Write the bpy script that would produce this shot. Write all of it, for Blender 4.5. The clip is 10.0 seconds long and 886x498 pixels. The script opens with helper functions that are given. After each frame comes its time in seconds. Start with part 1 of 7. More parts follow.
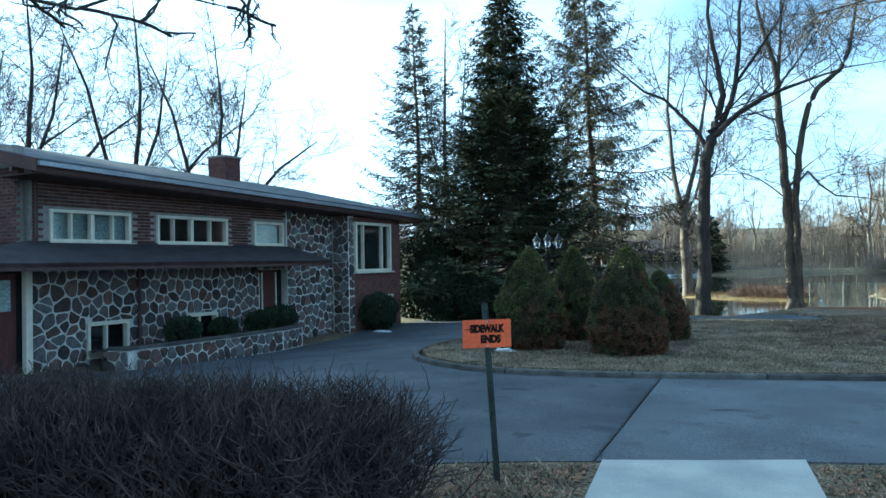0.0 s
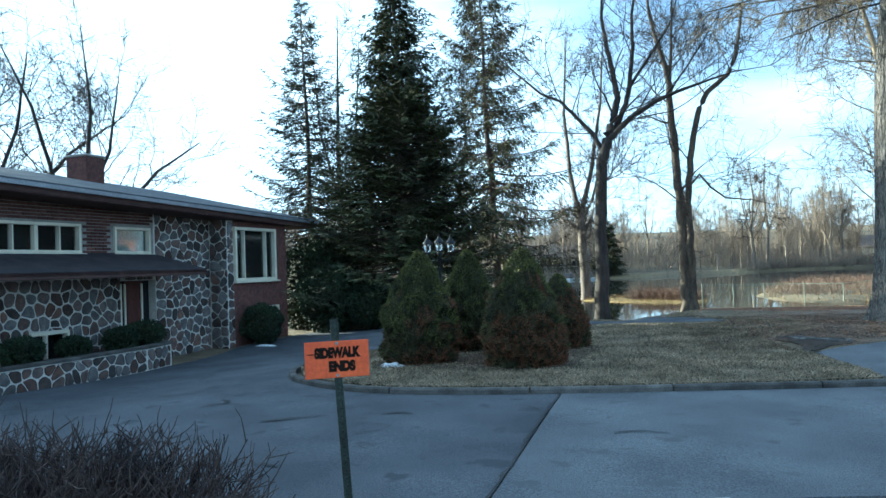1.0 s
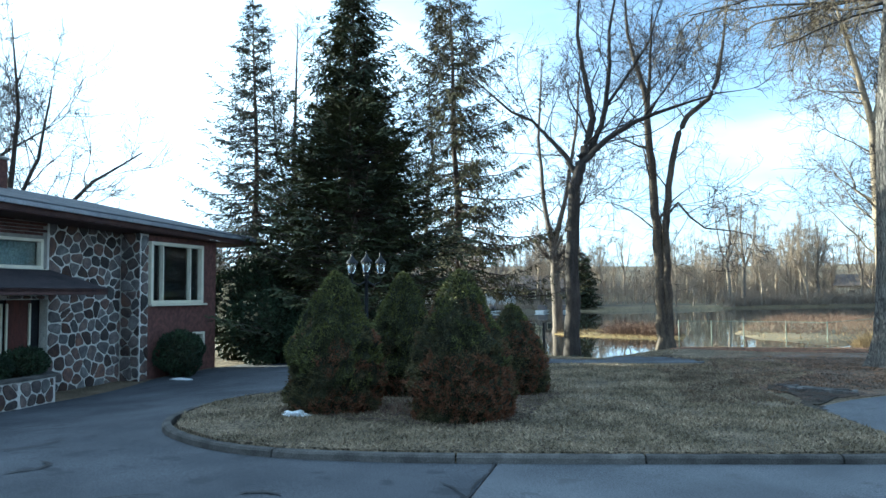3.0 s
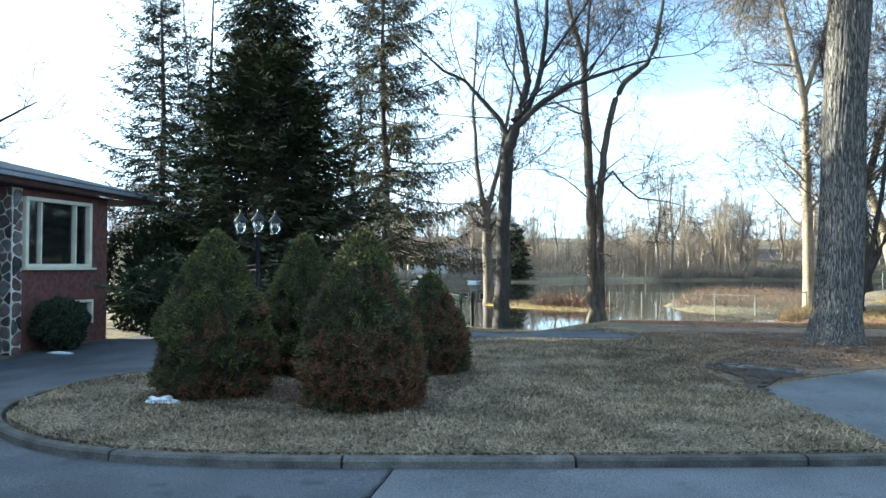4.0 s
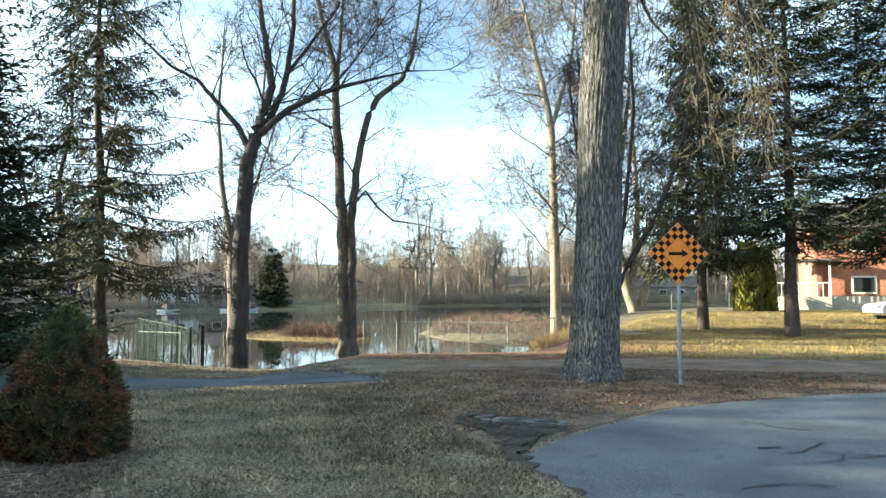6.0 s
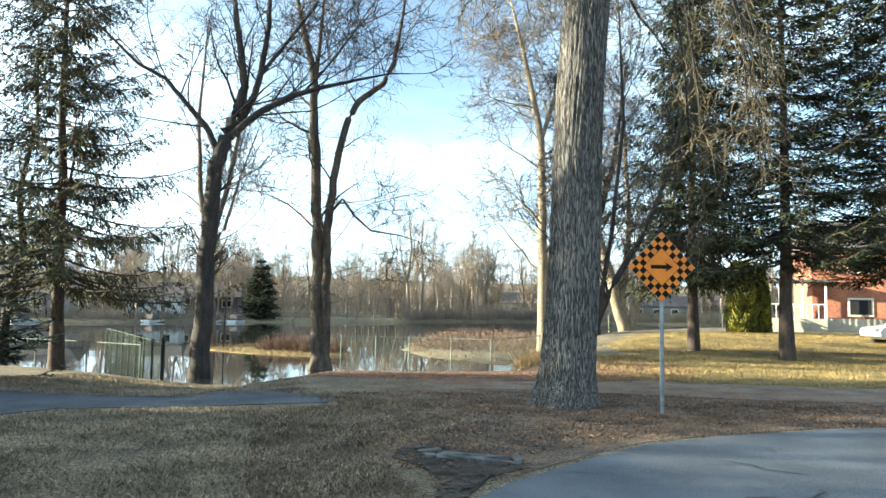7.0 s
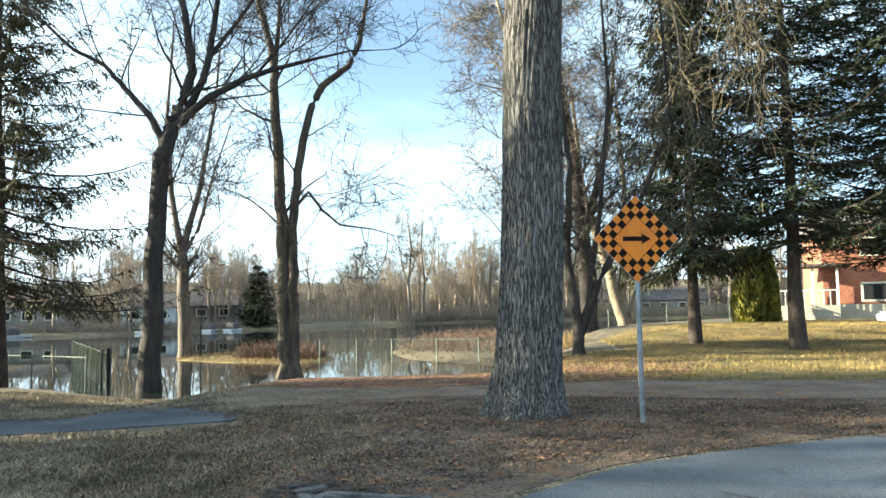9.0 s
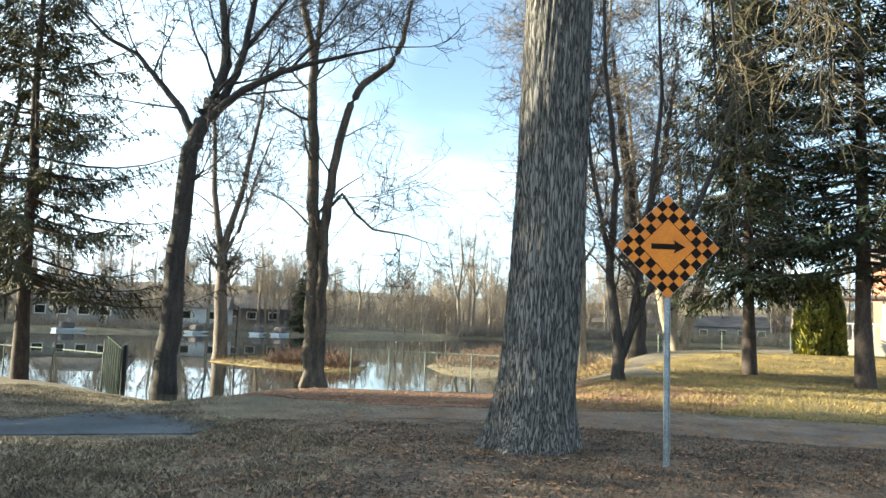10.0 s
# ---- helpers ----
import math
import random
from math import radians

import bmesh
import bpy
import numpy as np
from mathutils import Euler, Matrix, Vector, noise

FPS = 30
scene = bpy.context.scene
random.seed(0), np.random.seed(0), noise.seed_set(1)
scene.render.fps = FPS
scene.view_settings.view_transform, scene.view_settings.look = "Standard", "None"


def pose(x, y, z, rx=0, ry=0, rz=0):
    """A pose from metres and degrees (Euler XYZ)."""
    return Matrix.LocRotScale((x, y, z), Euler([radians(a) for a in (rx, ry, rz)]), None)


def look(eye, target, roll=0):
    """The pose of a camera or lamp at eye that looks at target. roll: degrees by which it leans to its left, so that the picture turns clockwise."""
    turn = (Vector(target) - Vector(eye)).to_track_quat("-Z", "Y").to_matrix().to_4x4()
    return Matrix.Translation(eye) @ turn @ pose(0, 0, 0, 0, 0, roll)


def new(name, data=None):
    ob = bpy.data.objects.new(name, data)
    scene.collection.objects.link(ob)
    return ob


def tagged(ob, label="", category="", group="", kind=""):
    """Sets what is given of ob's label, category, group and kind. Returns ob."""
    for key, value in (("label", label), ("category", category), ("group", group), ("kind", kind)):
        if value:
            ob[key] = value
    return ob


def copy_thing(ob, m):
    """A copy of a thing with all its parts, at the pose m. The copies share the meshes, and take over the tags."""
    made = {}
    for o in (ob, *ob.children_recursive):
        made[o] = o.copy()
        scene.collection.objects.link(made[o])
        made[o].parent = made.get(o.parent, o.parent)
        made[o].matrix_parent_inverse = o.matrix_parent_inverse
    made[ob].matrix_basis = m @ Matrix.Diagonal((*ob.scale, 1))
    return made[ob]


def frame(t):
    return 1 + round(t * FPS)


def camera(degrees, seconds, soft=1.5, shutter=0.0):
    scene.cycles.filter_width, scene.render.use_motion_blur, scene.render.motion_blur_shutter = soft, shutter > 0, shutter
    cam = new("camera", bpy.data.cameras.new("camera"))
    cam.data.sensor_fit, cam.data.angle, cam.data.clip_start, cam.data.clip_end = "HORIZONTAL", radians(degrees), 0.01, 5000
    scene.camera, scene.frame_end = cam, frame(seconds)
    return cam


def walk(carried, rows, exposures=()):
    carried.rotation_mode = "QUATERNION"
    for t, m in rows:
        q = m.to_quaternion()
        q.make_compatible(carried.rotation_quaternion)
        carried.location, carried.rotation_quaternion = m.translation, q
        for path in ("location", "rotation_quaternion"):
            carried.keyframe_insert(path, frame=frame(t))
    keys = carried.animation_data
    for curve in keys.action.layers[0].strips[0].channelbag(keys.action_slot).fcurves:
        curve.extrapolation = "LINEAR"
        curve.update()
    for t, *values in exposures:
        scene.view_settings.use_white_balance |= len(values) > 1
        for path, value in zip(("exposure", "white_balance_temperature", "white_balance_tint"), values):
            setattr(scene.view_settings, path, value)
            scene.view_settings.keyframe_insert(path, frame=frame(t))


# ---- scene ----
cam = camera(61.0, 10.0)
PATH = [
    (0, (5.725, -5.337, 1.801), (4.783, -3.573, 1.838), -1.1),
    (0.5, (5.444, -4.459, 1.773), (4.59, -2.65, 1.776), -0.9),
    (1, (5.428, -3.845, 1.764), (4.719, -1.975, 1.813), -2.0),
    (1.5, (5.309, -3.182, 1.74), (4.577, -1.322, 1.788), 0.6),
    (2, (5.316, -2.513, 1.759), (4.635, -0.634, 1.839), -0.7),
    (2.2, (5.334, -2.29, 1.769), (4.637, -0.418, 1.87), -0.4),
    (3.3, (5.149, -0.547, 1.657), (4.531, 1.351, 1.779), 0.1),
    (3.5, (5.09, -0.196, 1.643), (4.467, 1.704, 1.702), 1.6),
    (4, (5.096, 0.635, 1.644), (4.608, 2.574, 1.688), 0.2),
    (4.5, (5.155, 1.148, 1.678), (4.764, 3.108, 1.738), 0.6),
    (5, (5.142, 2.064, 1.681), (5.066, 4.06, 1.781), -0.3),
    (5.5, (5.356, 3.032, 1.695), (5.485, 5.024, 1.822), -2.6),
    (5.7, (5.385, 3.398, 1.692), (5.504, 5.391, 1.805), -1.1),
    (7, (6.221, 5.295, 1.658), (6.359, 7.284, 1.814), 1.0),
    (7.5, (6.48, 5.839, 1.626), (6.622, 7.823, 1.828), 1.5),
    (8, (6.66, 6.188, 1.619), (6.813, 8.17, 1.832), 0.3),
    (8.5, (7.002, 6.981, 1.624), (7.221, 8.964, 1.77), 1.4),
    (9, (7.518, 7.641, 1.504), (7.638, 9.631, 1.665), -1.0),
    (9.5, (7.935, 8.212, 1.448), (8.113, 10.195, 1.632), -0.1),
    (10, (8.297, 9.046, 1.458), (8.267, 11.035, 1.656), 2.0),
]
walk(cam, [(t, look(e, g, r)) for t, e, g, r in PATH], [
    (0.0, 2.35, 4700, -10), (0.5, 2.85, 4950, -8), (1.0, 2.5, 4850, -8), (2.0, 2.6, 4950, -6), (3.5, 2.5, 5050, -4), (4.5, 3.05, 5300, -2), (5.0, 2.73, 5350, -4), (5.5, 2.65, 5450, -4), (7.0, 2.7, 5650, -3), (8.0, 2.45, 5600, -4), (8.5, 2.79, 5700, -3), (9.0, 2.6, 5700, -3), (9.5, 2.45, 5700, -3), (10.0, 2.65, 5750, -2)])

# ---- world, sun, exposure ----
SUN_DIR = Vector((0.993, -0.10, -math.tan(radians(12.3)))).normalized()  # the way the light travels
sun_data = bpy.data.lights.new("sun", "SUN")
sun_data.energy, sun_data.angle, sun_data.color = 5.0, radians(0.55), (1.0, 0.83, 0.58)
sun = new("sun", sun_data)
sun.matrix_world = look((0, 0, 60), Vector((0, 0, 60)) + SUN_DIR)

world = bpy.data.worlds.new("world")
scene.world = world
world.use_nodes = True
wn, wl = world.node_tree.nodes, world.node_tree.links
wn.clear()
w_out = wn.new("ShaderNodeOutputWorld")
w_bg = wn.new("ShaderNodeBackground")
w_sky = wn.new("ShaderNodeTexSky")
w_sky.sky_type, w_sky.sun_disc = "NISHITA", False
w_sky.sun_elevation = radians(12.3)
w_sky.sun_rotation = math.atan2(-SUN_DIR.x, -SUN_DIR.y)
w_sky.air_density, w_sky.dust_density, w_sky.ozone_density = 0.75, 1.0, 1.6
w_co = wn.new("ShaderNodeTexCoord")
w_map = wn.new("ShaderNodeMapping")
w_map.inputs["Scale"].default_value = (1.4, 1.4, 4.5)
w_noise = wn.new("ShaderNodeTexNoise")
w_noise.inputs["Scale"].default_value, w_noise.inputs["Detail"].default_value = 1.9, 5.0
w_cloud = wn.new("ShaderNodeMapRange")
w_cloud.interpolation_type = "SMOOTHSTEP"
for key, value in (("From Min", 0.40), ("From Max", 0.66), ("To Min", 0.0), ("To Max", 0.36)):
    w_cloud.inputs[key].default_value = value
w_xyz = wn.new("ShaderNodeSeparateXYZ")
w_low = wn.new("ShaderNodeMapRange")   # thin haze, thick near the horizon
w_low.interpolation_type = "SMOOTHSTEP"
for key, value in (("From Min", 0.0), ("From Max", 0.36), ("To Min", 0.46), ("To Max", 0.13)):
    w_low.inputs[key].default_value = value
w_side = wn.new("ShaderNodeMapRange")  # and whiter on the sun's side
for key, value in (("From Min", -0.05), ("From Max", -0.62), ("To Min", 0.0), ("To Max", 0.55)):
    w_side.inputs[key].default_value = value
w_sum, w_mul = wn.new("ShaderNodeMath"), wn.new("ShaderNodeMath")
w_sum.operation, w_mul.operation = "ADD", "ADD"
w_mul.use_clamp = True
w_mix = wn.new("ShaderNodeMix")
w_mix.data_type = "RGBA"
w_mix.inputs["B"].default_value = (7.4, 8.2, 8.7, 1)
wl.new(w_co.outputs["Generated"], w_map.inputs["Vector"])
wl.new(w_co.outputs["Generated"], w_xyz.inputs["Vector"])
wl.new(w_map.outputs["Vector"], w_noise.inputs["Vector"])
wl.new(w_noise.outputs["Fac"], w_cloud.inputs["Value"])
wl.new(w_xyz.outputs["Z"], w_low.inputs["Value"])
wl.new(w_xyz.outputs["X"], w_side.inputs["Value"])
wl.new(w_cloud.outputs["Result"], w_sum.inputs[0])
wl.new(w_low.outputs["Result"], w_sum.inputs[1])
wl.new(w_sum.outputs[0], w_mul.inputs[0])
wl.new(w_side.outputs["Result"], w_mul.inputs[1])
wl.new(w_mul.outputs[0], w_mix.inputs["Factor"])
wl.new(w_sky.outputs["Color"], w_mix.inputs["A"])
wl.new(w_mix.outputs["Result"], w_bg.inputs["Color"])
w_bg.inputs["Strength"].default_value = 0.05
wl.new(w_bg.outputs["Background"], w_out.inputs["Surface"])

# ---- materials ----


def mat(name, base, dark, scale=6.0, fine=60.0, rough=0.85, bump=0.3, metal=0.0, fine_mix=0.35, rand=0.0, island=0.0, stretch=(1, 1, 1), spots=None, bump_dist=0.02, spec=0.3, hue=0.0):
    """A two-scale noisy surface at world size: base and dark mix by broad noise, grain by fine noise."""
    m = bpy.data.materials.new(name)
    m.use_nodes = True
    n, l = m.node_tree.nodes, m.node_tree.links
    b = n["Principled BSDF"]
    b.inputs["Roughness"].default_value, b.inputs["Metallic"].default_value = rough, metal
    b.inputs["Specular IOR Level"].default_value = spec
    geo = n.new("ShaderNodeNewGeometry")
    mp = n.new("ShaderNodeMapping")
    mp.inputs["Scale"].default_value = stretch
    l.new(geo.outputs["Position"], mp.inputs["Vector"])
    broad, grain = n.new("ShaderNodeTexNoise"), n.new("ShaderNodeTexNoise")
    for node, s, d in ((broad, scale, 4), (grain, fine, 3)):
        node.inputs["Scale"].default_value, node.inputs["Detail"].default_value = s, d
        l.new(mp.outputs["Vector"], node.inputs["Vector"])
    ramp = n.new("ShaderNodeValToRGB")
    ramp.color_ramp.elements[0].position, ramp.color_ramp.elements[1].position = 0.35, 0.68
    ramp.color_ramp.elements[0].color, ramp.color_ramp.elements[1].color = (*dark, 1), (*base, 1)
    l.new(broad.outputs["Fac"], ramp.inputs["Fac"])
    mul = n.new("ShaderNodeMix")
    mul.data_type, mul.blend_type = "RGBA", "MULTIPLY"
    mul.inputs["Factor"].default_value = 1.0
    gr = n.new("ShaderNodeMapRange")
    gr.inputs["From Min"].default_value, gr.inputs["From Max"].default_value = 0.3, 0.7
    gr.inputs["To Min"].default_value, gr.inputs["To Max"].default_value = 1 - fine_mix, 1 + fine_mix
    l.new(grain.outputs["Fac"], gr.inputs["Value"])
    l.new(ramp.outputs["Color"], mul.inputs["A"])
    l.new(gr.outputs["Result"], mul.inputs["B"])
    last = mul.outputs["Result"]
    if rand or island:
        if rand:
            src = n.new("ShaderNodeObjectInfo").outputs["Random"]
        else:
            src = geo.outputs["Random Per Island"]
        hsv = n.new("ShaderNodeHueSaturation")
        r2 = n.new("ShaderNodeMapRange")
        amount = rand or island
        r2.inputs["To Min"].default_value, r2.inputs["To Max"].default_value = 1 - amount, 1 + amount
        l.new(src, r2.inputs["Value"])
        l.new(r2.outputs["Result"], hsv.inputs["Value"])
        l.new(last, hsv.inputs["Color"])
        if hue:
            wrap, fr, h2 = n.new("ShaderNodeMath"), n.new("ShaderNodeMath"), n.new("ShaderNodeMapRange")
            wrap.operation, fr.operation = "MULTIPLY", "FRACT"
            wrap.inputs[1].default_value = 13.7
            h2.inputs["To Min"].default_value, h2.inputs["To Max"].default_value = 0.2, 1.9
            l.new(src, wrap.inputs[0])
            l.new(wrap.outputs[0], fr.inputs[0])
            l.new(fr.outputs[0], h2.inputs["Value"])
            l.new(h2.outputs["Result"], hsv.inputs["Saturation"])
        last = hsv.outputs["Color"]
    if spots:
        colour, size, amount = spots
        vor = n.new("ShaderNodeTexNoise")
        vor.inputs["Scale"].default_value, vor.inputs["Detail"].default_value = size, 6
        l.new(geo.outputs["Position"], vor.inputs["Vector"])
        sr = n.new("ShaderNodeValToRGB")
        sr.color_ramp.elements[0].position, sr.color_ramp.elements[1].position = 1 - amount, min(1.0, 1.06 - amount)
        l.new(vor.outputs["Fac"], sr.inputs["Fac"])
        sm = n.new("ShaderNodeMix")
        sm.data_type = "RGBA"
        sm.inputs["B"].default_value = (*colour, 1)
        l.new(sr.outputs["Color"], sm.inputs["Factor"])
        l.new(last, sm.inputs["A"])
        last = sm.outputs["Result"]
    l.new(last, b.inputs["Base Color"])
    if bump:
        bp = n.new("ShaderNodeBump")
        bp.inputs["Strength"].default_value, bp.inputs["Distance"].default_value = bump, bump_dist
        l.new(grain.outputs["Fac"], bp.inputs["Height"])
        l.new(bp.outputs["Normal"], b.inputs["Normal"])
    return m



def bark_material():
    """Grey ridges parted by a net of dark upright furrows."""
    m = bpy.data.materials.new("oak_bark")
    m.use_nodes = True
    n, l = m.node_tree.nodes, m.node_tree.links
    b = n["Principled BSDF"]
    b.inputs["Roughness"].default_value, b.inputs["Specular IOR Level"].default_value = 0.95, 0.2
    geo, mp = n.new("ShaderNodeNewGeometry"), n.new("ShaderNodeMapping")
    mp.inputs["Scale"].default_value = (1, 1, 0.10)
    l.new(geo.outputs["Position"], mp.inputs["Vector"])
    net, broad, grain = n.new("ShaderNodeTexNoise"), n.new("ShaderNodeTexNoise"), n.new("ShaderNodeTexNoise")
    for node, s, d in ((net, 36.0, 2.2), (broad, 2.0, 3), (grain, 70, 3)):
        node.inputs["Scale"].default_value, node.inputs["Detail"].default_value = s, d
        l.new(mp.outputs["Vector"], node.inputs["Vector"])
    off, ab = n.new("ShaderNodeMath"), n.new("ShaderNodeMath")
    off.operation, ab.operation = "SUBTRACT", "ABSOLUTE"
    off.inputs[1].default_value = 0.5
    l.new(net.outputs["Fac"], off.inputs[0])
    l.new(off.outputs[0], ab.inputs[0])
    ramp = n.new("ShaderNodeValToRGB")
    e = ramp.color_ramp.elements
    e[0].position, e[1].position = 0.004, 0.085
    e[0].color, e[1].color = (0.045, 0.041, 0.039, 1), (0.185, 0.168, 0.152, 1)
    mid = e.new(0.03)
    mid.color = (0.105, 0.096, 0.09, 1)
    l.new(ab.outputs[0], ramp.inputs["Fac"])
    mul = n.new("ShaderNodeMix")
    mul.data_type, mul.blend_type = "RGBA", "MULTIPLY"
    mul.inputs["Factor"].default_value = 1.0
    gr, br, both = n.new("ShaderNodeMapRange"), n.new("ShaderNodeMapRange"), n.new("ShaderNodeMath")
    for node, src, lo, hi in ((gr, grain, 0.65, 1.35), (br, broad, 0.75, 1.2)):
        node.inputs["From Min"].default_value, node.inputs["From Max"].default_value = 0.3, 0.7
        node.inputs["To Min"].default_value, node.inputs["To Max"].default_value = lo, hi
        l.new(src.outputs["Fac"], node.inputs["Value"])
    both.operation = "MULTIPLY"
    l.new(gr.outputs["Result"], both.inputs[0])
    l.new(br.outputs["Result"], both.inputs[1])
    l.new(ramp.outputs["Color"], mul.inputs["A"])
    l.new(both.outputs[0], mul.inputs["B"])
    l.new(mul.outputs["Result"], b.inputs["Base Color"])
    hgt, bp = n.new("ShaderNodeMapRange"), n.new("ShaderNodeBump")
    hgt.inputs["From Max"].default_value = 0.09
    l.new(ab.outputs[0], hgt.inputs["Value"])
    bp.inputs["Strength"].default_value, bp.inputs["Distance"].default_value = 1.0, 0.03
    l.new(hgt.outputs["Result"], bp.inputs["Height"])
    l.new(bp.outputs["Normal"], b.inputs["Normal"])
    return m


M_GRASS = mat("winter_grass", (0.235, 0.182, 0.122), (0.120, 0.096, 0.062), 1.3, 30, 0.95, 1.0, fine_mix=0.85, spots=((0.075, 0.062, 0.042), 13.0, 0.41), bump_dist=0.07)
M_BLADE = mat("grass_blades", (0.31, 0.246, 0.166), (0.126, 0.103, 0.066), 1.3, 20, 0.9, 0, island=0.5)
# dry straw, with the low sun's gold mixed into the colour
M_BLADE_GOLD = mat("sunlit_straw_blades", (0.32, 0.225, 0.08), (0.14, 0.105, 0.04), 0.8, 12, 0.9, 0, island=0.4)
# same for the turf: straw colour plus painted sun gold
M_GOLD_LAWN = mat("sunlit_straw_lawn", (0.28, 0.195, 0.068), (0.12, 0.092, 0.036), 0.9, 22, 0.95, 1.0, fine_mix=0.7, spots=((0.16, 0.09, 0.05), 5.0, 0.40), bump_dist=0.06)
M_FARLAND = mat("far_land", (0.17, 0.13, 0.07), (0.07, 0.056, 0.038), 0.06, 2, 0.95, 0.3)
M_ASPHALT_D = mat("driveway_asphalt", (0.088, 0.093, 0.107), (0.045, 0.049, 0.060), 0.7, 70, 0.82, 0.9, fine_mix=0.6, spots=((0.042, 0.045, 0.054), 2.2, 0.40), bump_dist=0.010)
M_ASPHALT_L = mat("road_asphalt", (0.126, 0.132, 0.146), (0.078, 0.083, 0.094), 0.8, 70, 0.86, 0.9, fine_mix=0.55, spots=((0.080, 0.085, 0.092), 2.4, 0.39), bump_dist=0.010)
M_CRACK = mat("crack_tar", (0.028, 0.028, 0.03), (0.018, 0.018, 0.02), 8, 80, 0.7, 0.4)
M_CONCRETE = mat("sidewalk_concrete", (0.40, 0.39, 0.36), (0.29, 0.29, 0.28), 1.6, 90, 0.9, 0.25, fine_mix=0.15, bump_dist=0.006)
M_KERB = mat("kerb_concrete", (0.105, 0.098, 0.09), (0.045, 0.042, 0.040), 3.5, 70, 0.92, 0.5, rand=0.2, bump_dist=0.01)
M_GRAVEL = mat("gravel_lane", (0.21, 0.165, 0.13), (0.11, 0.08, 0.06), 1.3, 45, 0.95, 0.7, fine_mix=0.45, spots=((0.20, 0.11, 0.05), 3.0, 0.45))
M_LITTER = mat("leaf_litter", (0.26, 0.125, 0.068), (0.10, 0.052, 0.033), 1.6, 18, 0.95, 1.0, fine_mix=0.7, spots=((0.22, 0.17, 0.08), 0.9, 0.40), bump_dist=0.07)
M_WORN = mat("worn_leafy_grass", (0.178, 0.126, 0.088), (0.068, 0.051, 0.038), 1.8, 28, 0.95, 1.0, fine_mix=0.7, spots=((0.16, 0.10, 0.06), 4.0, 0.45), bump_dist=0.05)
M_SOIL = mat("wet_soil", (0.07, 0.055, 0.04), (0.035, 0.03, 0.024), 3, 40, 0.9, 0.8, bump_dist=0.04)
M_LEAF_D = mat("dark_dead_leaves", (0.085, 0.055, 0.04), (0.045, 0.03, 0.025), 3, 30, 0.9, 0, island=0.5)
M_LEAF = mat("fallen_leaves", (0.27, 0.145, 0.08), (0.13, 0.068, 0.042), 3, 30, 0.85, 0, island=0.45)
M_BARK_BIG = bark_material()
M_BARK = mat("grey_bark", (0.058, 0.048, 0.042), (0.028, 0.024, 0.022), 6, 40, 0.95, 0.7, stretch=(1, 1, 0.25), bump_dist=0.02)
M_TWIG = mat("bare_twigs", (0.072, 0.057, 0.048), (0.040, 0.032, 0.028), 3, 20, 0.9, 0)
# lighter and yellower than bare_twigs: sun on the oak twigs put into the colour
M_TWIG_OAK = mat("sunlit_yellowish_twigs", (0.15, 0.118, 0.07), (0.085, 0.068, 0.042), 3, 20, 0.9, 0)
M_TWIG_RED = mat("hedge_twigs", (0.072, 0.049, 0.042), (0.022, 0.016, 0.016), 4, 30, 0.85, 0, island=0.35)
M_BARK_MID = mat("brown_grey_bark", (0.15, 0.12, 0.095), (0.075, 0.06, 0.05), 5, 30, 0.95, 0.7, stretch=(1, 1, 0.25))
M_BARK_TWIN = mat("tan_grey_bark", (0.125, 0.098, 0.072), (0.05, 0.041, 0.034), 5, 34, 0.95, 0.8, stretch=(1, 1, 0.22), bump_dist=0.02)
M_BARK_PALE = mat("pale_bark", (0.27, 0.215, 0.15), (0.15, 0.12, 0.085), 4, 30, 0.9, 0.5, stretch=(1, 1, 0.3))
M_BARK_CON = mat("conifer_bark", (0.085, 0.062, 0.050), (0.045, 0.034, 0.029), 8, 40, 0.95, 0.8, stretch=(1, 1, 0.4))
M_SPRUCE = mat("spruce_needles", (0.058, 0.062, 0.026), (0.022, 0.027, 0.014), 0.8, 14, 0.75, 0, island=0.4, fine_mix=0.4)
M_FIR = mat("dark_fir_needles", (0.066, 0.072, 0.028), (0.022, 0.028, 0.014), 0.8, 14, 0.75, 0, island=0.4, fine_mix=0.4)
M_SPRUCE_DRY = mat("thin_spruce_needles", (0.050, 0.052, 0.028), (0.026, 0.029, 0.018), 0.8, 14, 0.8, 0, island=0.4)
M_SPRUCE_OLIVE = mat("olive_spruce_needles", (0.085, 0.075, 0.032), (0.034, 0.033, 0.018), 0.5, 14, 0.8, 0, island=0.4)
M_SPRUCE_BLUE = mat("blue_green_needles", (0.058, 0.070, 0.034), (0.020, 0.028, 0.017), 0.8, 14, 0.75, 0, island=0.4)
M_CONE = mat("dwarf_spruce_needles", (0.105, 0.090, 0.038), (0.048, 0.043, 0.020), 2.2, 40, 0.8, 0, island=0.4, spots=((0.140, 0.062, 0.032), 1.6, 0.53))
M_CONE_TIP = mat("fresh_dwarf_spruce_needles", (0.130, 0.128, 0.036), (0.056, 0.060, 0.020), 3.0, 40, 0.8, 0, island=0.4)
# dark filler: paints the shaded depth between a shrub's needles
M_CONE_CORE = mat("shaded_shrub_core", (0.040, 0.042, 0.018), (0.014, 0.015, 0.008), 9, 60, 0.9, 0.8, bump_dist=0.06)
M_SHRUB = mat("dark_shrub_leaves", (0.030, 0.046, 0.020), (0.014, 0.024, 0.012), 2, 30, 0.7, 0, island=0.4)
# yellow raised to paint in the sunlight that the spruces block here
M_ARBOR = mat("sunlit_yellow_green_arborvitae", (0.23, 0.21, 0.035), (0.10, 0.10, 0.02), 2, 20, 0.8, 0, island=0.35)
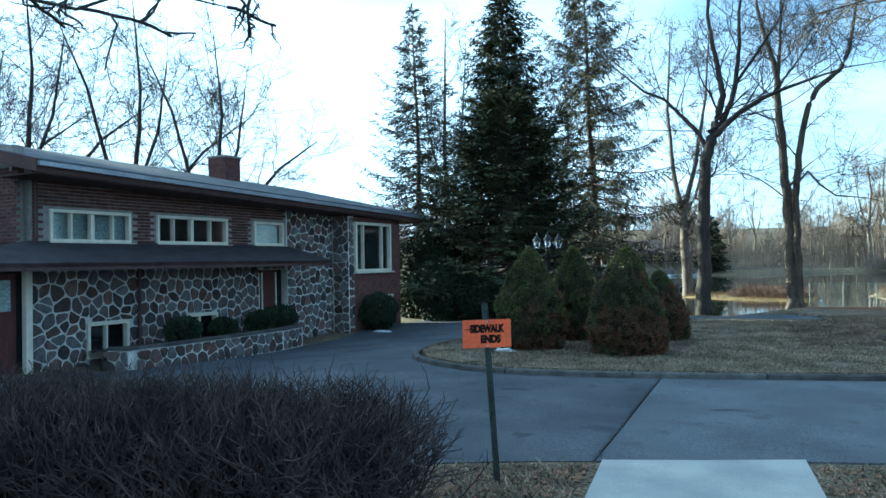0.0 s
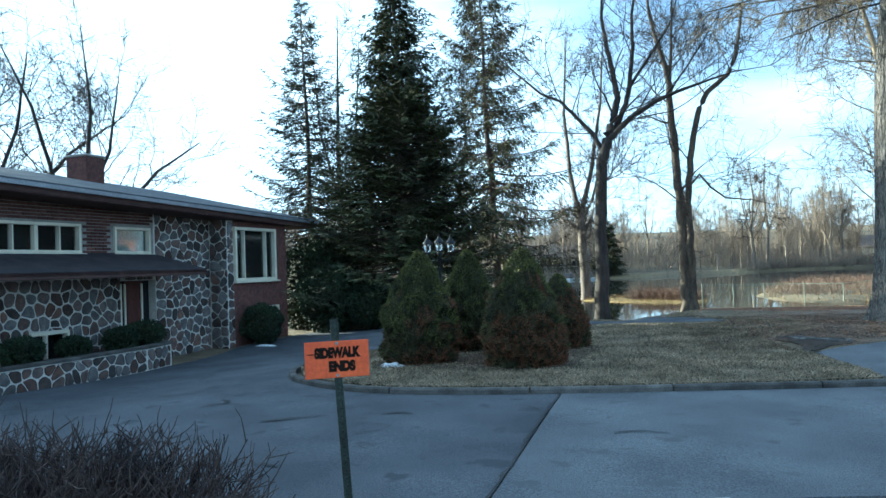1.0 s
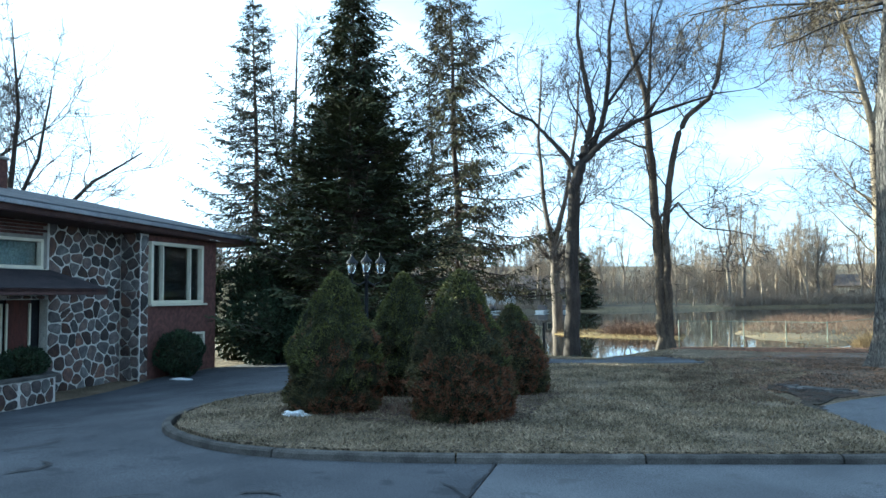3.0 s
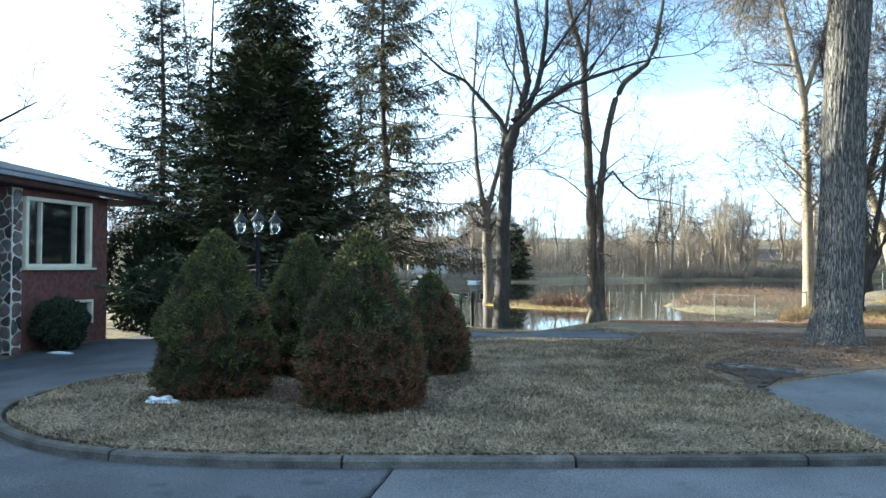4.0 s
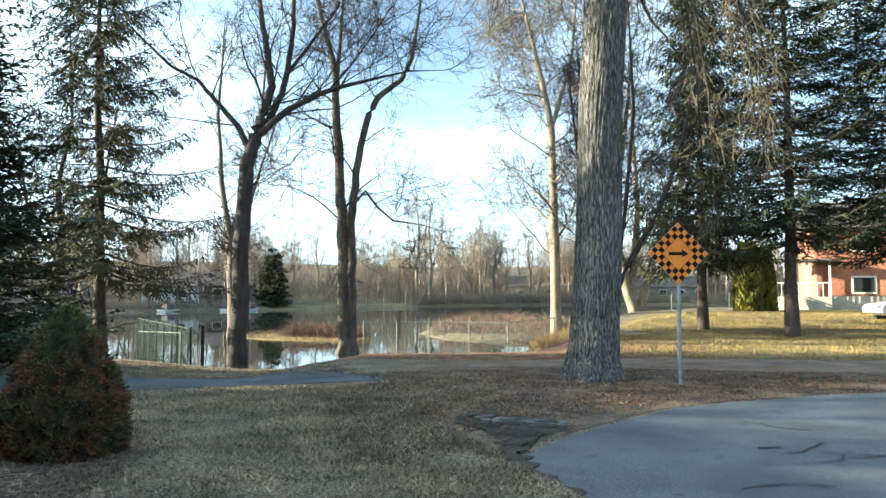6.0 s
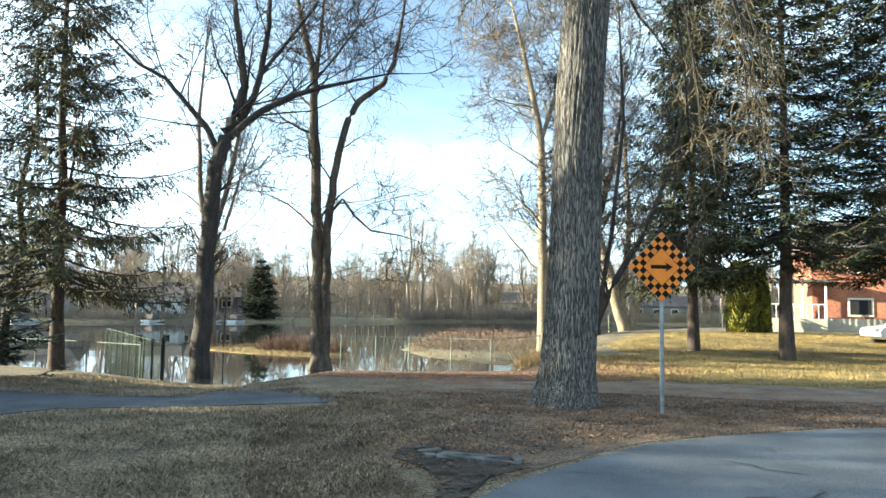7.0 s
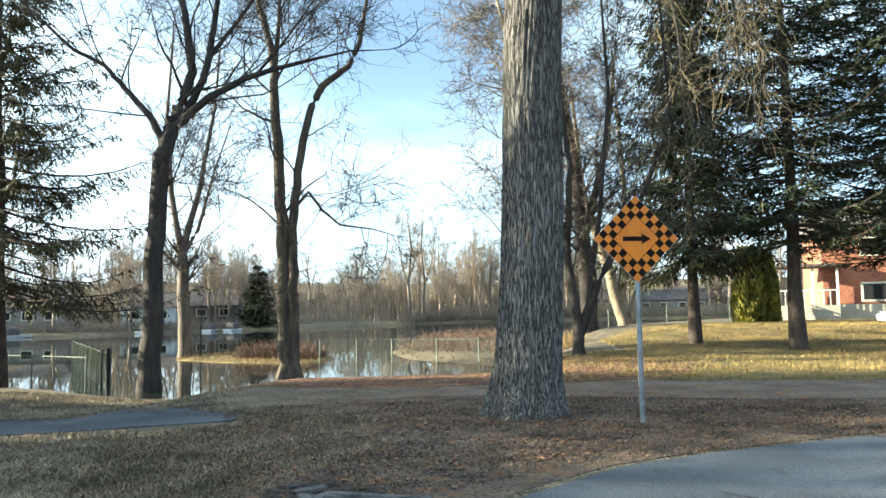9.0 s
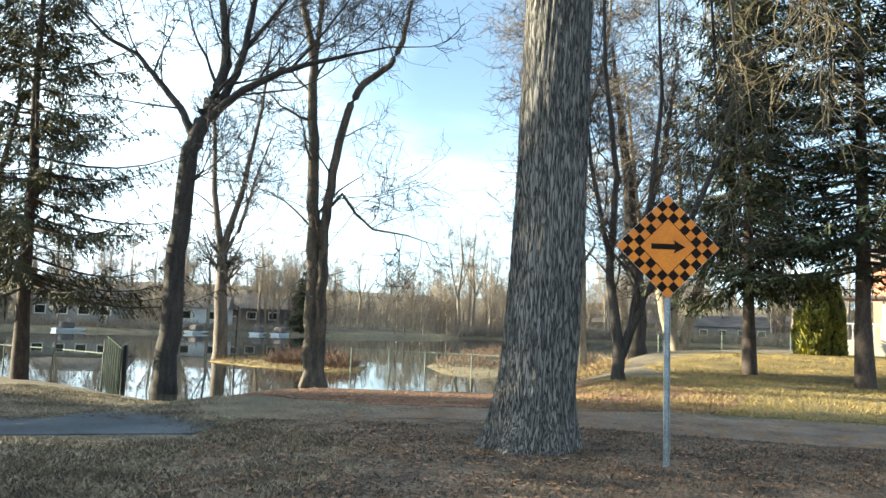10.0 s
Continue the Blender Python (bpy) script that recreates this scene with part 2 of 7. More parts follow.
M_REED = mat("dry_reeds", (0.34, 0.24, 0.12), (0.19, 0.13, 0.065), 0.5, 8, 0.9, 0, island=0.35)
M_BRUSH = mat("reddish_brush", (0.20, 0.125, 0.085), (0.10, 0.065, 0.05), 0.5, 8, 0.9, 0, island=0.3)
M_FARTWIG = mat("far_twigs", (0.27, 0.215, 0.16), (0.15, 0.12, 0.095), 0.2, 4, 0.95, 0, rand=0.2)
M_BRICK = mat("red_brick", (0.125, 0.058, 0.047), (0.068, 0.034, 0.030), 9, 90, 0.9, 0.4, rand=0.35)
M_BRICK_REST = mat("red_brick_rest", (0.125, 0.058, 0.047), (0.068, 0.034, 0.030), 9, 90, 0.9, 0.4, island=0.35)
M_MORTAR = mat("mortar", (0.30, 0.27, 0.24), (0.22, 0.20, 0.18), 6, 80, 0.95, 0.3)
M_STONE_MORTAR = mat("pale_stone_mortar", (0.60, 0.56, 0.51), (0.50, 0.47, 0.42), 5, 60, 0.95, 0.3)
M_STONE = mat("field_stone", (0.135, 0.105, 0.092), (0.075, 0.062, 0.060), 6, 50, 0.9, 0.6, rand=0.6, bump_dist=0.02, hue=1.0)
M_SHINGLE = mat("grey_shingles", (0.105, 0.11, 0.125), (0.055, 0.06, 0.072), 3, 60, 0.9, 0.5, stretch=(1, 0.5, 1))
M_SHINGLE_D = mat("dark_shingles", (0.055, 0.045, 0.048), (0.032, 0.028, 0.032), 3, 60, 0.9, 0.5)
M_FASCIA = mat("brown_fascia", (0.085, 0.045, 0.038), (0.055, 0.030, 0.027), 3, 40, 0.7, 0.2)
M_GUTTER = mat("metal_gutter", (0.36, 0.37, 0.40), (0.26, 0.27, 0.30), 2, 40, 0.4, 0.1, metal=0.6)
M_WHITE = mat("cream_window_paint", (0.72, 0.66, 0.52), (0.60, 0.55, 0.43), 3, 50, 0.6, 0.15, fine_mix=0.1)
M_CURTAIN = mat("pale_blind", (0.42, 0.48, 0.46), (0.30, 0.36, 0.35), 1.5, 20, 0.8, 0)
# near-black that paints shade into windows, doorways and holes
M_DARK = mat("painted_shade_black", (0.02, 0.02, 0.022), (0.012, 0.012, 0.014), 2, 20, 0.9, 0)
M_DOOR = mat("red_brown_door", (0.10, 0.03, 0.022), (0.06, 0.02, 0.016), 2, 30, 0.5, 0.2, stretch=(3, 3, 0.4))
M_IRON = mat("black_painted_metal", (0.022, 0.023, 0.026), (0.014, 0.014, 0.016), 8, 60, 0.45, 0.2, metal=0.4)
M_STEEL = mat("galvanised_steel", (0.36, 0.37, 0.38), (0.24, 0.25, 0.26), 5, 60, 0.45, 0.2, metal=0.8)
M_POST_G = mat("green_painted_post", (0.050, 0.062, 0.050), (0.030, 0.034, 0.028), 8, 60, 0.6, 0.3, metal=0.3)
M_ORANGE = mat("orange_sign_face", (0.72, 0.13, 0.035), (0.58, 0.09, 0.03), 4, 40, 0.55, 0.1, fine_mix=0.12)
M_YELLOW = mat("amber_sign_face", (0.74, 0.225, 0.012), (0.60, 0.17, 0.012), 4, 40, 0.45, 0.05, fine_mix=0.08)
M_BLACK = mat("sign_black", (0.020, 0.012, 0.008), (0.012, 0.008, 0.006), 6, 60, 0.7, 0.1, spec=0.08)
M_SIGNBACK = mat("bare_aluminium", (0.45, 0.45, 0.45), (0.35, 0.35, 0.36), 4, 40, 0.45, 0.1, metal=0.8)
M_SNOW = mat("old_snow", (0.80, 0.82, 0.85), (0.62, 0.64, 0.68), 9, 60, 0.7, 0.6, bump_dist=0.03)
M_CAR = mat("silver_car_paint", (0.62, 0.60, 0.56), (0.56, 0.54, 0.50), 1, 30, 0.28, 0, metal=0.35, fine_mix=0.03)
M_TYRE = mat("tyre_rubber", (0.02, 0.02, 0.02), (0.013, 0.013, 0.013), 6, 60, 0.85, 0.3)
M_RIM = mat("alloy_rim", (0.45, 0.45, 0.45), (0.35, 0.35, 0.35), 6, 60, 0.35, 0, metal=0.9)
M_FARWALL = mat("far_pale_siding", (0.36, 0.33, 0.29), (0.22, 0.20, 0.18), 0.5, 8, 0.8, 0.1, rand=0.5)
M_FARBRICK = mat("far_orange_brick", (0.36, 0.15, 0.085), (0.22, 0.09, 0.06), 0.9, 12, 0.85, 0.2)
M_FARROOF = mat("far_roof", (0.14, 0.115, 0.105), (0.09, 0.075, 0.07), 0.6, 10, 0.9, 0.1)
M_BOATWHITE = mat("white_gloss_paint", (0.62, 0.62, 0.60), (0.50, 0.50, 0.49), 0.6, 12, 0.5, 0.05)
M_CREAM = mat("cream_foundation", (0.46, 0.42, 0.34), (0.34, 0.31, 0.25), 0.8, 20, 0.85, 0.1)
M_TEAL = mat("teal_door_paint", (0.16, 0.42, 0.42), (0.12, 0.34, 0.35), 1, 20, 0.6, 0)
M_BOARD_D = mat("dark_green_board", (0.045, 0.060, 0.045), (0.02, 0.026, 0.02), 3, 40, 0.9, 0.4, stretch=(3, 3, 0.5))
M_FENCE_W = mat("weathered_board", (0.20, 0.22, 0.18), (0.12, 0.14, 0.12), 3, 40, 0.9, 0.4, stretch=(3, 3, 0.5))


def glass(name, tint=(0.02, 0.025, 0.03), rough=0.03):
    m = bpy.data.materials.new(name)
    m.use_nodes = True
    b = m.node_tree.nodes["Principled BSDF"]
    b.inputs["Base Color"].default_value = (*tint, 1)
    b.inputs["Roughness"].default_value, b.inputs["IOR"].default_value = rough, 1.5
    b.inputs["Transmission Weight"].default_value = 1.0
    b.inputs["Base Color"].default_value = (0.85, 0.9, 0.9, 1)
    return m


M_GLASS = glass("window_glass")


def lake_material():
    m = bpy.data.materials.new("lake_water")
    m.use_nodes = True
    n, l = m.node_tree.nodes, m.node_tree.links
    b = n["Principled BSDF"]
    b.inputs["Base Color"].default_value = (0.022, 0.026, 0.024, 1)
    b.inputs["Metallic"].default_value = 0.0
    b.inputs["Roughness"].default_value, b.inputs["IOR"].default_value = 0.012, 1.45
    b.inputs["Specular IOR Level"].default_value = 0.9
    geo, mp, nz, bp = n.new("ShaderNodeNewGeometry"), n.new("ShaderNodeMapping"), n.new("ShaderNodeTexNoise"), n.new("ShaderNodeBump")
    mp.inputs["Scale"].default_value = (0.5, 1.6, 1)
    nz.inputs["Scale"].default_value, nz.inputs["Detail"].default_value = 1.2, 3
    bp.inputs["Strength"].default_value, bp.inputs["Distance"].default_value = 0.06, 0.015
    l.new(geo.outputs["Position"], mp.inputs["Vector"])
    l.new(mp.outputs["Vector"], nz.inputs["Vector"])
    l.new(nz.outputs["Fac"], bp.inputs["Height"])
    l.new(bp.outputs["Normal"], b.inputs["Normal"])
    return m


M_WATER = lake_material()

# ---- mesh helpers ----


def smooth(t):
    t = min(1.0, max(0.0, t))
    return t * t * (3 - 2 * t)


def make(name, verts, faces, material, parent=None, label="", shade=False, category="", kind="", group=""):
    me = bpy.data.meshes.new(name)
    me.from_pydata([tuple(v) for v in verts], [], faces)
    me.materials.append(material)
    if shade:
        me.polygons.foreach_set("use_smooth", [True] * len(me.polygons))
    me.update()
    ob = new(name, me)
    ob.parent = parent
    return tagged(ob, label, category, group, kind)


def part(name, bm, material, parent=None, label="", shade=False, category="", kind=""):
    me = bpy.data.meshes.new(name)
    bm.to_mesh(me)
    bm.free()
    me.materials.append(material)
    if shade:
        me.polygons.foreach_set("use_smooth", [True] * len(me.polygons))
    ob = new(name, me)
    ob.parent = parent
    return tagged(ob, label, category, "", kind)


def thing(name, label, category, at=(0, 0, 0), rz=0.0, group=""):
    e = new(name)
    e.empty_display_size = 0.2
    e.matrix_world = pose(*at, 0, 0, rz)
    return tagged(e, label, category, group)


def box_bm(x0, x1, y0, y1, z0, z1, bevel=0.0, bm=None):
    bm = bm or bmesh.new()
    made = bmesh.ops.create_cube(bm, size=1, matrix=Matrix.Translation(((x0 + x1) / 2, (y0 + y1) / 2, (z0 + z1) / 2)) @ Matrix.Diagonal((abs(x1 - x0), abs(y1 - y0), abs(z1 - z0), 1)))
    if bevel:
        edges = list({e for v in made["verts"] for e in v.link_edges})
        bmesh.ops.bevel(bm, geom=edges, offset=bevel, segments=1, affect="EDGES", profile=0.5)
    return bm


def box(name, x0, x1, y0, y1, z0, z1, material, parent=None, label="", bevel=0.0, **tags):
    return part(name, box_bm(x0, x1, y0, y1, z0, z1, bevel), material, parent, label, **tags)


def tube(V, F, pts, radii, sides=6, cap=True):
    """A tapered tube along pts, added to the lists V and F."""
    ring0 = None
    n = len(pts)
    for i, p in enumerate(pts):
        d = (pts[min(i + 1, n - 1)] - pts[max(i - 1, 0)])
        d = d.normalized() if d.length > 1e-9 else Vector((0, 0, 1))
        a = d.cross(Vector((0, 0, 1)) if abs(d.z) < 0.9 else Vector((1, 0, 0))).normalized()
        b = d.cross(a)
        ring = len(V)
        for k in range(sides):
            t = 2 * math.pi * k / sides
            V.append(p + radii[i] * (math.cos(t) * a + math.sin(t) * b))
        if ring0 is not None:
            for k in range(sides):
                k2 = (k + 1) % sides
                F.append((ring0 + k, ring0 + k2, ring + k2, ring + k))
        ring0 = ring
    if cap:
        F.append(tuple(range(ring0, ring0 + sides)))


def cylinder(name, p0, p1, r0, r1, material, parent=None, label="", sides=12):
    V, F = [], []
    p0, p1 = Vector(p0), Vector(p1)
    tube(V, F, [p0, p1], [r0, r1], sides)
    F.append(tuple(reversed(range(sides))))
    return make(name, V, F, material, parent, label, shade=False)


def lathe(name, profile, material, parent=None, label="", sides=14, at=(0, 0, 0)):
    V, F = [], []
    for r, z in profile:
        for k in range(sides):
            t = 2 * math.pi * k / sides
            V.append((at[0] + r * math.cos(t), at[1] + r * math.sin(t), at[2] + z))
    for i in range(len(profile) - 1):
        for k in range(sides):
            k2 = (k + 1) % sides
            F.append((i * sides + k, i * sides + k2, (i + 1) * sides + k2, (i + 1) * sides + k))
    return make(name, V, F, material, parent, label, shade=True)


# ---- ground ----
WATER_Z = -0.85


def chain(points):
    xs, ys = [p[0] for p in points], [p[1] for p in points]
    return lambda x: float(np.interp(x, xs, ys))


shore = chain([(-90, 62), (-12, 37.5), (-7, 35.0), (-4, 33.0), (-1.8, 31.0), (0.5, 29.2), (2.4, 28.9), (3.4, 31.5), (4.6, 34.6), (9, 34.8), (11.3, 35.5), (13, 42), (18, 57), (30, 72), (60, 95), (120, 100)])
far_shore = chain([(-260, 84), (-70, 92), (-32, 98), (-14, 112), (0, 121), (14, 140), (30, 150), (60, 152), (110, 128), (220, 118)])


def gz(x, y):
    """Height of the ground."""
    z = 0.01 - 0.115 * smooth((17.5 - y) / 4.5)
    z -= 0.33 * smooth((-1.5 - x) / 6.5) * smooth((y + 2) / 12)
    z += 0.50 * smooth((x - 12) / 9) * smooth((y - 31) / 10)
    s = y - shore(x)
    if s > -11:
        t = min(1.0, (s + 11) / 11)
        z = z * (1 - t ** 2) - 0.85 * t ** 1.15
    if s > 0:
        z = -0.85 - 0.5 * smooth(s / 3)
    f = y - far_shore(x)
    if f > -6:
        z = -1.35 + 0.5 * smooth((f + 6) / 6)
    if f > 0:
        z = -0.85 + 0.5 * smooth(f / 2) + 13.0 * smooth((f - 6) / 190) + 1.2 * noise.noise((x * 0.02, y * 0.02, 3.3)) * smooth(f / 30)
    if -12 < x < 34 and y < 42 and s < -0.5:
        z += 0.018 * noise.noise((x * 0.6, y * 0.6, 0.5))
    return z


def axis_steps(dense0, dense1, step, low, high):
    out = list(np.arange(dense0, dense1 + 1e-6, step))
    d = step
    while out[0] > low:
        d *= 1.22
        out.insert(0, out[0] - d)
    d = step
    while out[-1] < high:
        d *= 1.22
        out.append(out[-1] + d)
    return out


def build_ground():
    xs, ys = axis_steps(-14, 26, 0.55, -1800, 1800), axis_steps(-9, 46, 0.55, -900, 2500)
    # keep the far shore's edge crisp
    ys = sorted(ys + [float(v) for v in np.arange(84, 156, 3.0)])
    V = [(x, y, gz(x, y)) for y in ys for x in xs]
    w = len(xs)
    F = [(j * w + i, j * w + i + 1, (j + 1) * w + i + 1, (j + 1) * w + i) for j in range(len(ys) - 1) for i in range(w - 1)]
    g = make("ground", V, F, M_GRASS, shade=True, label="patchy dry winter lawn sloping down to the lake", category="ground", kind="structure")
    g.data.materials.append(M_FARLAND)
    for p in g.data.polygons:
        if p.center.y > 75:
            p.material_index = 1


build_ground()
make("lake", [(-900, 20, WATER_Z), (900, 20, WATER_Z), (900, 900, WATER_Z), (-900, 900, WATER_Z)], [(0, 1, 2, 3)], M_WATER, label="calm flooded lake that mirrors the sky and far trees", category="water", kind="structure")


def inside(poly, x, y):
    hit, j = False, len(poly) - 1
    for i in range(len(poly)):
        (xi, yi), (xj, yj) = poly[i], poly[j]
        if (yi > y) != (yj > y) and x < (xj - xi) * (y - yi) / (yj - yi) + xi:
            hit = not hit
        j = i
    return hit


def drape(name, poly, lift, material, step=0.6, **tags):
    """A sheet over the ground within poly, lift metres (or a function of x, y) above it, with a skirt."""
    up = lift if callable(lift) else (lambda x, y: lift)
    dense = []
    for (x0, y0), (x1, y1) in zip(poly, poly[1:] + poly[:1]):
        n = max(1, int(math.hypot(x1 - x0, y1 - y0) / step))
        dense += [(x0 + (x1 - x0) * k / n, y0 + (y1 - y0) * k / n) for k in range(n)]
    n = len(dense)
    x0, x1, y0, y1 = min(p[0] for p in poly), max(p[0] for p in poly), min(p[1] for p in poly), max(p[1] for p in poly)
    pts = [Vector(p) for p in dense]
    for x in np.arange(x0 + step / 2, x1, step):
        for y in np.arange(y0 + step / 2, y1, step):
            if inside(poly, x, y) and min((x - p[0]) ** 2 + (y - p[1]) ** 2 for p in dense) > (0.35 * step) ** 2:
                pts.append(Vector((float(x), float(y))))
    from_cdt = geometry_cdt(pts, [(i, (i + 1) % n) for i in range(n)], [], 1, 1e-5)
    vs, fs = from_cdt[0], from_cdt[2]
    V = [(v.x, v.y, gz(v.x, v.y) + up(v.x, v.y)) for v in vs]
    F = [tuple(f) for f in fs]
    b = len(V)
    V += [(p[0], p[1], gz(*p) - 0.12) for p in dense]
    V += [(p[0], p[1], gz(*p) + up(*p)) for p in dense]
    F += [(b + i, b + (i + 1) % n, b + n + (i + 1) % n, b + n + i) for i in range(n)]
    return make(name, V, F, material, shade=False, **tags)


from mathutils.geometry import delaunay_2d_cdt as geometry_cdt

ROAD = [(3.62, 1.56), (5.31, 2.34), (9, 3.5), (14, 4.4), (26, 5.2), (60, 5.5), (60, 16.6), (30, 16.6), (18, 16.5), (12.8, 16.0), (10.8, 15.45), (9.63, 14.95), (8.60, 14.1), (7.5, 13.0), (6.95, 12.2), (6.78, 11.6), (7.05, 10.5), (7.28, 9.5), (7.45, 8.6), (7.50, 8.05), (6.06, 7.62), (4.0, 7.06), (3.13, 6.80)]
DRIVE = [(3.60, 1.56), (3.11, 6.80), (1.93, 6.50), (0.71, 6.40), (-0.45, 6.60), (-1.55, 7.25), (-2.15, 8.1), (-2.5, 9.3), (-2.4, 10.6), (-1.9, 12.4), (-0.6, 15.2), (1.15, 17.35), (3.2, 17.8), (5.2, 18.3), (5.3, 19.2), (4.2, 20.2), (0.5, 20.3), (-3.5, 20.1), (-8.0, 19.0), (-8.2, 15.0), (-7.55, 12.0), (-7.5, 5.0), (-8.4, 4.4), (-8.6, -3.4), (-3, -1.2), (1.5, 0.62)]
LAWN = [(-1.45, 7.38), (-0.40, 6.75), (0.72, 6.55), (1.93, 6.65), (3.12, 6.95), (4.0, 7.21), (6.0, 7.77), (7.38, 8.2), (7.36, 8.7), (7.18, 9.6), (6.95, 10.6), (6.70, 11.6), (6.30, 13.2), (5.9, 14.8), (5.3, 17.9), (3.2, 17.6), (1.2, 17.15), (-0.45, 15.1), (-1.75, 12.4), (-2.25, 10.6), (-2.35, 9.3), (-2.02, 8.2)]
LANE = [(6.6, 20.6), (9.0, 20.7), (12, 19.7), (16, 18.8), (26, 17.6), (60, 17.0), (60, 20.0), (26, 20.4), (17, 21.4), (12, 22.3), (8, 22.2)]
WALKWAY = [(3.70, 1.50), (5.36, 2.30), (5.72, 0.2), (6.6, -7.6), (5.0, -8.2), (4.05, -0.6)]


def lawn_lift(x, y):
    return 0.012 + 0.105 * (1 - smooth((y - 9.5) / 4.5))


drape("driveway", DRIVE, 0.014, M_ASPHALT_D, label="dark patched asphalt driveway looping past the house", category="driveway", kind="structure")
drape("road", ROAD, 0.018, M_ASPHALT_L, 0.9, label="lighter grey asphalt road with small cracks", category="road", kind="structure")
drape("lane", LANE, 0.010, M_GRAVEL, 0.9, label="leaf-strewn gravel lane striped by low sun", category="lane", kind="structure")
drape("lawn", LAWN, lawn_lift, M_GRASS, 0.5, label="raised dry lawn island behind a concrete kerb", category="lawn", kind="structure")
drape("worn_ground", [(6.25, 14.0), (7.6, 13.35), (8.6, 14.3), (9.63, 15.1), (10.8, 15.6), (12.8, 16.15), (18, 16.7), (30, 16.8), (30, 17.5), (16, 18.75), (12, 19.65), (9.0, 20.6), (6.6, 20.5), (5.5, 19.2), (5.6, 17.6)], 0.007, M_WORN, 0.8, label="worn leafy grass in the shade of the oak", category="ground", kind="structure")
drape("leaf_bank", [(2.6, 28.9), (2.6, 26.0), (4.0, 23.6), (7, 22.5), (11, 22.7), (14, 23.2), (15.2, 27), (14.5, 31), (13, 35), (11.2, 34.9), (8, 34.2), (5, 34), (3.7, 31)], 0.008, M_LITTER, 0.8, label="russet leaf litter along the flooded bank", category="ground", kind="structure")
SIDE_LAWN = [(13.2, 22.8), (17, 21.9), (32, 21.0), (46, 21.2), (46, 52), (30, 53), (20.5, 47), (15.6, 38), (15.25, 31), (15.3, 27)]
drape("lawn", SIDE_LAWN, 0.012, M_GOLD_LAWN, 0.8, label="olive and straw-coloured winter lawn with low sun put into its colour", category="lawn", kind="structure")
drape("pavement", WALKWAY, 0.05, M_CONCRETE, 0.7, label="pale concrete sidewalk slab ending at the road", category="sidewalk", kind="structure")


def strip(name, pts, width, lift, material, jitter=0.0, seed=1, **tags):
    rng = random.Random(seed)
    V, F = [], []
    dense = []
    for (x0, y0), (x1, y1) in zip(pts, pts[1:]):
        n = max(1, int(math.hypot(x1 - x0, y1 - y0) / 0.12))
        dense += [(x0 + (x1 - x0) * k / n, y0 + (y1 - y0) * k / n) for k in range(n)]
    dense.append(pts[-1])
    for i, (x, y) in enumerate(dense):
        a, b = dense[max(0, i - 1)], dense[min(len(dense) - 1, i + 1)]
        d = Vector((b[0] - a[0], b[1] - a[1])).normalized()
        off, w = rng.uniform(-jitter, jitter), width * rng.uniform(0.4, 1.3) / 2
        for s in (-1, 1):
            px, py = x - d.y * (off + s * w), y + d.x * (off + s * w)
            V.append((px, py, gz(px, py) + lift))
        if i:
            F.append((2 * i - 2, 2 * i - 1, 2 * i + 1, 2 * i))
    return make(name, V, F, material, **tags)


seams = thing("asphalt_seams", "dark tarred seams and cracks across the asphalt", "crack")
strip("seam", [(3.61, 1.6), (3.40, 3.6), (3.2, 5.7), (3.12, 6.8)], 0.032, 0.030, M_CRACK, 0.03, 2).parent = seams
strip("crack", [(1.2, 4.9), (1.4, 5.0), (1.6, 4.95)], 0.06, 0.028, M_CRACK, 0.03, 3).parent = seams
strip("crack", [(1.5, 3.2), (1.7, 3.28), (1.85, 3.2)], 0.03, 0.028, M_CRACK, 0.03, 4).parent = seams
strip("mud_edge", [(7.40, 8.5), (7.18, 9.7), (6.92, 10.9), (6.78, 11.8), (6.85, 12.9)], 0.30, 0.035, M_SOIL, 0.08, 6).parent = seams
strip("crack", [(8.6, 10.6), (9.1, 10.75), (9.5, 10.6)], 0.04, 0.032, M_CRACK, 0.03, 7).parent = seams
strip("crack", [(9.6, 12.3), (9.9, 12.35)], 0.06, 0.032, M_CRACK, 0.03, 8).parent = seams
strip("crack", [(4.2, 4.4), (4.5, 4.55), (4.75, 4.5)], 0.03, 0.032, M_CRACK, 0.02, 5).parent = seams

rng_c = random.Random(44)
for k in range(26):
    cx, cy = (rng_c.uniform(-5.5, 3.0), rng_c.uniform(1.6, 5.9)) if k % 2 else (rng_c.uniform(7.6, 13.0), rng_c.uniform(8.6, 14.0))
    ang, pts = rng_c.uniform(-0.5, 0.5), [(cx, cy)]
    for _ in range(rng_c.randint(2, 5)):
        ang += rng_c.gauss(0, 0.5)
        step = rng_c.uniform(0.1, 0.35)
        pts.append((pts[-1][0] + step * math.cos(ang), pts[-1][1] + step * math.sin(ang)))
    strip("crack", pts, rng_c.uniform(0.015, 0.05), 0.031, M_CRACK, 0.015, 70 + k).parent = seams

# kerb: separate precast lengths round the lawn
KERB = [(-2.4, 10.9), (-2.5, 9.4), (-2.15, 8.15), (-1.5, 7.3), (-0.42, 6.66), (0.72, 6.46), (1.93, 6.56), (3.14, 6.86), (4.07, 7.12), (6.06, 7.68), (7.42, 8.06)]


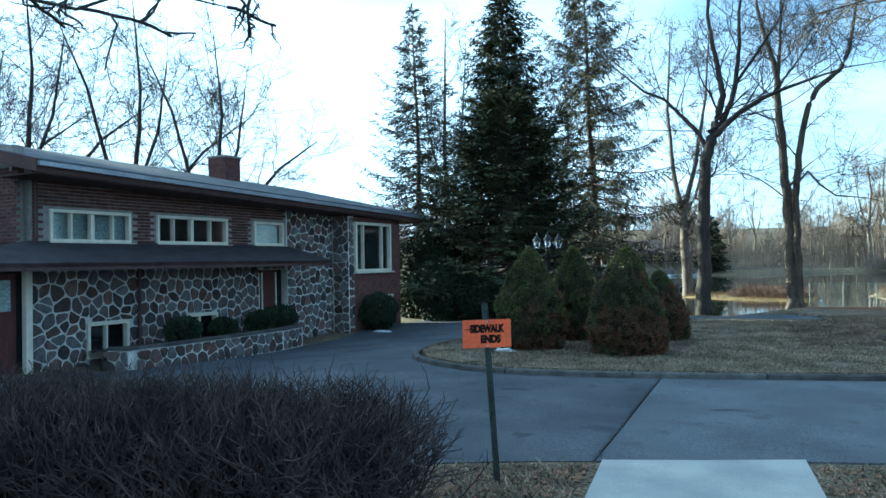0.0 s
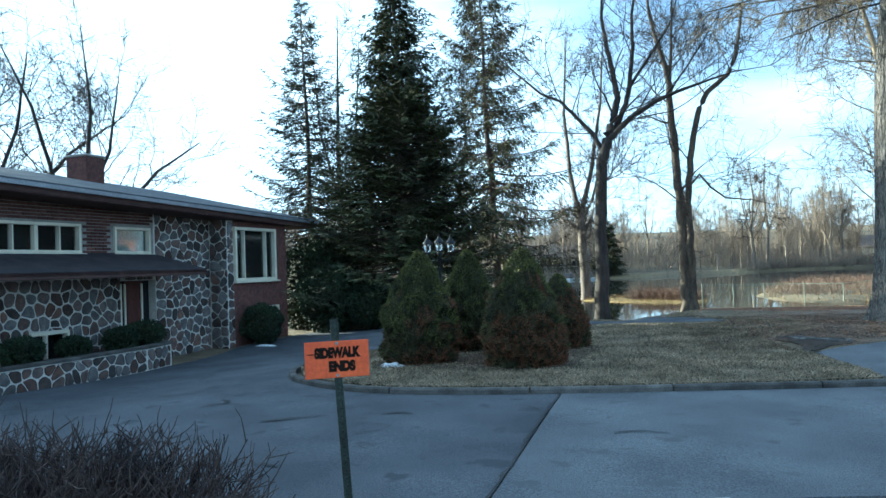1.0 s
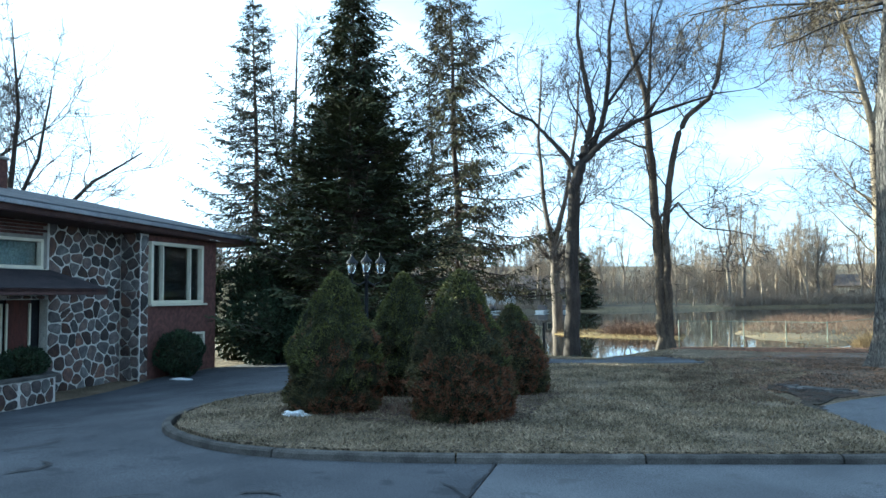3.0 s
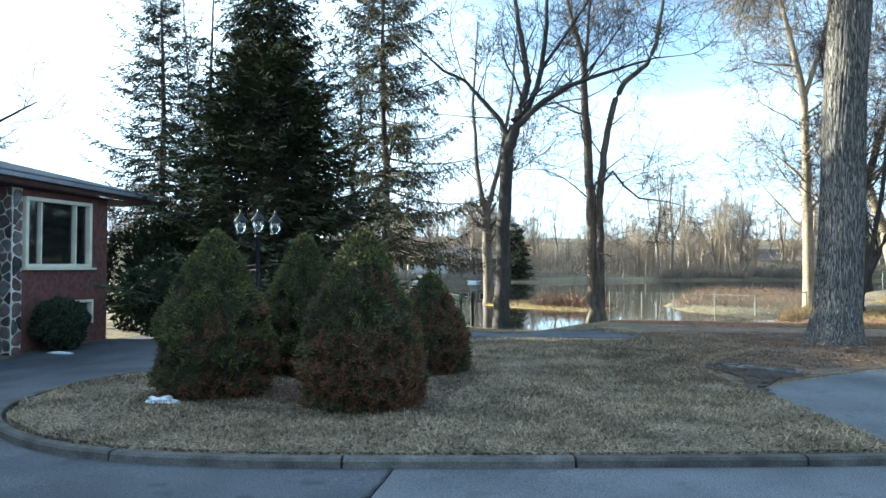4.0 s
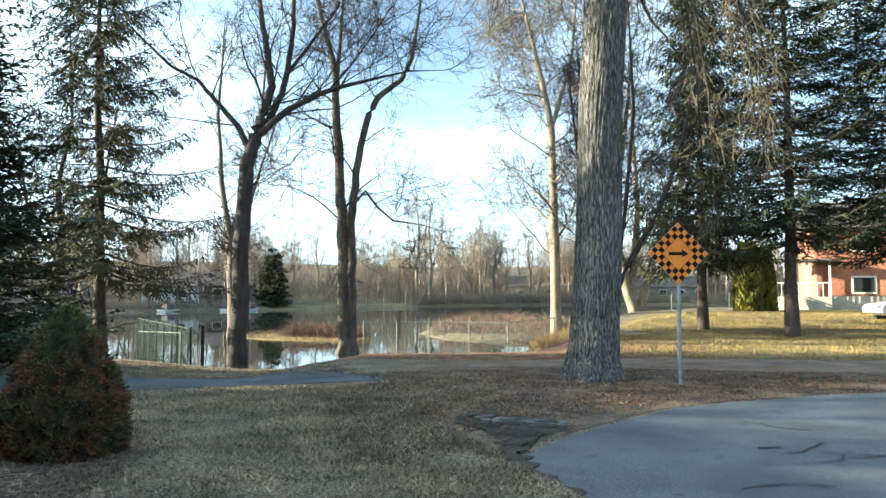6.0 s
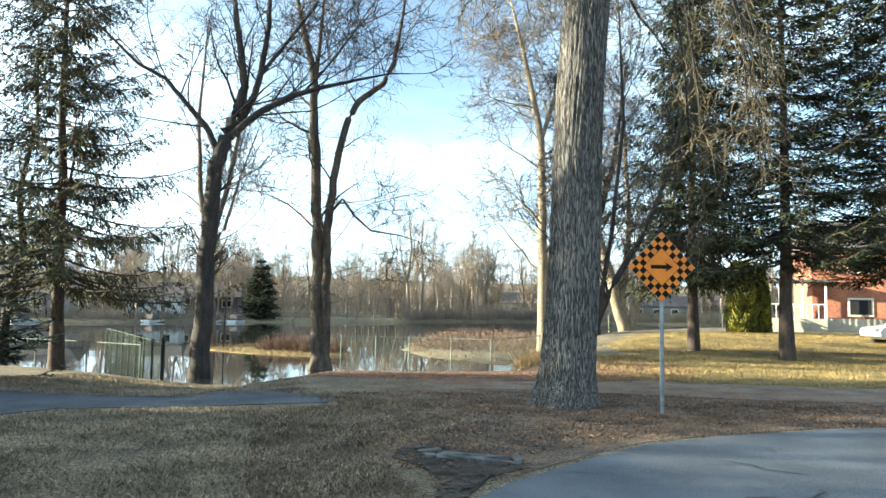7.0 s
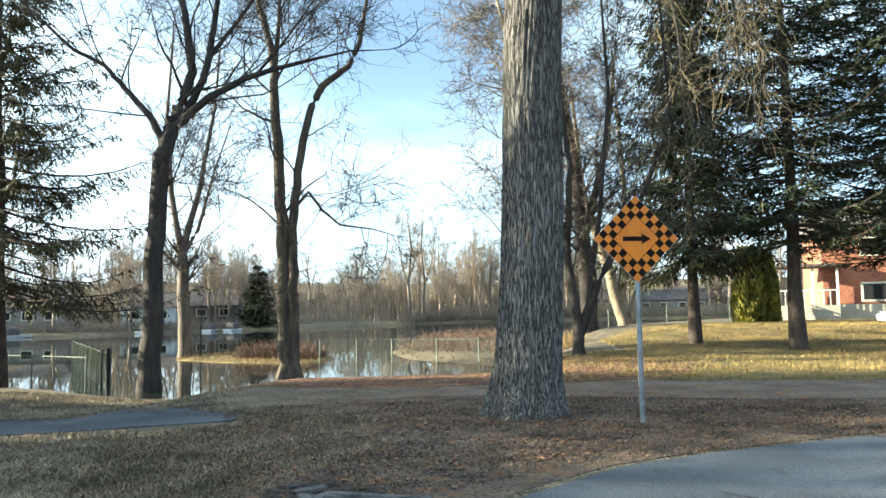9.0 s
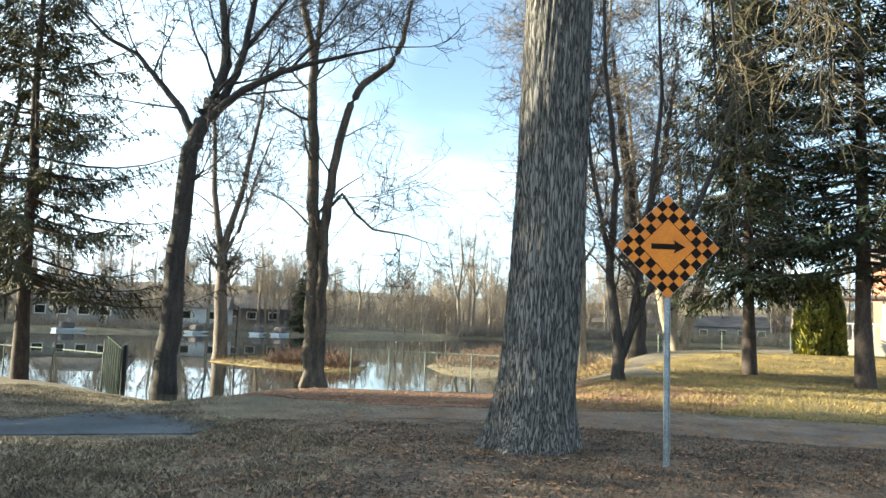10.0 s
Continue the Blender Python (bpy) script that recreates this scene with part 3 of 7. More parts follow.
def build_kerb():
    dense = [Vector((x, y)) for x, y in KERB]
    # resample evenly along a smooth curve
    path = []
    for i in range(len(dense) - 1):
        p0, p1, p2, p3 = dense[max(0, i - 1)], dense[i], dense[i + 1], dense[min(len(dense) - 1, i + 2)]
        for k in range(10):
            t = k / 10
            path.append(0.5 * ((2 * p1) + (p2 - p0) * t + (2 * p0 - 5 * p1 + 4 * p2 - p3) * t * t + (3 * p1 - p0 - 3 * p2 + p3) * t ** 3))
    path.append(dense[-1])
    kerb = thing("kerb", "weathered concrete kerb in short jointed lengths", "kerb")
    tagged(kerb, kind="structure")
    run, pieces, cur = 0.0, [], [path[0]]
    for a, b in zip(path, path[1:]):
        run += (b - a).length
        cur.append(b)
        if run > 2.0:
            pieces.append(cur)
            cur, run = [b], 0.0
    if len(cur) > 1:
        pieces.append(cur)
    prof = [(-0.075, -0.1), (-0.062, 0.078), (-0.04, 0.100), (0.045, 0.106), (0.062, 0.095), (0.065, -0.1)]
    for pc in pieces:
        V, F = [], []
        for i, p in enumerate(pc):
            d = (pc[min(i + 1, len(pc) - 1)] - pc[max(0, i - 1)]).normalized()
            if i == 0:
                p = p + d * 0.012
            if i == len(pc) - 1:
                p = p - d * 0.012
            nrm = Vector((-d.y, d.x))
            for o, z in prof:
                q = p + nrm * o
                V.append((q.x, q.y, gz(q.x, q.y) + z + 0.006 * noise.noise((q.x * 5, q.y * 5, z * 9))))
        m = len(prof)
        for i in range(len(pc) - 1):
            for k in range(m):
                k2 = (k + 1) % m
                F.append((i * m + k, (i + 1) * m + k, (i + 1) * m + k2, i * m + k2))
        F += [tuple(range(m)), tuple(reversed(range((len(pc) - 1) * m, len(pc) * m)))]
        make("kerb_stone", V, F, M_KERB, kerb)


build_kerb()

# ---- trees ----


def limb(p, d, length, r0, r1, rng, segs=5, wob=0.16, lift=0.12):
    """A wandering limb: points and radii."""
    pts, radii, q, dd = [p.copy()], [r0], p.copy(), d.normalized()
    for i in range(segs):
        dd = (dd + wob * Vector((rng.gauss(0, 1), rng.gauss(0, 1), rng.gauss(0, 0.7))) + Vector((0, 0, lift))).normalized()
        q = q + dd * (length / segs)
        pts.append(q.copy())
        radii.append(r0 + (r1 - r0) * (i + 1) / segs)
    return pts, radii


def along(pts, t):
    f = t * (len(pts) - 1)
    i = min(int(f), len(pts) - 2)
    return pts[i].lerp(pts[i + 1], f - i), (pts[i + 1] - pts[i]).normalized()


def spread(d, angle, rng):
    """A direction that leaves d by the angle (degrees), any way round."""
    a = d.cross(Vector((rng.gauss(0, 1), rng.gauss(0, 1), rng.gauss(0, 1)))).normalized()
    return (Matrix.Rotation(radians(angle), 3, a) @ d).normalized()


def bare_tree(name, label, trunks, material=None, twig=None, seed=1, counts=(9, 6, 5, 4), reach=3.6, droop=0.0, start=0.3, sides=10, angle=48, trunk_label="", root=1.25, twig_r=0.011, ratio=0.5):
    """trunks: lists of (x, y, z, radius) from the ground up, the first one the bole. Limbs, branches and twigs grow on them."""
    rng = random.Random(seed)
    base = trunks[0][0]
    tree = thing(name, label, "tree", base[:3])
    inv = Vector(base[:3])
    V, F, CV, CF = [], [], [], []
    for ti, tr in enumerate(trunks):
        pts = [Vector(p[:3]) - inv for p in tr]
        radii = [p[3] for p in tr]
        # finer points with slight wander
        fp, fr = [], []
        for i in range(len(pts) - 1):
            for k in range(4):
                t = k / 4
                w = 0.12 * radii[i] * (1 if i or k else 0)
                fp.append(pts[i].lerp(pts[i + 1], t) + Vector((rng.gauss(0, w), rng.gauss(0, w), 0)))
                fr.append(radii[i] + (radii[i + 1] - radii[i]) * t)
        fp.append(pts[-1])
        fr.append(radii[-1])
        if ti == 0:
            fr[0] *= root
            fp[0] = fp[0] - Vector((0, 0, 0.15))
        tube(V, F, fp, fr, sides)
        total = sum((b - a).length for a, b in zip(pts, pts[1:]))
        n0 = max(3, int(counts[0] * (1 if ti == 0 else 0.75)))
        for i in range(n0):
            t = start + (1 - start) * (i + rng.random()) / n0 if ti == 0 else 0.12 + 0.88 * (i + rng.random()) / n0
            p, d = along(fp, min(t, 0.995))
            r = fr[int(min(t, 0.99) * (len(fr) - 1))]
            L = reach * (1.1 - 0.55 * t) * rng.uniform(0.6, 1.2)
            d1 = spread(d, rng.uniform(angle * 0.6, angle * 1.3), rng)
            if t > 0.97:
                d1 = d
            if d1.z < -0.05 and not droop:
                d1.z = abs(d1.z)
            b1, r1 = limb(p, d1, L, max(0.016, r * rng.uniform(0.2, 0.36)), 0.012, rng, 6, 0.16, 0.09 - droop)
            tube(V, F, b1, r1, 6)
            for _ in range(counts[1]):
                t2 = rng.uniform(0.2, 1)
                p2, dd = along(b1, t2)
                b2, r2 = limb(p2, spread(dd, rng.uniform(30, 70), rng), L * ratio * rng.uniform(0.5, 1.5) * (1.15 - 0.5 * t2), max(0.012, r1[0] * 0.45 * (1.1 - t2)), 0.008, rng, 5, 0.26, 0.05 - droop)
                tube(CV, CF, b2, r2, 4, False)
                for _ in range(counts[2]):
                    t3 = rng.uniform(0.15, 1)
                    p3, dd3 = along(b2, t3)
                    L3 = L * ratio * ratio * rng.uniform(0.5, 1.5)
                    b3, r3 = limb(p3, spread(dd3, rng.uniform(30, 75), rng), L3, twig_r, twig_r * 0.6, rng, 3, 0.3, 0.03 - droop * 1.3)
                    tube(CV, CF, b3, r3, 3, False)
                    for _ in range(counts[3]):
                        p4, dd4 = along(b3, rng.uniform(0.1, 1))
                        b4, r4 = limb(p4, spread(dd4, rng.uniform(30, 75), rng), L3 * 0.55 * rng.uniform(0.4, 1.2), twig_r * 0.62, twig_r * 0.4, rng, 2, 0.2, 0.03 - droop * 1.3)
                        tube(CV, CF, b4, r4, 3, False)
    make("trunk", V, F, material or M_BARK, tree, trunk_label, shade=True)
    make("crown", CV, CF, twig or M_TWIG, tree, "tangle of bare leafless twigs")
    return tree


def blade(V, F, p, d, length, width, up):
    """A narrow tapered spray of needles."""
    s = d.cross(up)
    s = s.normalized() * width if s.length > 1e-6 else Vector((width, 0, 0))
    i = len(V)
    m = p + d * length * 0.5
    V.extend((p, m + s, p + d * length, m - s))
    F.append((i, i + 1, i + 2, i + 3))


def conifer(name, label, at, height, radius, low=0.08, whorls=26, per=7, twigs=14, material=None, seed=1, droop=0.35, trunk_r=0.2, width=0.03, hang=0.5, lean=(0, 0), ragged=0.25, curve=0.85, length=0.55, gap=0.0, sprigs=6, inner=0.12, upturn=0.16):
    """Tiers of boughs that sag and turn up at the tip; each carries flat or hanging sprays: a needled twig with side sprigs."""
    rng = random.Random(seed)
    tree = thing(name, label, "tree", at)
    V, F, BV, BF, NV, NF = [], [], [], [], [], []
    top = Vector((lean[0], lean[1], height))
    tp = [Vector((0, 0, -0.2)) + (top + Vector((0, 0, 0.2))) * (k / 8) + (Vector((rng.gauss(0, 0.04), rng.gauss(0, 0.04), 0)) if 0 < k < 8 else Vector()) for k in range(9)]
    tube(V, F, tp, [trunk_r * (1.25 if k == 0 else 1 - 0.95 * k / 8) for k in range(9)], 9)
    down = Vector((0, 0, -1))
    for w in range(whorls):
        zf = max(low, low + (0.985 - low) * (w + rng.uniform(-0.3, 0.3)) / whorls)
        tier = rng.uniform(0.8, 1.12)
        for b in range(per):
            if rng.random() < gap:
                continue
            az = 2 * math.pi * (b + rng.random()) / per + w * 2.4
            L = tier * radius * max(0.04, (1 - (zf - low) / (1 - low))) ** curve * rng.uniform(1 - ragged, 1 + ragged * 0.6)
            zb = min(0.985, zf + rng.uniform(-0.45, 0.45) * (1 - low) / whorls)
            p0 = top * zb
            slope = 0.35 * zb - droop * (1 - zb) * 1.2 + rng.gauss(0, 0.06)
            out = Vector((math.cos(az), math.sin(az), 0))
            side = out.cross(Vector((0, 0, 1)))
            bend = rng.uniform(-0.14, 0.14)
            pts = []
            for k in range(7):
                s = k / 6
                pts.append(p0 + out * (L * s) + side * (bend * L * s * s) + Vector((0, 0, L * (slope * s - droop * 0.4 * s * (1 - s) + upturn * s ** 3))))
            tube(BV, BF, pts, [max(0.005, 0.018 * L ** 0.6 * (1 - 0.85 * k / 6)) for k in range(7)], 4, False)
            n = max(4, int(twigs * (0.25 + 0.75 * L / radius)))
            for k in range(n):
                s = inner + (1 - inner) * (k + rng.random()) / n
                p, d = along(pts, min(s, 0.99))
                way = side if k % 2 else -side
                h = hang * rng.uniform(0.2, 1.2)
                tw = (d * rng.uniform(0.5, 1.0) + way * rng.uniform(0.25, 0.95) + down * h).normalized()
                tl = length * (0.5 + 0.6 * (1 - s)) * rng.uniform(0.55, 1.3) * min(1, 0.45 + L / 2.8)
                flat = (Vector((0, 0, 1)) + 0.45 * Vector((rng.gauss(0, 1), rng.gauss(0, 1), 0)) + out * 0.3 * h).normalized()
                # the twig itself, bent down along its way, in two lengths
                mid = p + tw * (tl * 0.5)
                tw2 = (tw + down * hang * 0.35).normalized()
                blade(NV, NF, p, tw, tl * 0.62, width * rng.uniform(0.8, 1.2), flat)
                blade(NV, NF, mid, tw2, tl * 0.55, width * rng.uniform(0.7, 1.1), flat)
                lat = tw.cross(flat).normalized()
                m = max(3, int(sprigs * tl / length))
                for q in range(m):
                    f = (q + 0.3 + 0.5 * rng.random()) / m
                    pp = p + tw * (tl * f) if f < 0.5 else mid + tw2 * (tl * (f - 0.5))
                    sd = lat if q % 2 else -lat
                    dd = (tw * rng.uniform(0.5, 0.9) + sd * rng.uniform(0.5, 0.9) + down * hang * rng.uniform(0, 0.5) + 0.18 * Vector((rng.gauss(0, 1), rng.gauss(0, 1), rng.gauss(0, 1)))).normalized()
                    blade(NV, NF, pp, dd, tl * 0.42 * (1.15 - 0.6 * f) * rng.uniform(0.7, 1.3), width * rng.uniform(0.55, 1.0), flat)
    make("trunk", V, F, M_BARK_CON, tree, shade=True)
    make("branchwork", BV, BF, M_BARK_CON, tree, kind="stuff")
    make("needles", NV, NF, material or M_SPRUCE, tree, "drooping sprays of needles", kind="stuff")
    return tree


def G(x, y):
    return gz(x, y)


# the great oak beside the chequered sign
def build_oak():
    rng = random.Random(12)
    cx, cy = 9.28, 18.35
    z0 = G(cx, cy)
    tree = thing("oak_tree", "huge bare oak with deeply furrowed grey bark", "tree", (cx, cy, z0))
    V, F = [], []
    sides, rows = 150, 170
    H = 9.6
    for j in range(rows + 1):
        z = -0.12 + (H + 0.12) * (j / rows) ** 1.12
        t = z / H
        r = 0.465 - 0.085 * t + 0.10 * math.exp(-max(0, z) / 0.5)
        ox, oy = 0.54 * t + 0.05 * math.sin(z * 0.8), 0.05 * math.sin(z * 0.6)
        for k in range(sides):
            a = 2 * math.pi * k / sides
            ridge = noise.noise((math.cos(a) * 9.5, math.sin(a) * 9.5, z * 1.5)) + 0.6 * noise.noise((math.cos(a) * 20, math.sin(a) * 20, z * 3.0))
            furrow = 0.026 * max(-0.8, min(0.5, ridge * 1.7))
            flare = 0.11 * math.exp(-max(0, z) / 0.28) * (0.5 + 0.5 * math.sin(a * 6 + 1.3)) * (1 + 0.5 * math.sin(a * 2))
            rr = r + furrow + flare
            V.append((ox + rr * math.cos(a), oy + rr * math.sin(a), z))
    for j in range(rows):
        for k in range(sides):
            k2 = (k + 1) % sides
            F.append((j * sides + k, j * sides + k2, (j + 1) * sides + k2, (j + 1) * sides + k))
    make("trunk", V, F, M_BARK_BIG, tree, "furrowed oak bole with flaring roots", shade=True)
    LV, LF, CV, CF = [], [], [], []
    # limbs: height, azimuth, rise, length, radius
    limbs = [(8.5, 172, 0.10, 3.9, 0.045), (8.9, 200, 0.2, 4.0, 0.05), (8.7, 140, 0.15, 4.0, 0.045), (8.4, 155, 0.05, 3.6, 0.04), (8.7, 190, 0.1, 4.4, 0.04), (8.8, 20, 0.15, 4.0, 0.06), (8.5, -30, 0.1, 4.2, 0.06), (8.9, 95, 0.4, 5.0, 0.10), (9.0, 250, 0.4, 5.0, 0.10), (9.2, 300, 0.6, 5.5, 0.12), (9.4, 170, 1.2, 7.0, 0.17), (9.5, 40, 1.2, 7.0, 0.18), (8.2, 185, 0.0, 2.6, 0.030), (8.4, 345, 0.05, 4.2, 0.04), (8.7, 60, 0.1, 4.5, 0.06), (8.3, 10, 0.05, 4.0, 0.045), (8.6, 330, 0.1, 4.6, 0.05)]

    def hang(p, d, length, n, r=0.012):
        """A pendent branchlet with fine side twigs."""
        b2, r2 = limb(p, d, length, r, 0.005, rng, 6, 0.22, -0.16)
        tube(LV, LF, b2, r2, 4, False)
        for _ in range(n):
            p3, d3 = along(b2, rng.uniform(0.1, 1))
            b3, r3 = limb(p3, spread(d3, rng.uniform(25, 75), rng), rng.uniform(0.25, 0.9), 0.0065, 0.004, rng, 4, 0.3, -0.14)
            tube(CV, CF, b3, r3, 3, False)
            for _ in range(2):
                p4, d4 = along(b3, rng.uniform(0.2, 1))
                b4, r4 = limb(p4, spread(d4, rng.uniform(30, 70), rng), rng.uniform(0.1, 0.4), 0.0045, 0.003, rng, 2, 0.3, -0.12)
                tube(CV, CF, b4, r4, 3, False)

    for h, az, rise, L, r in limbs:
        a = radians(az)
        p = Vector((0.44 * h / H + 0.3 * math.cos(a), 0.3 * math.sin(a), h))
        b1, r1 = limb(p, Vector((math.cos(a), math.sin(a), rise)), L, r, 0.015, rng, 8, 0.18, 0.0)
        tube(LV, LF, b1, r1, 7)
        for _ in range(int(4.2 * L)):
            p2, d2 = along(b1, rng.uniform(0.12, 1))
            hang(p2, spread(d2, rng.uniform(30, 75), rng), rng.uniform(0.8, 2.0), 8)
    # one low limb that weeps in front of the spruces
    for az, reach, low in ((-12, 1.7, 4.0), (8, 2.2, 4.4), (-30, 2.6, 3.2), (-18, 2.9, 3.4), (4, 3.2, 2.8)):
        a = radians(az)
        pts = [Vector((0.4 + 0.3 * math.cos(a), 0.3 * math.sin(a), 8.3)), Vector((0.4 + reach * 0.5 * math.cos(a), reach * 0.5 * math.sin(a), 8.6)), Vector((0.4 + reach * 0.85 * math.cos(a), reach * 0.85 * math.sin(a), 7.9)), Vector((0.4 + reach * math.cos(a), reach * math.sin(a), 7.9 - low * 0.5)), Vector((0.5 + reach * math.cos(a), reach * math.sin(a), 7.9 - low))]
        tube(LV, LF, pts, [0.05, 0.04, 0.03, 0.018, 0.008], 6)
        for _ in range(13):
            p2, d2 = along(pts, rng.uniform(0.45, 1))
            hang(p2, spread(d2, rng.uniform(15, 55), rng), rng.uniform(0.5, 1.4), 7, 0.010)
    make("bough", LV, LF, M_BARK, tree, "crooked bare limbs", shade=True)
    make("crown", CV, CF, M_TWIG_OAK, tree, "hanging tangle of fine bare twigs")


build_oak()

WZ = WATER_Z - 0.15
# leaning flooded tree with a wide fork
bare_tree("lakeside_tree", "tall dark bare tree standing in the flooded shore", [
    [(-0.2, 31.6, WZ, 0.36), (-0.14, 31.6, 1.5, 0.31), (-0.08, 31.7, 4.0, 0.28), (0.06, 31.7, 6.5, 0.26), (0.32, 31.8, 7.5, 0.24), (0.58, 32.1, 8.4, 0.18), (0.8, 32.4, 9.5, 0.15), (0.62, 32.6, 10.7, 0.13), (0.38, 32.8, 11.9, 0.11), (0.1, 33.0, 13.6, 0.08), (0.3, 33.2, 16.5, 0.03)],
    [(0.1, 31.7, 7.0, 0.13), (-0.33, 31.7, 7.85, 0.11), (-1.1, 31.7, 8.7, 0.09), (-1.78, 31.7, 9.5, 0.07), (-2.7, 31.6, 9.95, 0.06), (-3.8, 31.5, 11.0, 0.04), (-4.6, 31.4, 11.8, 0.015)],
    [(0.45, 31.8, 7.5, 0.15), (1.5, 31.8, 8.45, 0.12), (2.65, 31.8, 9.08, 0.10), (3.8, 31.8, 9.45, 0.075), (4.95, 31.8, 9.75, 0.05), (6.0, 31.8, 10.0, 0.03), (7.2, 31.8, 10.05, 0.012)],
    [(3.0, 31.8, 9.2, 0.05), (3.9, 31.8, 10.3, 0.04), (4.6, 31.8, 11.3, 0.03), (5.4, 31.8, 12.6, 0.012)],
    [(0.72, 32.1, 8.0, 0.14), (1.2, 32.2, 9.15, 0.12), (1.42, 32.3, 10.1, 0.11), (1.6, 32.4, 11.9, 0.09), (1.6, 32.5, 13.4, 0.07), (2.1, 32.6, 16.0, 0.03)],
    [(1.42, 32.3, 10.0, 0.08), (2.3, 32.3, 11.2, 0.06), (3.3, 32.3, 12.6, 0.05), (3.9, 32.3, 14.5, 0.02)],
    [(0.05, 31.7, 5.45, 0.07), (0.32, 31.7, 5.65, 0.05), (0.52, 31.7, 5.9, 0.03)],
], seed=5, counts=(13, 5, 5, 2), reach=3.8, start=0.4, angle=55, twig_r=0.009, ratio=0.52)
bare_tree("lakeside_tree", "forked pale bare tree standing out in the floodwater", [
    [(-4.1, 49.5, WZ - 0.3, 0.40), (-4.15, 49.5, 2.2, 0.33), (-4.3, 49.5, 4.9, 0.28)],
    [(-4.3, 49.5, 4.7, 0.20), (-4.9, 49.5, 8.2, 0.15), (-5.2, 49.6, 12.5, 0.10), (-4.9, 49.6, 18, 0.04)],
    [(-4.25, 49.5, 4.9, 0.20), (-3.3, 49.5, 8.6, 0.14), (-2.6, 49.6, 13, 0.09), (-2.2, 49.6, 18, 0.03)],
    [(-4.3, 49.5, 4.6, 0.12), (-3.4, 49.3, 6.0, 0.10), (-2.6, 49.2, 9.0, 0.06), (-1.6, 49.2, 12.0, 0.03)],
], material=M_BARK_MID, seed=8, counts=(13, 6, 5, 3), reach=3.6, start=0.6, twig_r=0.014)
bare_tree("lakeside_tree", "twin-stemmed bare tree at the leaf-covered water's edge", [
    [(3.52, 35.6, -0.95, 0.40), (3.36, 35.6, 1.5, 0.26), (3.22, 35.6, 4.9, 0.22), (3.12, 35.6, 7.4, 0.20), (3.0, 35.6, 9.6, 0.17), (2.85, 35.6, 11.5, 0.14), (2.45, 35.7, 12.8, 0.11), (2.1, 35.8, 14.4, 0.08), (2.0, 35.8, 17.5, 0.03)],
    [(3.68, 35.5, -0.3, 0.22), (3.66, 35.5, 2.4, 0.20), (3.64, 35.55, 4.6, 0.18), (3.83, 35.6, 6.7, 0.16), (4.3, 35.6, 9.0, 0.14), (4.75, 35.6, 10.0, 0.13), (5.75, 35.6, 10.75, 0.11), (6.17, 35.6, 11.7, 0.10), (6.42, 35.7, 13.2, 0.07), (6.8, 35.8, 16.0, 0.03)],
    [(3.0, 35.6, 10.6, 0.09), (3.15, 35.5, 12.4, 0.08), (3.3, 35.4, 15.0, 0.04)],
    [(3.72, 35.6, 5.35, 0.06), (4.24, 35.5, 5.95, 0.055), (4.75, 35.4, 5.25, 0.05), (5.4, 35.3, 4.68, 0.04), (6.6, 35.2, 4.5, 0.025), (7.6, 35.2, 4.2, 0.012)],
], material=M_BARK_TWIN, seed=11, counts=(14, 6, 5, 2), reach=4.0, start=0.25, root=1.5, droop=0.06, angle=62, twig_r=0.009, ratio=0.52)
bare_tree("bare_tree", "pale sunlit bare tree on the far side of the lawn", [
    [(14.6, 46, -0.7, 0.30), (14.5, 46, 6, 0.25), (14.4, 46, 11, 0.20), (13.6, 46, 15, 0.14), (12.6, 46, 19, 0.05)],
    [(14.4, 46, 11, 0.14), (15.6, 46, 15, 0.10), (16.0, 46, 20, 0.05)],
], material=M_BARK_PALE, twig=M_BARK_MID, seed=21, counts=(34, 8, 7, 3), reach=5.4, start=0.15, droop=0.05, angle=62, twig_r=0.014)
bare_tree("bare_tree", "dark many-stemmed bare tree at the lawn's edge", [
    [(13.2, 31.2, G(13.2, 31.2), 0.20), (13.15, 31.2, 1.0, 0.16), (12.9, 31.2, 3.6, 0.11), (13.1, 31.3, 6.0, 0.09), (12.7, 31.4, 9.5, 0.06), (12.6, 31.4, 13.5, 0.03)],
    [(13.2, 31.2, 0.6, 0.15), (13.8, 31.2, 2.2, 0.13), (15.0, 31.2, 4.2, 0.10), (16.2, 31.4, 6.8, 0.07), (17.0, 31.4, 10.5, 0.03)],
    [(13.5, 31.2, 1.5, 0.09), (14.0, 31.2, 4.6, 0.075), (14.4, 31.2, 8.5, 0.06), (14.2, 31.2, 13, 0.025)],
    [(12.9, 31.2, 3.4, 0.07), (12.3, 31.2, 6.4, 0.06), (11.9, 31.2, 10, 0.03)],
], seed=31, counts=(12, 7, 6, 3), reach=2.6, start=0.25, twig_r=0.009, angle=40)
bare_tree("bare_tree", "sunlit leaning bare tree near the water", [
    [(20.5, 50, -0.2, 0.36), (19.6, 50, 3.5, 0.30), (18.2, 50, 8, 0.2), (17.6, 50, 15, 0.05)],
    [(20.6, 50, 0.2, 0.3), (22.0, 50, 5, 0.2), (24.0, 50, 10, 0.12), (25.2, 50, 15, 0.05)],
    [(20.2, 50, 1.5, 0.25), (20.7, 50, 7, 0.17), (20.2, 50, 15, 0.05)],
], material=M_BARK_PALE, seed=35, counts=(14, 7, 6, 3), reach=3.6, start=0.2, twig_r=0.014)
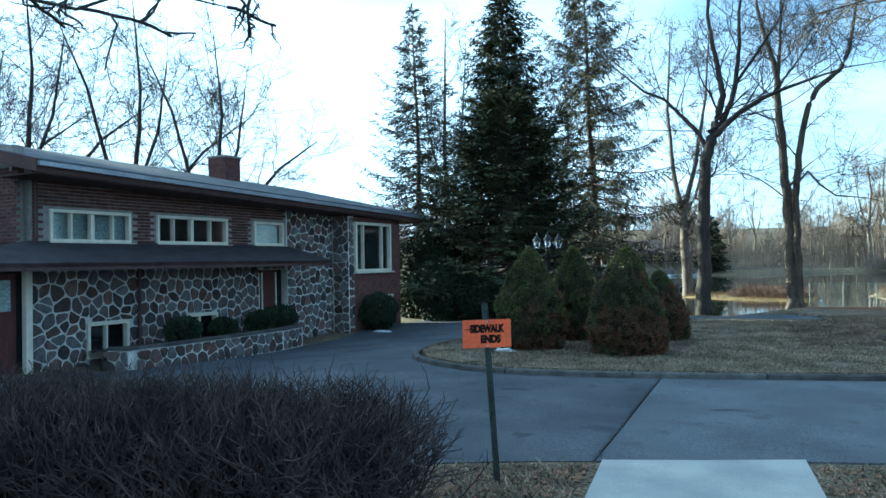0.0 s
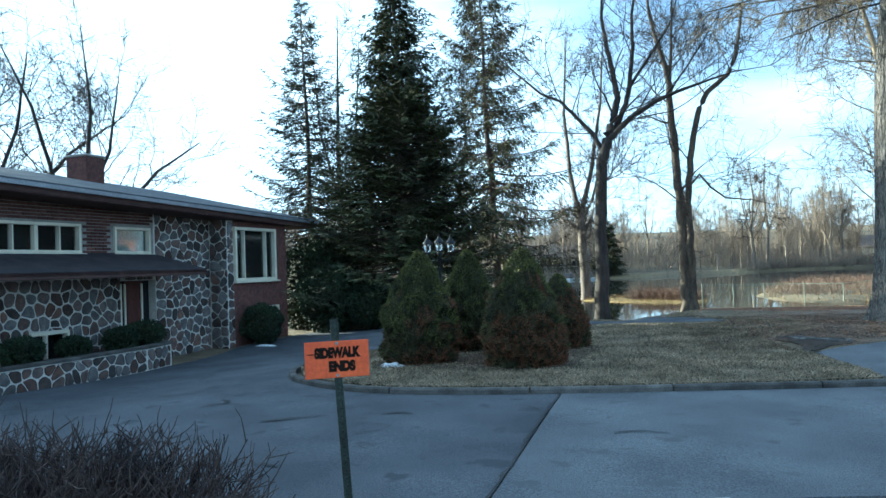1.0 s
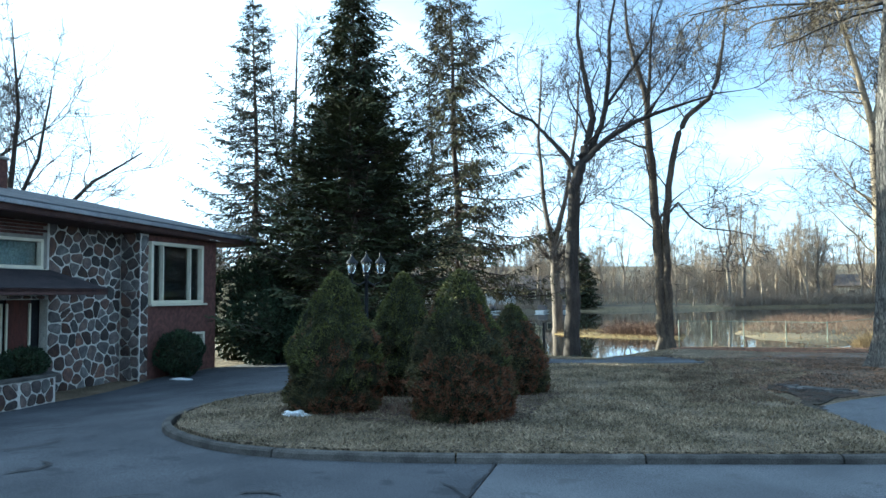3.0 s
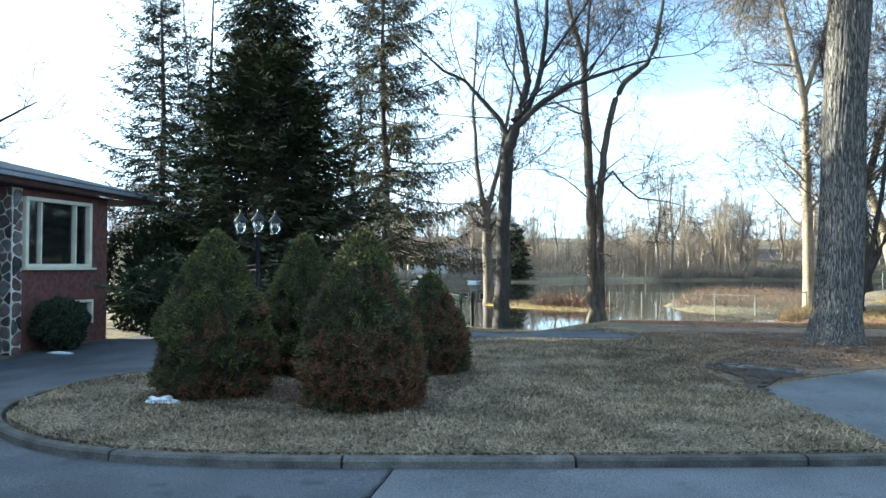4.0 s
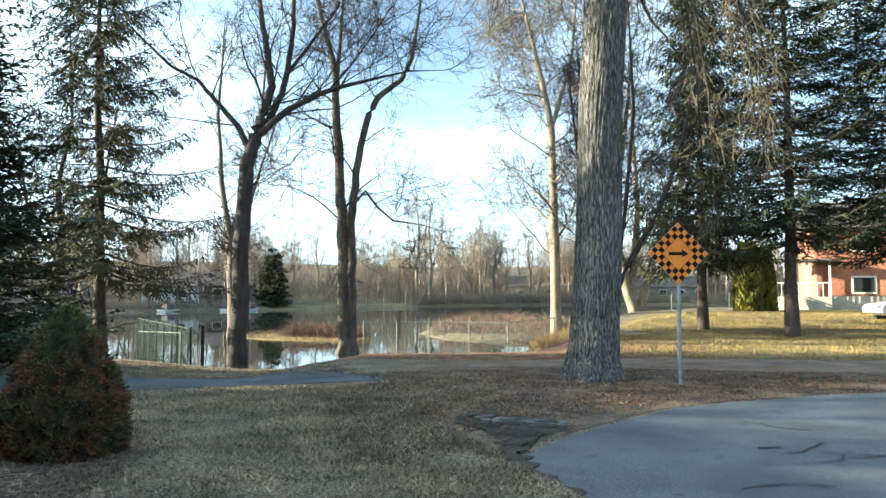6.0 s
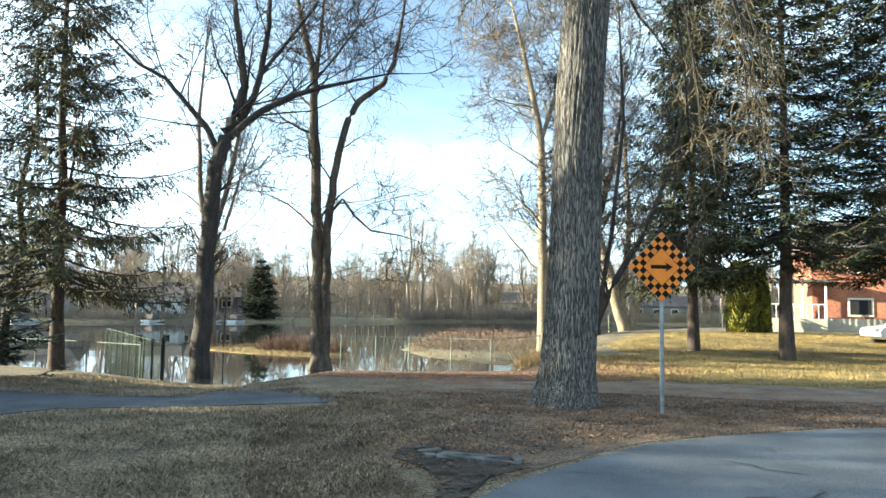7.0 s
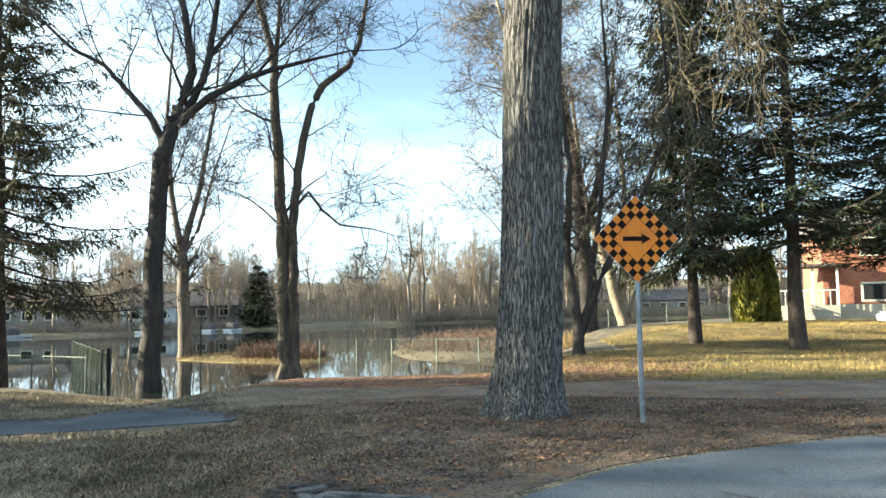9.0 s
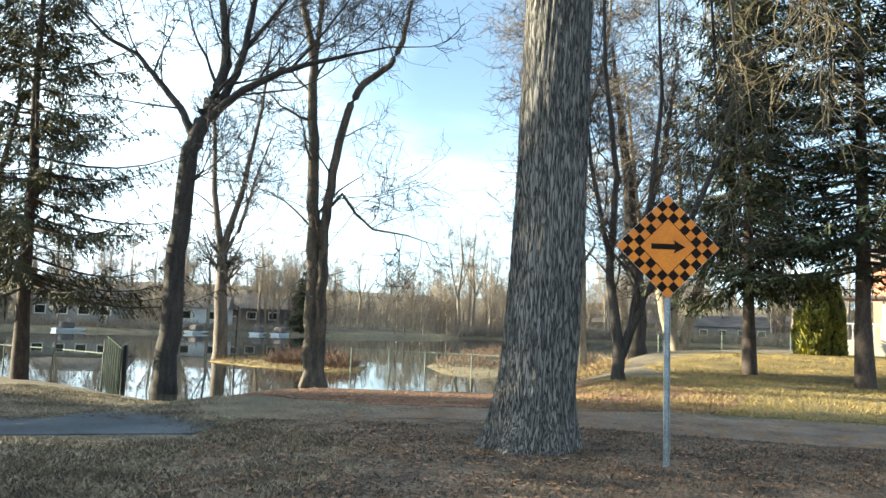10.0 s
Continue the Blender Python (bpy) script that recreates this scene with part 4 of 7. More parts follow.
bare_tree("bare_tree", "thick grey bare trunk behind the lawn", [
    [(17.6, 47, -0.2, 0.5), (17.5, 47, 4, 0.4), (17.0, 47, 9, 0.28), (16.2, 47, 16, 0.06)],
    [(17.4, 47, 5, 0.25), (18.8, 47, 10, 0.15), (19.6, 47, 16, 0.05)],
], material=M_BARK, seed=37, counts=(14, 7, 6, 3), reach=3.8, start=0.3, twig_r=0.014)

bare_tree("lakeside_tree", "crooked dark bare tree beside the water spruce", [
    [(-9.0, 36.3, G(-9.0, 36.3) - 0.05, 0.20), (-8.9, 36.3, 1.4, 0.17), (-8.4, 36.3, 3.6, 0.14), (-8.7, 36.3, 6.0, 0.11), (-8.2, 36.4, 9.0, 0.07), (-8.4, 36.4, 13.0, 0.02)],
    [(-8.7, 36.3, 2.4, 0.11), (-7.6, 36.2, 4.4, 0.09), (-6.6, 36.0, 6.6, 0.06), (-6.2, 36.0, 9.5, 0.02)],
    [(-8.6, 36.3, 3.0, 0.09), (-9.8, 36.2, 5.0, 0.07), (-10.4, 36.2, 8.5, 0.03)],
], seed=71, counts=(12, 6, 5, 2), reach=2.8, start=0.25, twig_r=0.009)
bare_tree("bare_tree", "slender bare tree standing between the spruces", [
    [(-13.2, 30.5, G(-13.2, 30.5), 0.17), (-13.0, 30.5, 4.0, 0.14), (-13.2, 30.5, 8.0, 0.10), (-13.0, 30.5, 15.0, 0.02)],
    [(-13.0, 30.5, 4.0, 0.09), (-12.2, 30.5, 8.0, 0.06), (-11.8, 30.5, 13.5, 0.02)],
    [(-13.1, 30.5, 5.0, 0.08), (-14.2, 30.5, 9.0, 0.05), (-14.6, 30.5, 14.0, 0.02)],
], seed=72, counts=(12, 6, 5, 2), reach=2.8, start=0.3, twig_r=0.009, angle=35)

# conifers behind the loop of the driveway
conifer("fir_tree", "tall dark fir with a narrow ragged spire", (-6.7, 23.6, G(-6.7, 23.6)), 13.9, 4.0, 0.24, 34, 9, 30, M_FIR, 3, 0.30, 0.26, 0.044, 0.75, ragged=0.45, curve=0.85, length=0.8, sprigs=8)
conifer("fir_tree", "broad dense dark fir with branches down to the ground", (-5.7, 21.5, G(-5.7, 21.5)), 8.5, 4.5, 0.0, 30, 13, 28, M_FIR, 4, 0.14, 0.24, 0.046, 0.30, ragged=0.30, curve=0.55, length=0.8, sprigs=8, inner=0.35)
conifer("spruce_tree", "thin tall spruce with sparse drooping branches", (-11.3, 24.6, G(-11.3, 24.6)), 14.2, 3.5, 0.10, 40, 8, 26, M_SPRUCE_DRY, 5, 0.34, 0.18, 0.030, 0.55, lean=(-0.35, 0), ragged=0.4, curve=0.78, length=0.58, sprigs=8, inner=0.2, upturn=0.3)
conifer("spruce_tree", "tall open spruce with hanging sprays by the water", (-5.9, 34.0, -0.8), 19.0, 5.6, 0.17, 28, 8, 40, M_SPRUCE_OLIVE, 6, 0.30, 0.25, 0.036, 0.9, lean=(-0.5, 0), ragged=0.5, curve=0.75, length=0.85, gap=0.10, sprigs=9, inner=0.2, upturn=0.25)
conifer("spruce_tree", "large spruce with weeping branchlets beside the lawn", (18.3, 34.6, G(18.3, 34.6)), 17.0, 4.1, 0.19, 28, 9, 38, M_SPRUCE, 7, 0.34, 0.22, 0.036, 1.1, ragged=0.5, curve=0.6, length=0.8, gap=0.08, sprigs=8)
conifer("spruce_tree", "large blue-green spruce shading the lawn", (20.3, 31.2, G(20.3, 31.2)), 18.0, 5.0, 0.20, 28, 9, 36, M_SPRUCE_BLUE, 8, 0.20, 0.25, 0.040, 0.35, ragged=0.5, curve=0.6, length=0.85, gap=0.06, sprigs=8, upturn=0.22)
conifer("spruce_tree", "spreading blue-green spruce beyond the lawn", (25.4, 32.5, G(25.4, 32.5)), 17.0, 5.6, 0.19, 28, 9, 36, M_SPRUCE_BLUE, 9, 0.16, 0.25, 0.042, 0.35, ragged=0.45, curve=0.55, length=0.85, gap=0.06, sprigs=8, upturn=0.22)

# unseen row of firs, added beyond the house to keep sun off the road
fir_source = bpy.data.objects["fir_tree"]
for k in range(10):
    fx, fy = -34.0 - 0.5 * (k % 2), -25.0 + 3.6 * k
    fs = (1.1, 1.12, 1.1, 1.15, 1.08, 1.12, 1.1, 1.15, 1.1, 1.05)[k]
    # copies keep the fir's name and label, but serve only as sun blockers
    c = copy_thing(fir_source, pose(fx, fy, G(fx, fy), 0, 0, 40 * k) @ Matrix.Diagonal((fs, fs, fs, 1)))
    c.scale = (fs, fs, fs)

# street tree whose low boughs hang over the hedge
bare_tree("street_tree", "bare street tree with dark low boughs over the hedge", [
    [(-4.6, -4.6, G(-4.6, -4.6), 0.26), (-4.6, -4.6, 2.5, 0.22), (-4.5, -4.5, 4.6, 0.18), (-4.6, -4.4, 9.0, 0.06)],
    [(-4.5, -4.5, 4.2, 0.10), (-2.2, -3.2, 4.5, 0.06), (-0.6, -2.2, 4.1, 0.022), (0.08, -1.71, 3.95, 0.016), (0.32, -1.40, 3.90, 0.014), (0.63, -1.03, 4.13, 0.011), (0.92, -0.67, 4.08, 0.008), (1.08, -0.45, 4.05, 0.005)],
    [(-4.5, -4.5, 4.6, 0.10), (-2.0, -2.8, 5.2, 0.06), (0.0, -1.3, 4.9, 0.020), (0.8, -0.65, 4.55, 0.012), (1.15, -0.40, 4.28, 0.009), (1.27, -0.30, 4.05, 0.005)],
    [(-4.5, -4.5, 4.0, 0.09), (-2.6, -3.2, 4.3, 0.05), (-0.8, -2.0, 4.5, 0.020), (0.2, -1.5, 4.35, 0.012), (0.5, -1.2, 4.0, 0.005)],
], seed=61, counts=(7, 4, 3, 2), reach=0.9, start=0.5, droop=0.06, twig_r=0.006)


def cone_shrub(at, height, radius, seed, label):
    rng = random.Random(seed)
    s = thing("conical_shrub", label, "shrub", at, group="clipped conical shrubs")

    def prof(t):
        return radius * float(np.interp(t, (0, 0.1, 0.25, 0.4, 0.55, 0.7, 0.82, 0.91, 0.97, 1), (0.86, 0.97, 1, 0.95, 0.83, 0.64, 0.45, 0.29, 0.17, 0.0)))

    def surf(a, t):
        lump = 1 + 0.17 * noise.noise((math.cos(a) * 2.2 + seed, math.sin(a) * 2.2, t * 5)) + 0.46 * (0.27 - abs(noise.noise((math.cos(a) * 3.4, math.sin(a) * 3.4 + seed, t * 8)))) + 0.06 * noise.noise((math.cos(a) * 13, math.sin(a) * 13, t * 24 + seed))
        r = prof(t) * lump
        return Vector((r * math.cos(a), r * math.sin(a), t * height))

    V, F = [], []
    rows, sides = 40, 56
    for j in range(rows + 1):
        for k in range(sides):
            p = surf(2 * math.pi * k / sides, j / rows)
            V.append((p.x * 0.965, p.y * 0.965, p.z * 0.985))
    for j in range(rows):
        for k in range(sides):
            k2 = (k + 1) % sides
            F.append((j * sides + k, j * sides + k2, (j + 1) * sides + k2, (j + 1) * sides + k))
    # solid dark core, its colour standing in for shade behind the needles
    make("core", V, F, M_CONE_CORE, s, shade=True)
    NV, NF, TV, TF = [], [], [], []
    n = int(40000 * height * radius / 2.2)
    for _ in range(n):
        t = 1 - math.sqrt(rng.random())
        if rng.random() < 0.25:
            t = rng.random()
        a = rng.uniform(0, 2 * math.pi)
        p = surf(a, t)
        out = Vector((math.cos(a), math.sin(a), 0.35)).normalized()
        d = (out + Vector((rng.gauss(0, 0.5), rng.gauss(0, 0.5), rng.gauss(0.25, 0.5)))).normalized()
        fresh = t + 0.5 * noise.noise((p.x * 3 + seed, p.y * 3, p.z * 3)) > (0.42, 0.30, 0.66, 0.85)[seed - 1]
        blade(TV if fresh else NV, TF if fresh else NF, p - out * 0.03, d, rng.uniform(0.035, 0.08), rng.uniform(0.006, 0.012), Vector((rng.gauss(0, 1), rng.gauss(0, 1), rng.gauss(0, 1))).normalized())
    make("foliage", NV, NF, M_CONE, s, "short dense needles, rust-brown in patches", kind="stuff")
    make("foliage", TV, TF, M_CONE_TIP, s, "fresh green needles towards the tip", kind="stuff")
    return s


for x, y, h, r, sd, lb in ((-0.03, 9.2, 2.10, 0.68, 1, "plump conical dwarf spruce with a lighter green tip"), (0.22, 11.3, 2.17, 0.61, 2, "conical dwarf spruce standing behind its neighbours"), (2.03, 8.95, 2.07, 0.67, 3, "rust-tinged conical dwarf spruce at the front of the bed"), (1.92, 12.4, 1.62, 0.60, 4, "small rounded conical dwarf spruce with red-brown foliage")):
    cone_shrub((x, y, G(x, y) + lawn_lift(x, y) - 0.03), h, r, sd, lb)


def build_hedge():
    rng = random.Random(77)
    a, b = Vector((2.80, -0.40)), Vector((-4.6, -2.5))
    d = (b - a).normalized()
    nrm = Vector((d.y, -d.x))
    if nrm.y > 0:
        nrm = -nrm
    L, W, H = (b - a).length, 1.35, 1.10
    hedge = thing("hedge", "bare clipped hedge of dense reddish-brown twigs", "hedge", (a.x, a.y, G(a.x, a.y)))
    V, F, TV, TF = [], [], [], []
    for i in range(5600):
        u, v = rng.uniform(0.0, L) if i % 3 else rng.uniform(0, 3.4), rng.uniform(0, W)
        if u < 0.35 and rng.random() > 0.35 + 1.5 * u:
            continue
        q = a + d * u + nrm * v
        h = H * rng.uniform(0.84, 1.05) * (1 - 0.16 * smooth((0.5 - u) / 0.5)) * (1 - 0.10 * abs(v / W - 0.5) * 2)
        p = Vector((q.x - a.x, q.y - a.y, rng.uniform(-0.02, 0.3)))
        lean = Vector((rng.gauss(0, 0.34), rng.gauss(0, 0.34), 1))
        if u < 0.5:
            lean -= Vector((d.x, d.y, 0)) * 0.35
        b1, r1 = limb(p, lean, max(0.15, h - p.z) * 1.12, rng.uniform(0.005, 0.011), 0.003, rng, 6, 0.32, 0.10)
        b1 = [Vector((w.x, w.y, min(w.z, H * rng.uniform(0.92, 1.06)))) for w in b1]
        tube(V, F, b1, r1, 4, False)
        for _ in range(6):
            p2, d2 = along(b1, rng.uniform(0.25, 1.0) ** 0.7)
            b2, r2 = limb(p2, spread(d2, rng.uniform(20, 60), rng), rng.uniform(0.06, 0.22), 0.0042, 0.002, rng, 3, 0.3, 0.12)
            tube(TV, TF, b2, r2, 3, False)
    make("stem_mass", V, F, M_TWIG_RED, hedge, kind="stuff")
    make("twig_mass", TV, TF, M_TWIG_RED, hedge, "fine clipped twig tips", kind="stuff")


build_hedge()

# ---- the split-level house ----
WX = -9.0          # face of the front wall
BX = -8.35         # face of the projecting bay


def gh(y):
    return gz(WX + 0.3, y)


def eave_z(y):
    return 3.87 - (y - 4.0) * 0.0268


house = thing("house", "split-level house of red brick and fieldstone with cream windows", "house", (WX, 9.0, -0.3))


def hbox(name, x0, x1, y0, y1, z0, z1, material, parent=None, label="", bevel=0.0):
    """A box of the house, in world coordinates."""
    ob = part(name, box_bm(x0, x1, y0, y1, z0, z1, bevel), material, parent or house, label)
    ob.matrix_parent_inverse = (parent or house).matrix_world.inverted()
    return ob


def hmesh(name, V, F, material, parent=None, label="", shade=False):
    ob = make(name, V, F, material, parent or house, label, shade)
    ob.matrix_parent_inverse = (parent or house).matrix_world.inverted()
    return ob


bpy.context.view_layer.update()
# openings in the front wall: y0, y1, z0, z1
WIN_UP = [(4.70, 6.74, 2.40, 3.10), (7.50, 9.86, 2.40, 3.10), (10.90, 12.16, 2.40, 3.08)]
WIN_LOW = [(5.57, 6.66, -0.12, 0.62), (8.42, 9.46, -0.08, 0.62)]
DOOR = (11.10, 12.35, -0.3, 1.70)
Y_N, Y_S = 17.75, 4.33
BACK = -19.0


def wall_cells(name, y0, y1, z0, z1, holes, x_face, thick, material):
    """A front wall with openings through it, as butted blocks."""
    ys = sorted({y0, y1, *(v for h in holes for v in h[:2] if y0 < v < y1)})
    blocks = []
    for a, b in zip(ys, ys[1:]):
        mid = (a + b) / 2
        cuts = sorted((max(h[2], z0), min(h[3], z1)) for h in holes if h[0] < mid < h[1] and h[3] > z0 and h[2] < z1)
        z = z0
        for c0, c1 in cuts:
            if c0 > z:
                blocks.append((a, b, z, c0))
            z = c1
        if z1 > z:
            blocks.append((a, b, z, z1))
    made = []
    for a, b, c, d in blocks:
        made.append(part(name, box_bm(x_face - thick, x_face, a, b, c, d), material, house))
        made[-1].matrix_parent_inverse = house.matrix_world.inverted()
    return made[0]


upper = wall_cells("upper_wall", Y_S, 12.30, 1.90, 4.0, WIN_UP, WX - 0.022, 0.25, M_MORTAR)
tagged(upper, "red brick upper storey wall")
lower = wall_cells("lower_wall", 4.20, 12.30, -0.8, 1.90, WIN_LOW + [DOOR], WX - 0.03, 0.25, M_STONE_MORTAR)
tagged(lower, "fieldstone lower storey wall with pale mortar")
stone_wing = wall_cells("stone_wall", 12.30, 14.63, -0.8, 3.62, [(12.2, 12.36, -0.3, 1.70)], WX - 0.03, 0.25, M_STONE_MORTAR)
tagged(stone_wing, "fieldstone wall section with pale mortar")
pier = hbox("stone_pier", WX - 0.25, BX - 0.30, 14.63, 14.93, -0.8, 3.5, M_STONE_MORTAR)
hbox("stone_pier", BX - 0.30, BX - 0.03, 14.60, 14.90, -0.8, 3.38, M_STONE_MORTAR)
bay_wall = wall_cells("bay_wall", 14.90, Y_N, -0.8, 3.36, [(14.90, 17.12, 1.56, 3.20), (16.4, 17.2, 0.15, 0.75)], BX - 0.02, 0.25, M_BRICK_REST)
tagged(bay_wall, "dark red brick wall under the picture window")
# the unseen sides and back close the house
hbox("side_wall", BACK, BX - 0.27, Y_N - 0.25, Y_N, -0.8, 3.4, M_BRICK_REST)
hbox("back_wall", BACK - 0.25, BACK, -18.0, Y_N, -0.8, 3.7, M_BRICK_REST)
hbox("gable_wall", BACK, WX - 0.272, Y_S - 0.25, Y_S, 1.9, 4.4, M_MORTAR)
# garage wing drawn out unseen to y = -18, added length that blocks low sun
hbox("garage_wall", WX - 0.9, WX - 0.65, -18.0, 2.9, -0.8, 2.4, M_BRICK_REST)
hbox("garage_side_wall", BACK, WX - 0.9, -18.25, -18.0, -0.8, 2.4, M_BRICK_REST)
# solid slab under the roof, added to stop sun leaking through to the windows
hbox("attic", BACK + 0.05, WX - 0.32, Y_S + 0.02, Y_N - 0.27, 3.32, 3.60, M_DARK)
hbox("interior", BACK + 0.3, WX - 1.6, Y_S, Y_N - 0.4, -0.75, 3.3, M_DARK, None, "solid block painted near-black as the unlit rooms behind the windows")


def slab(name, corners, thick, material, label=""):
    """A roof slab from four top corners."""
    V = [Vector(c) for c in corners] + [Vector(c) - Vector((0, 0, thick)) for c in corners]
    F = [(0, 1, 2, 3), (7, 6, 5, 4), (0, 4, 5, 1), (1, 5, 6, 2), (2, 6, 7, 3), (3, 7, 4, 0)]
    return hmesh(name, V, F, material, None, label)


EX = -7.95
roof = slab("roof", [(EX, 3.75, eave_z(3.75) + 0.10), (EX, 19.1, eave_z(19.1) + 0.10), (-14.4, 19.1, 5.0), (-14.4, 3.75, 5.35)], 0.10, M_SHINGLE, "low-pitched grey shingle roof")
slab("roof", [(-14.4, 3.75, 5.35), (-14.4, 19.1, 5.0), (BACK - 0.6, 19.1, 3.7), (BACK - 0.6, 3.75, 3.9)], 0.10, M_SHINGLE)
# garage roof lengthened out of view, so that its shadow covers the near road
slab("garage_roof", [(WX - 0.1, -18.6, 2.45), (WX - 0.1, 2.75, 2.45), (-14.5, 2.75, 4.6), (-14.5, -18.6, 4.6)], 0.1, M_SHINGLE)
slab("garage_roof", [(-14.5, -18.6, 4.6), (-14.5, 2.75, 4.6), (BACK - 0.6, 2.75, 2.5), (BACK - 0.6, -18.6, 2.5)], 0.1, M_SHINGLE)


def board(name, p0, p1, w, h, material, label=""):
    """A board between two points, w deep in x and h high."""
    (xa, ya, za), (xb, yb, zb) = p0, p1
    V = [(xa, ya, za), (xa + w, ya, za), (xa + w, ya, za + h), (xa, ya, za + h), (xb, yb, zb), (xb + w, yb, zb), (xb + w, yb, zb + h), (xb, yb, zb + h)]
    return hmesh(name, V, [(0, 3, 2, 1), (4, 5, 6, 7), (0, 1, 5, 4), (1, 2, 6, 5), (2, 3, 7, 6), (3, 0, 4, 7)], material, None, label)


board("fascia", (EX - 0.05, 3.75, eave_z(3.75) - 0.16), (EX - 0.05, 19.1, eave_z(19.1) - 0.16), 0.03, 0.155, M_FASCIA, "brown painted fascia board")
board("gutter", (EX + 0.003, 3.75, eave_z(3.75) - 0.045), (EX + 0.003, 19.1, eave_z(19.1) - 0.045), 0.09, 0.09, M_GUTTER, "metal eaves gutter")
board("soffit", (WX - 0.2, 3.75, eave_z(3.75) - 0.185), (WX - 0.2, 19.1, eave_z(19.1) - 0.185), EX - WX + 0.14, 0.02, M_FASCIA)
# gable at the far end, closed up to the roof
gable = [(BX - 0.28, 3.41), (BX - 0.28, 3.60), (-14.4, 4.88), (BACK, 3.70), (BACK, 3.41)]
hmesh("gable_wall", [(x, Y_N - 0.25, z) for x, z in gable] + [(x, Y_N, z) for x, z in gable], [(0, 1, 2, 3, 4), (9, 8, 7, 6, 5)] + [(k, k + 5, (k + 1) % 5 + 5, (k + 1) % 5) for k in range(5)], M_BRICK_REST)
hmesh("rake_board", [(EX, 19.10, eave_z(19.1) - 0.16), (EX, 19.13, eave_z(19.1) - 0.16), (-14.4, 19.13, 4.72), (-14.4, 19.10, 4.72), (EX, 19.10, eave_z(19.1) + 0.1), (EX, 19.13, eave_z(19.1) + 0.1), (-14.4, 19.13, 5.0), (-14.4, 19.10, 5.0)], [(0, 1, 2, 3), (4, 7, 6, 5), (0, 4, 5, 1), (3, 2, 6, 7), (0, 3, 7, 4), (1, 5, 6, 2)], M_FASCIA)
# gable end trim
hmesh("rake_board", [(EX, 3.72, eave_z(3.75) - 0.16), (EX, 3.75, eave_z(3.75) - 0.16), (-14.4, 3.75, 5.06), (-14.4, 3.72, 5.06), (EX, 3.72, eave_z(3.75) + 0.1), (EX, 3.75, eave_z(3.75) + 0.1), (-14.4, 3.75, 5.34), (-14.4, 3.72, 5.34)], [(0, 1, 2, 3), (4, 7, 6, 5), (0, 4, 5, 1), (3, 2, 6, 7), (0, 3, 7, 4), (1, 5, 6, 2)], M_FASCIA)

# lean-to canopy over the entrance
slab("canopy", [(-7.55, 1.2, 1.95), (-7.55, 12.62, 1.95), (WX - 0.02, 12.25, 2.42), (WX - 0.02, 4.2, 2.42)], 0.09, M_SHINGLE_D, "dark shingled lean-to canopy over the entrance")
hbox("canopy_fascia", -7.60, -7.55, 1.2, 12.62, 1.80, 1.93, M_FASCIA)
hbox("canopy_soffit", WX + 0.03, -7.61, 1.2, 12.5, 1.80, 1.82, M_FASCIA)
for yy in (4.05,):
    hbox("porch_post", -8.95, -8.80, yy, yy + 0.14, gh(4) - 0.1, 1.80, M_WHITE, None, "cream porch post", 0.008)
hbox("side_door", WX - 0.08, WX - 0.03, 3.0, 3.98, gh(3.5), 1.75, M_DOOR, None, "red-brown side door with an upper light")
hbox("side_door_light", WX - 0.028, WX - 0.015, 3.12, 3.86, 1.0, 1.62, M_CURTAIN)
# porch back painted near-black in place of its shade
hbox("porch_wall", WX - 0.6, WX - 0.1, 2.88, 4.18, -0.6, 1.9, M_DARK)
# downpipe at the brick corner and on the stone wall
cyl = cylinder("downpipe", (WX + 0.06, 4.36, 1.9), (WX + 0.06, 4.36, 3.70), 0.04, 0.04, M_FASCIA, house)
cyl.matrix_parent_inverse = house.matrix_world.inverted()
cyl = cylinder("downpipe", (WX + 0.06, 6.92, -0.2), (WX + 0.06, 6.92, 1.80), 0.04, 0.04, M_FASCIA, house)
cyl.matrix_parent_inverse = house.matrix_world.inverted()


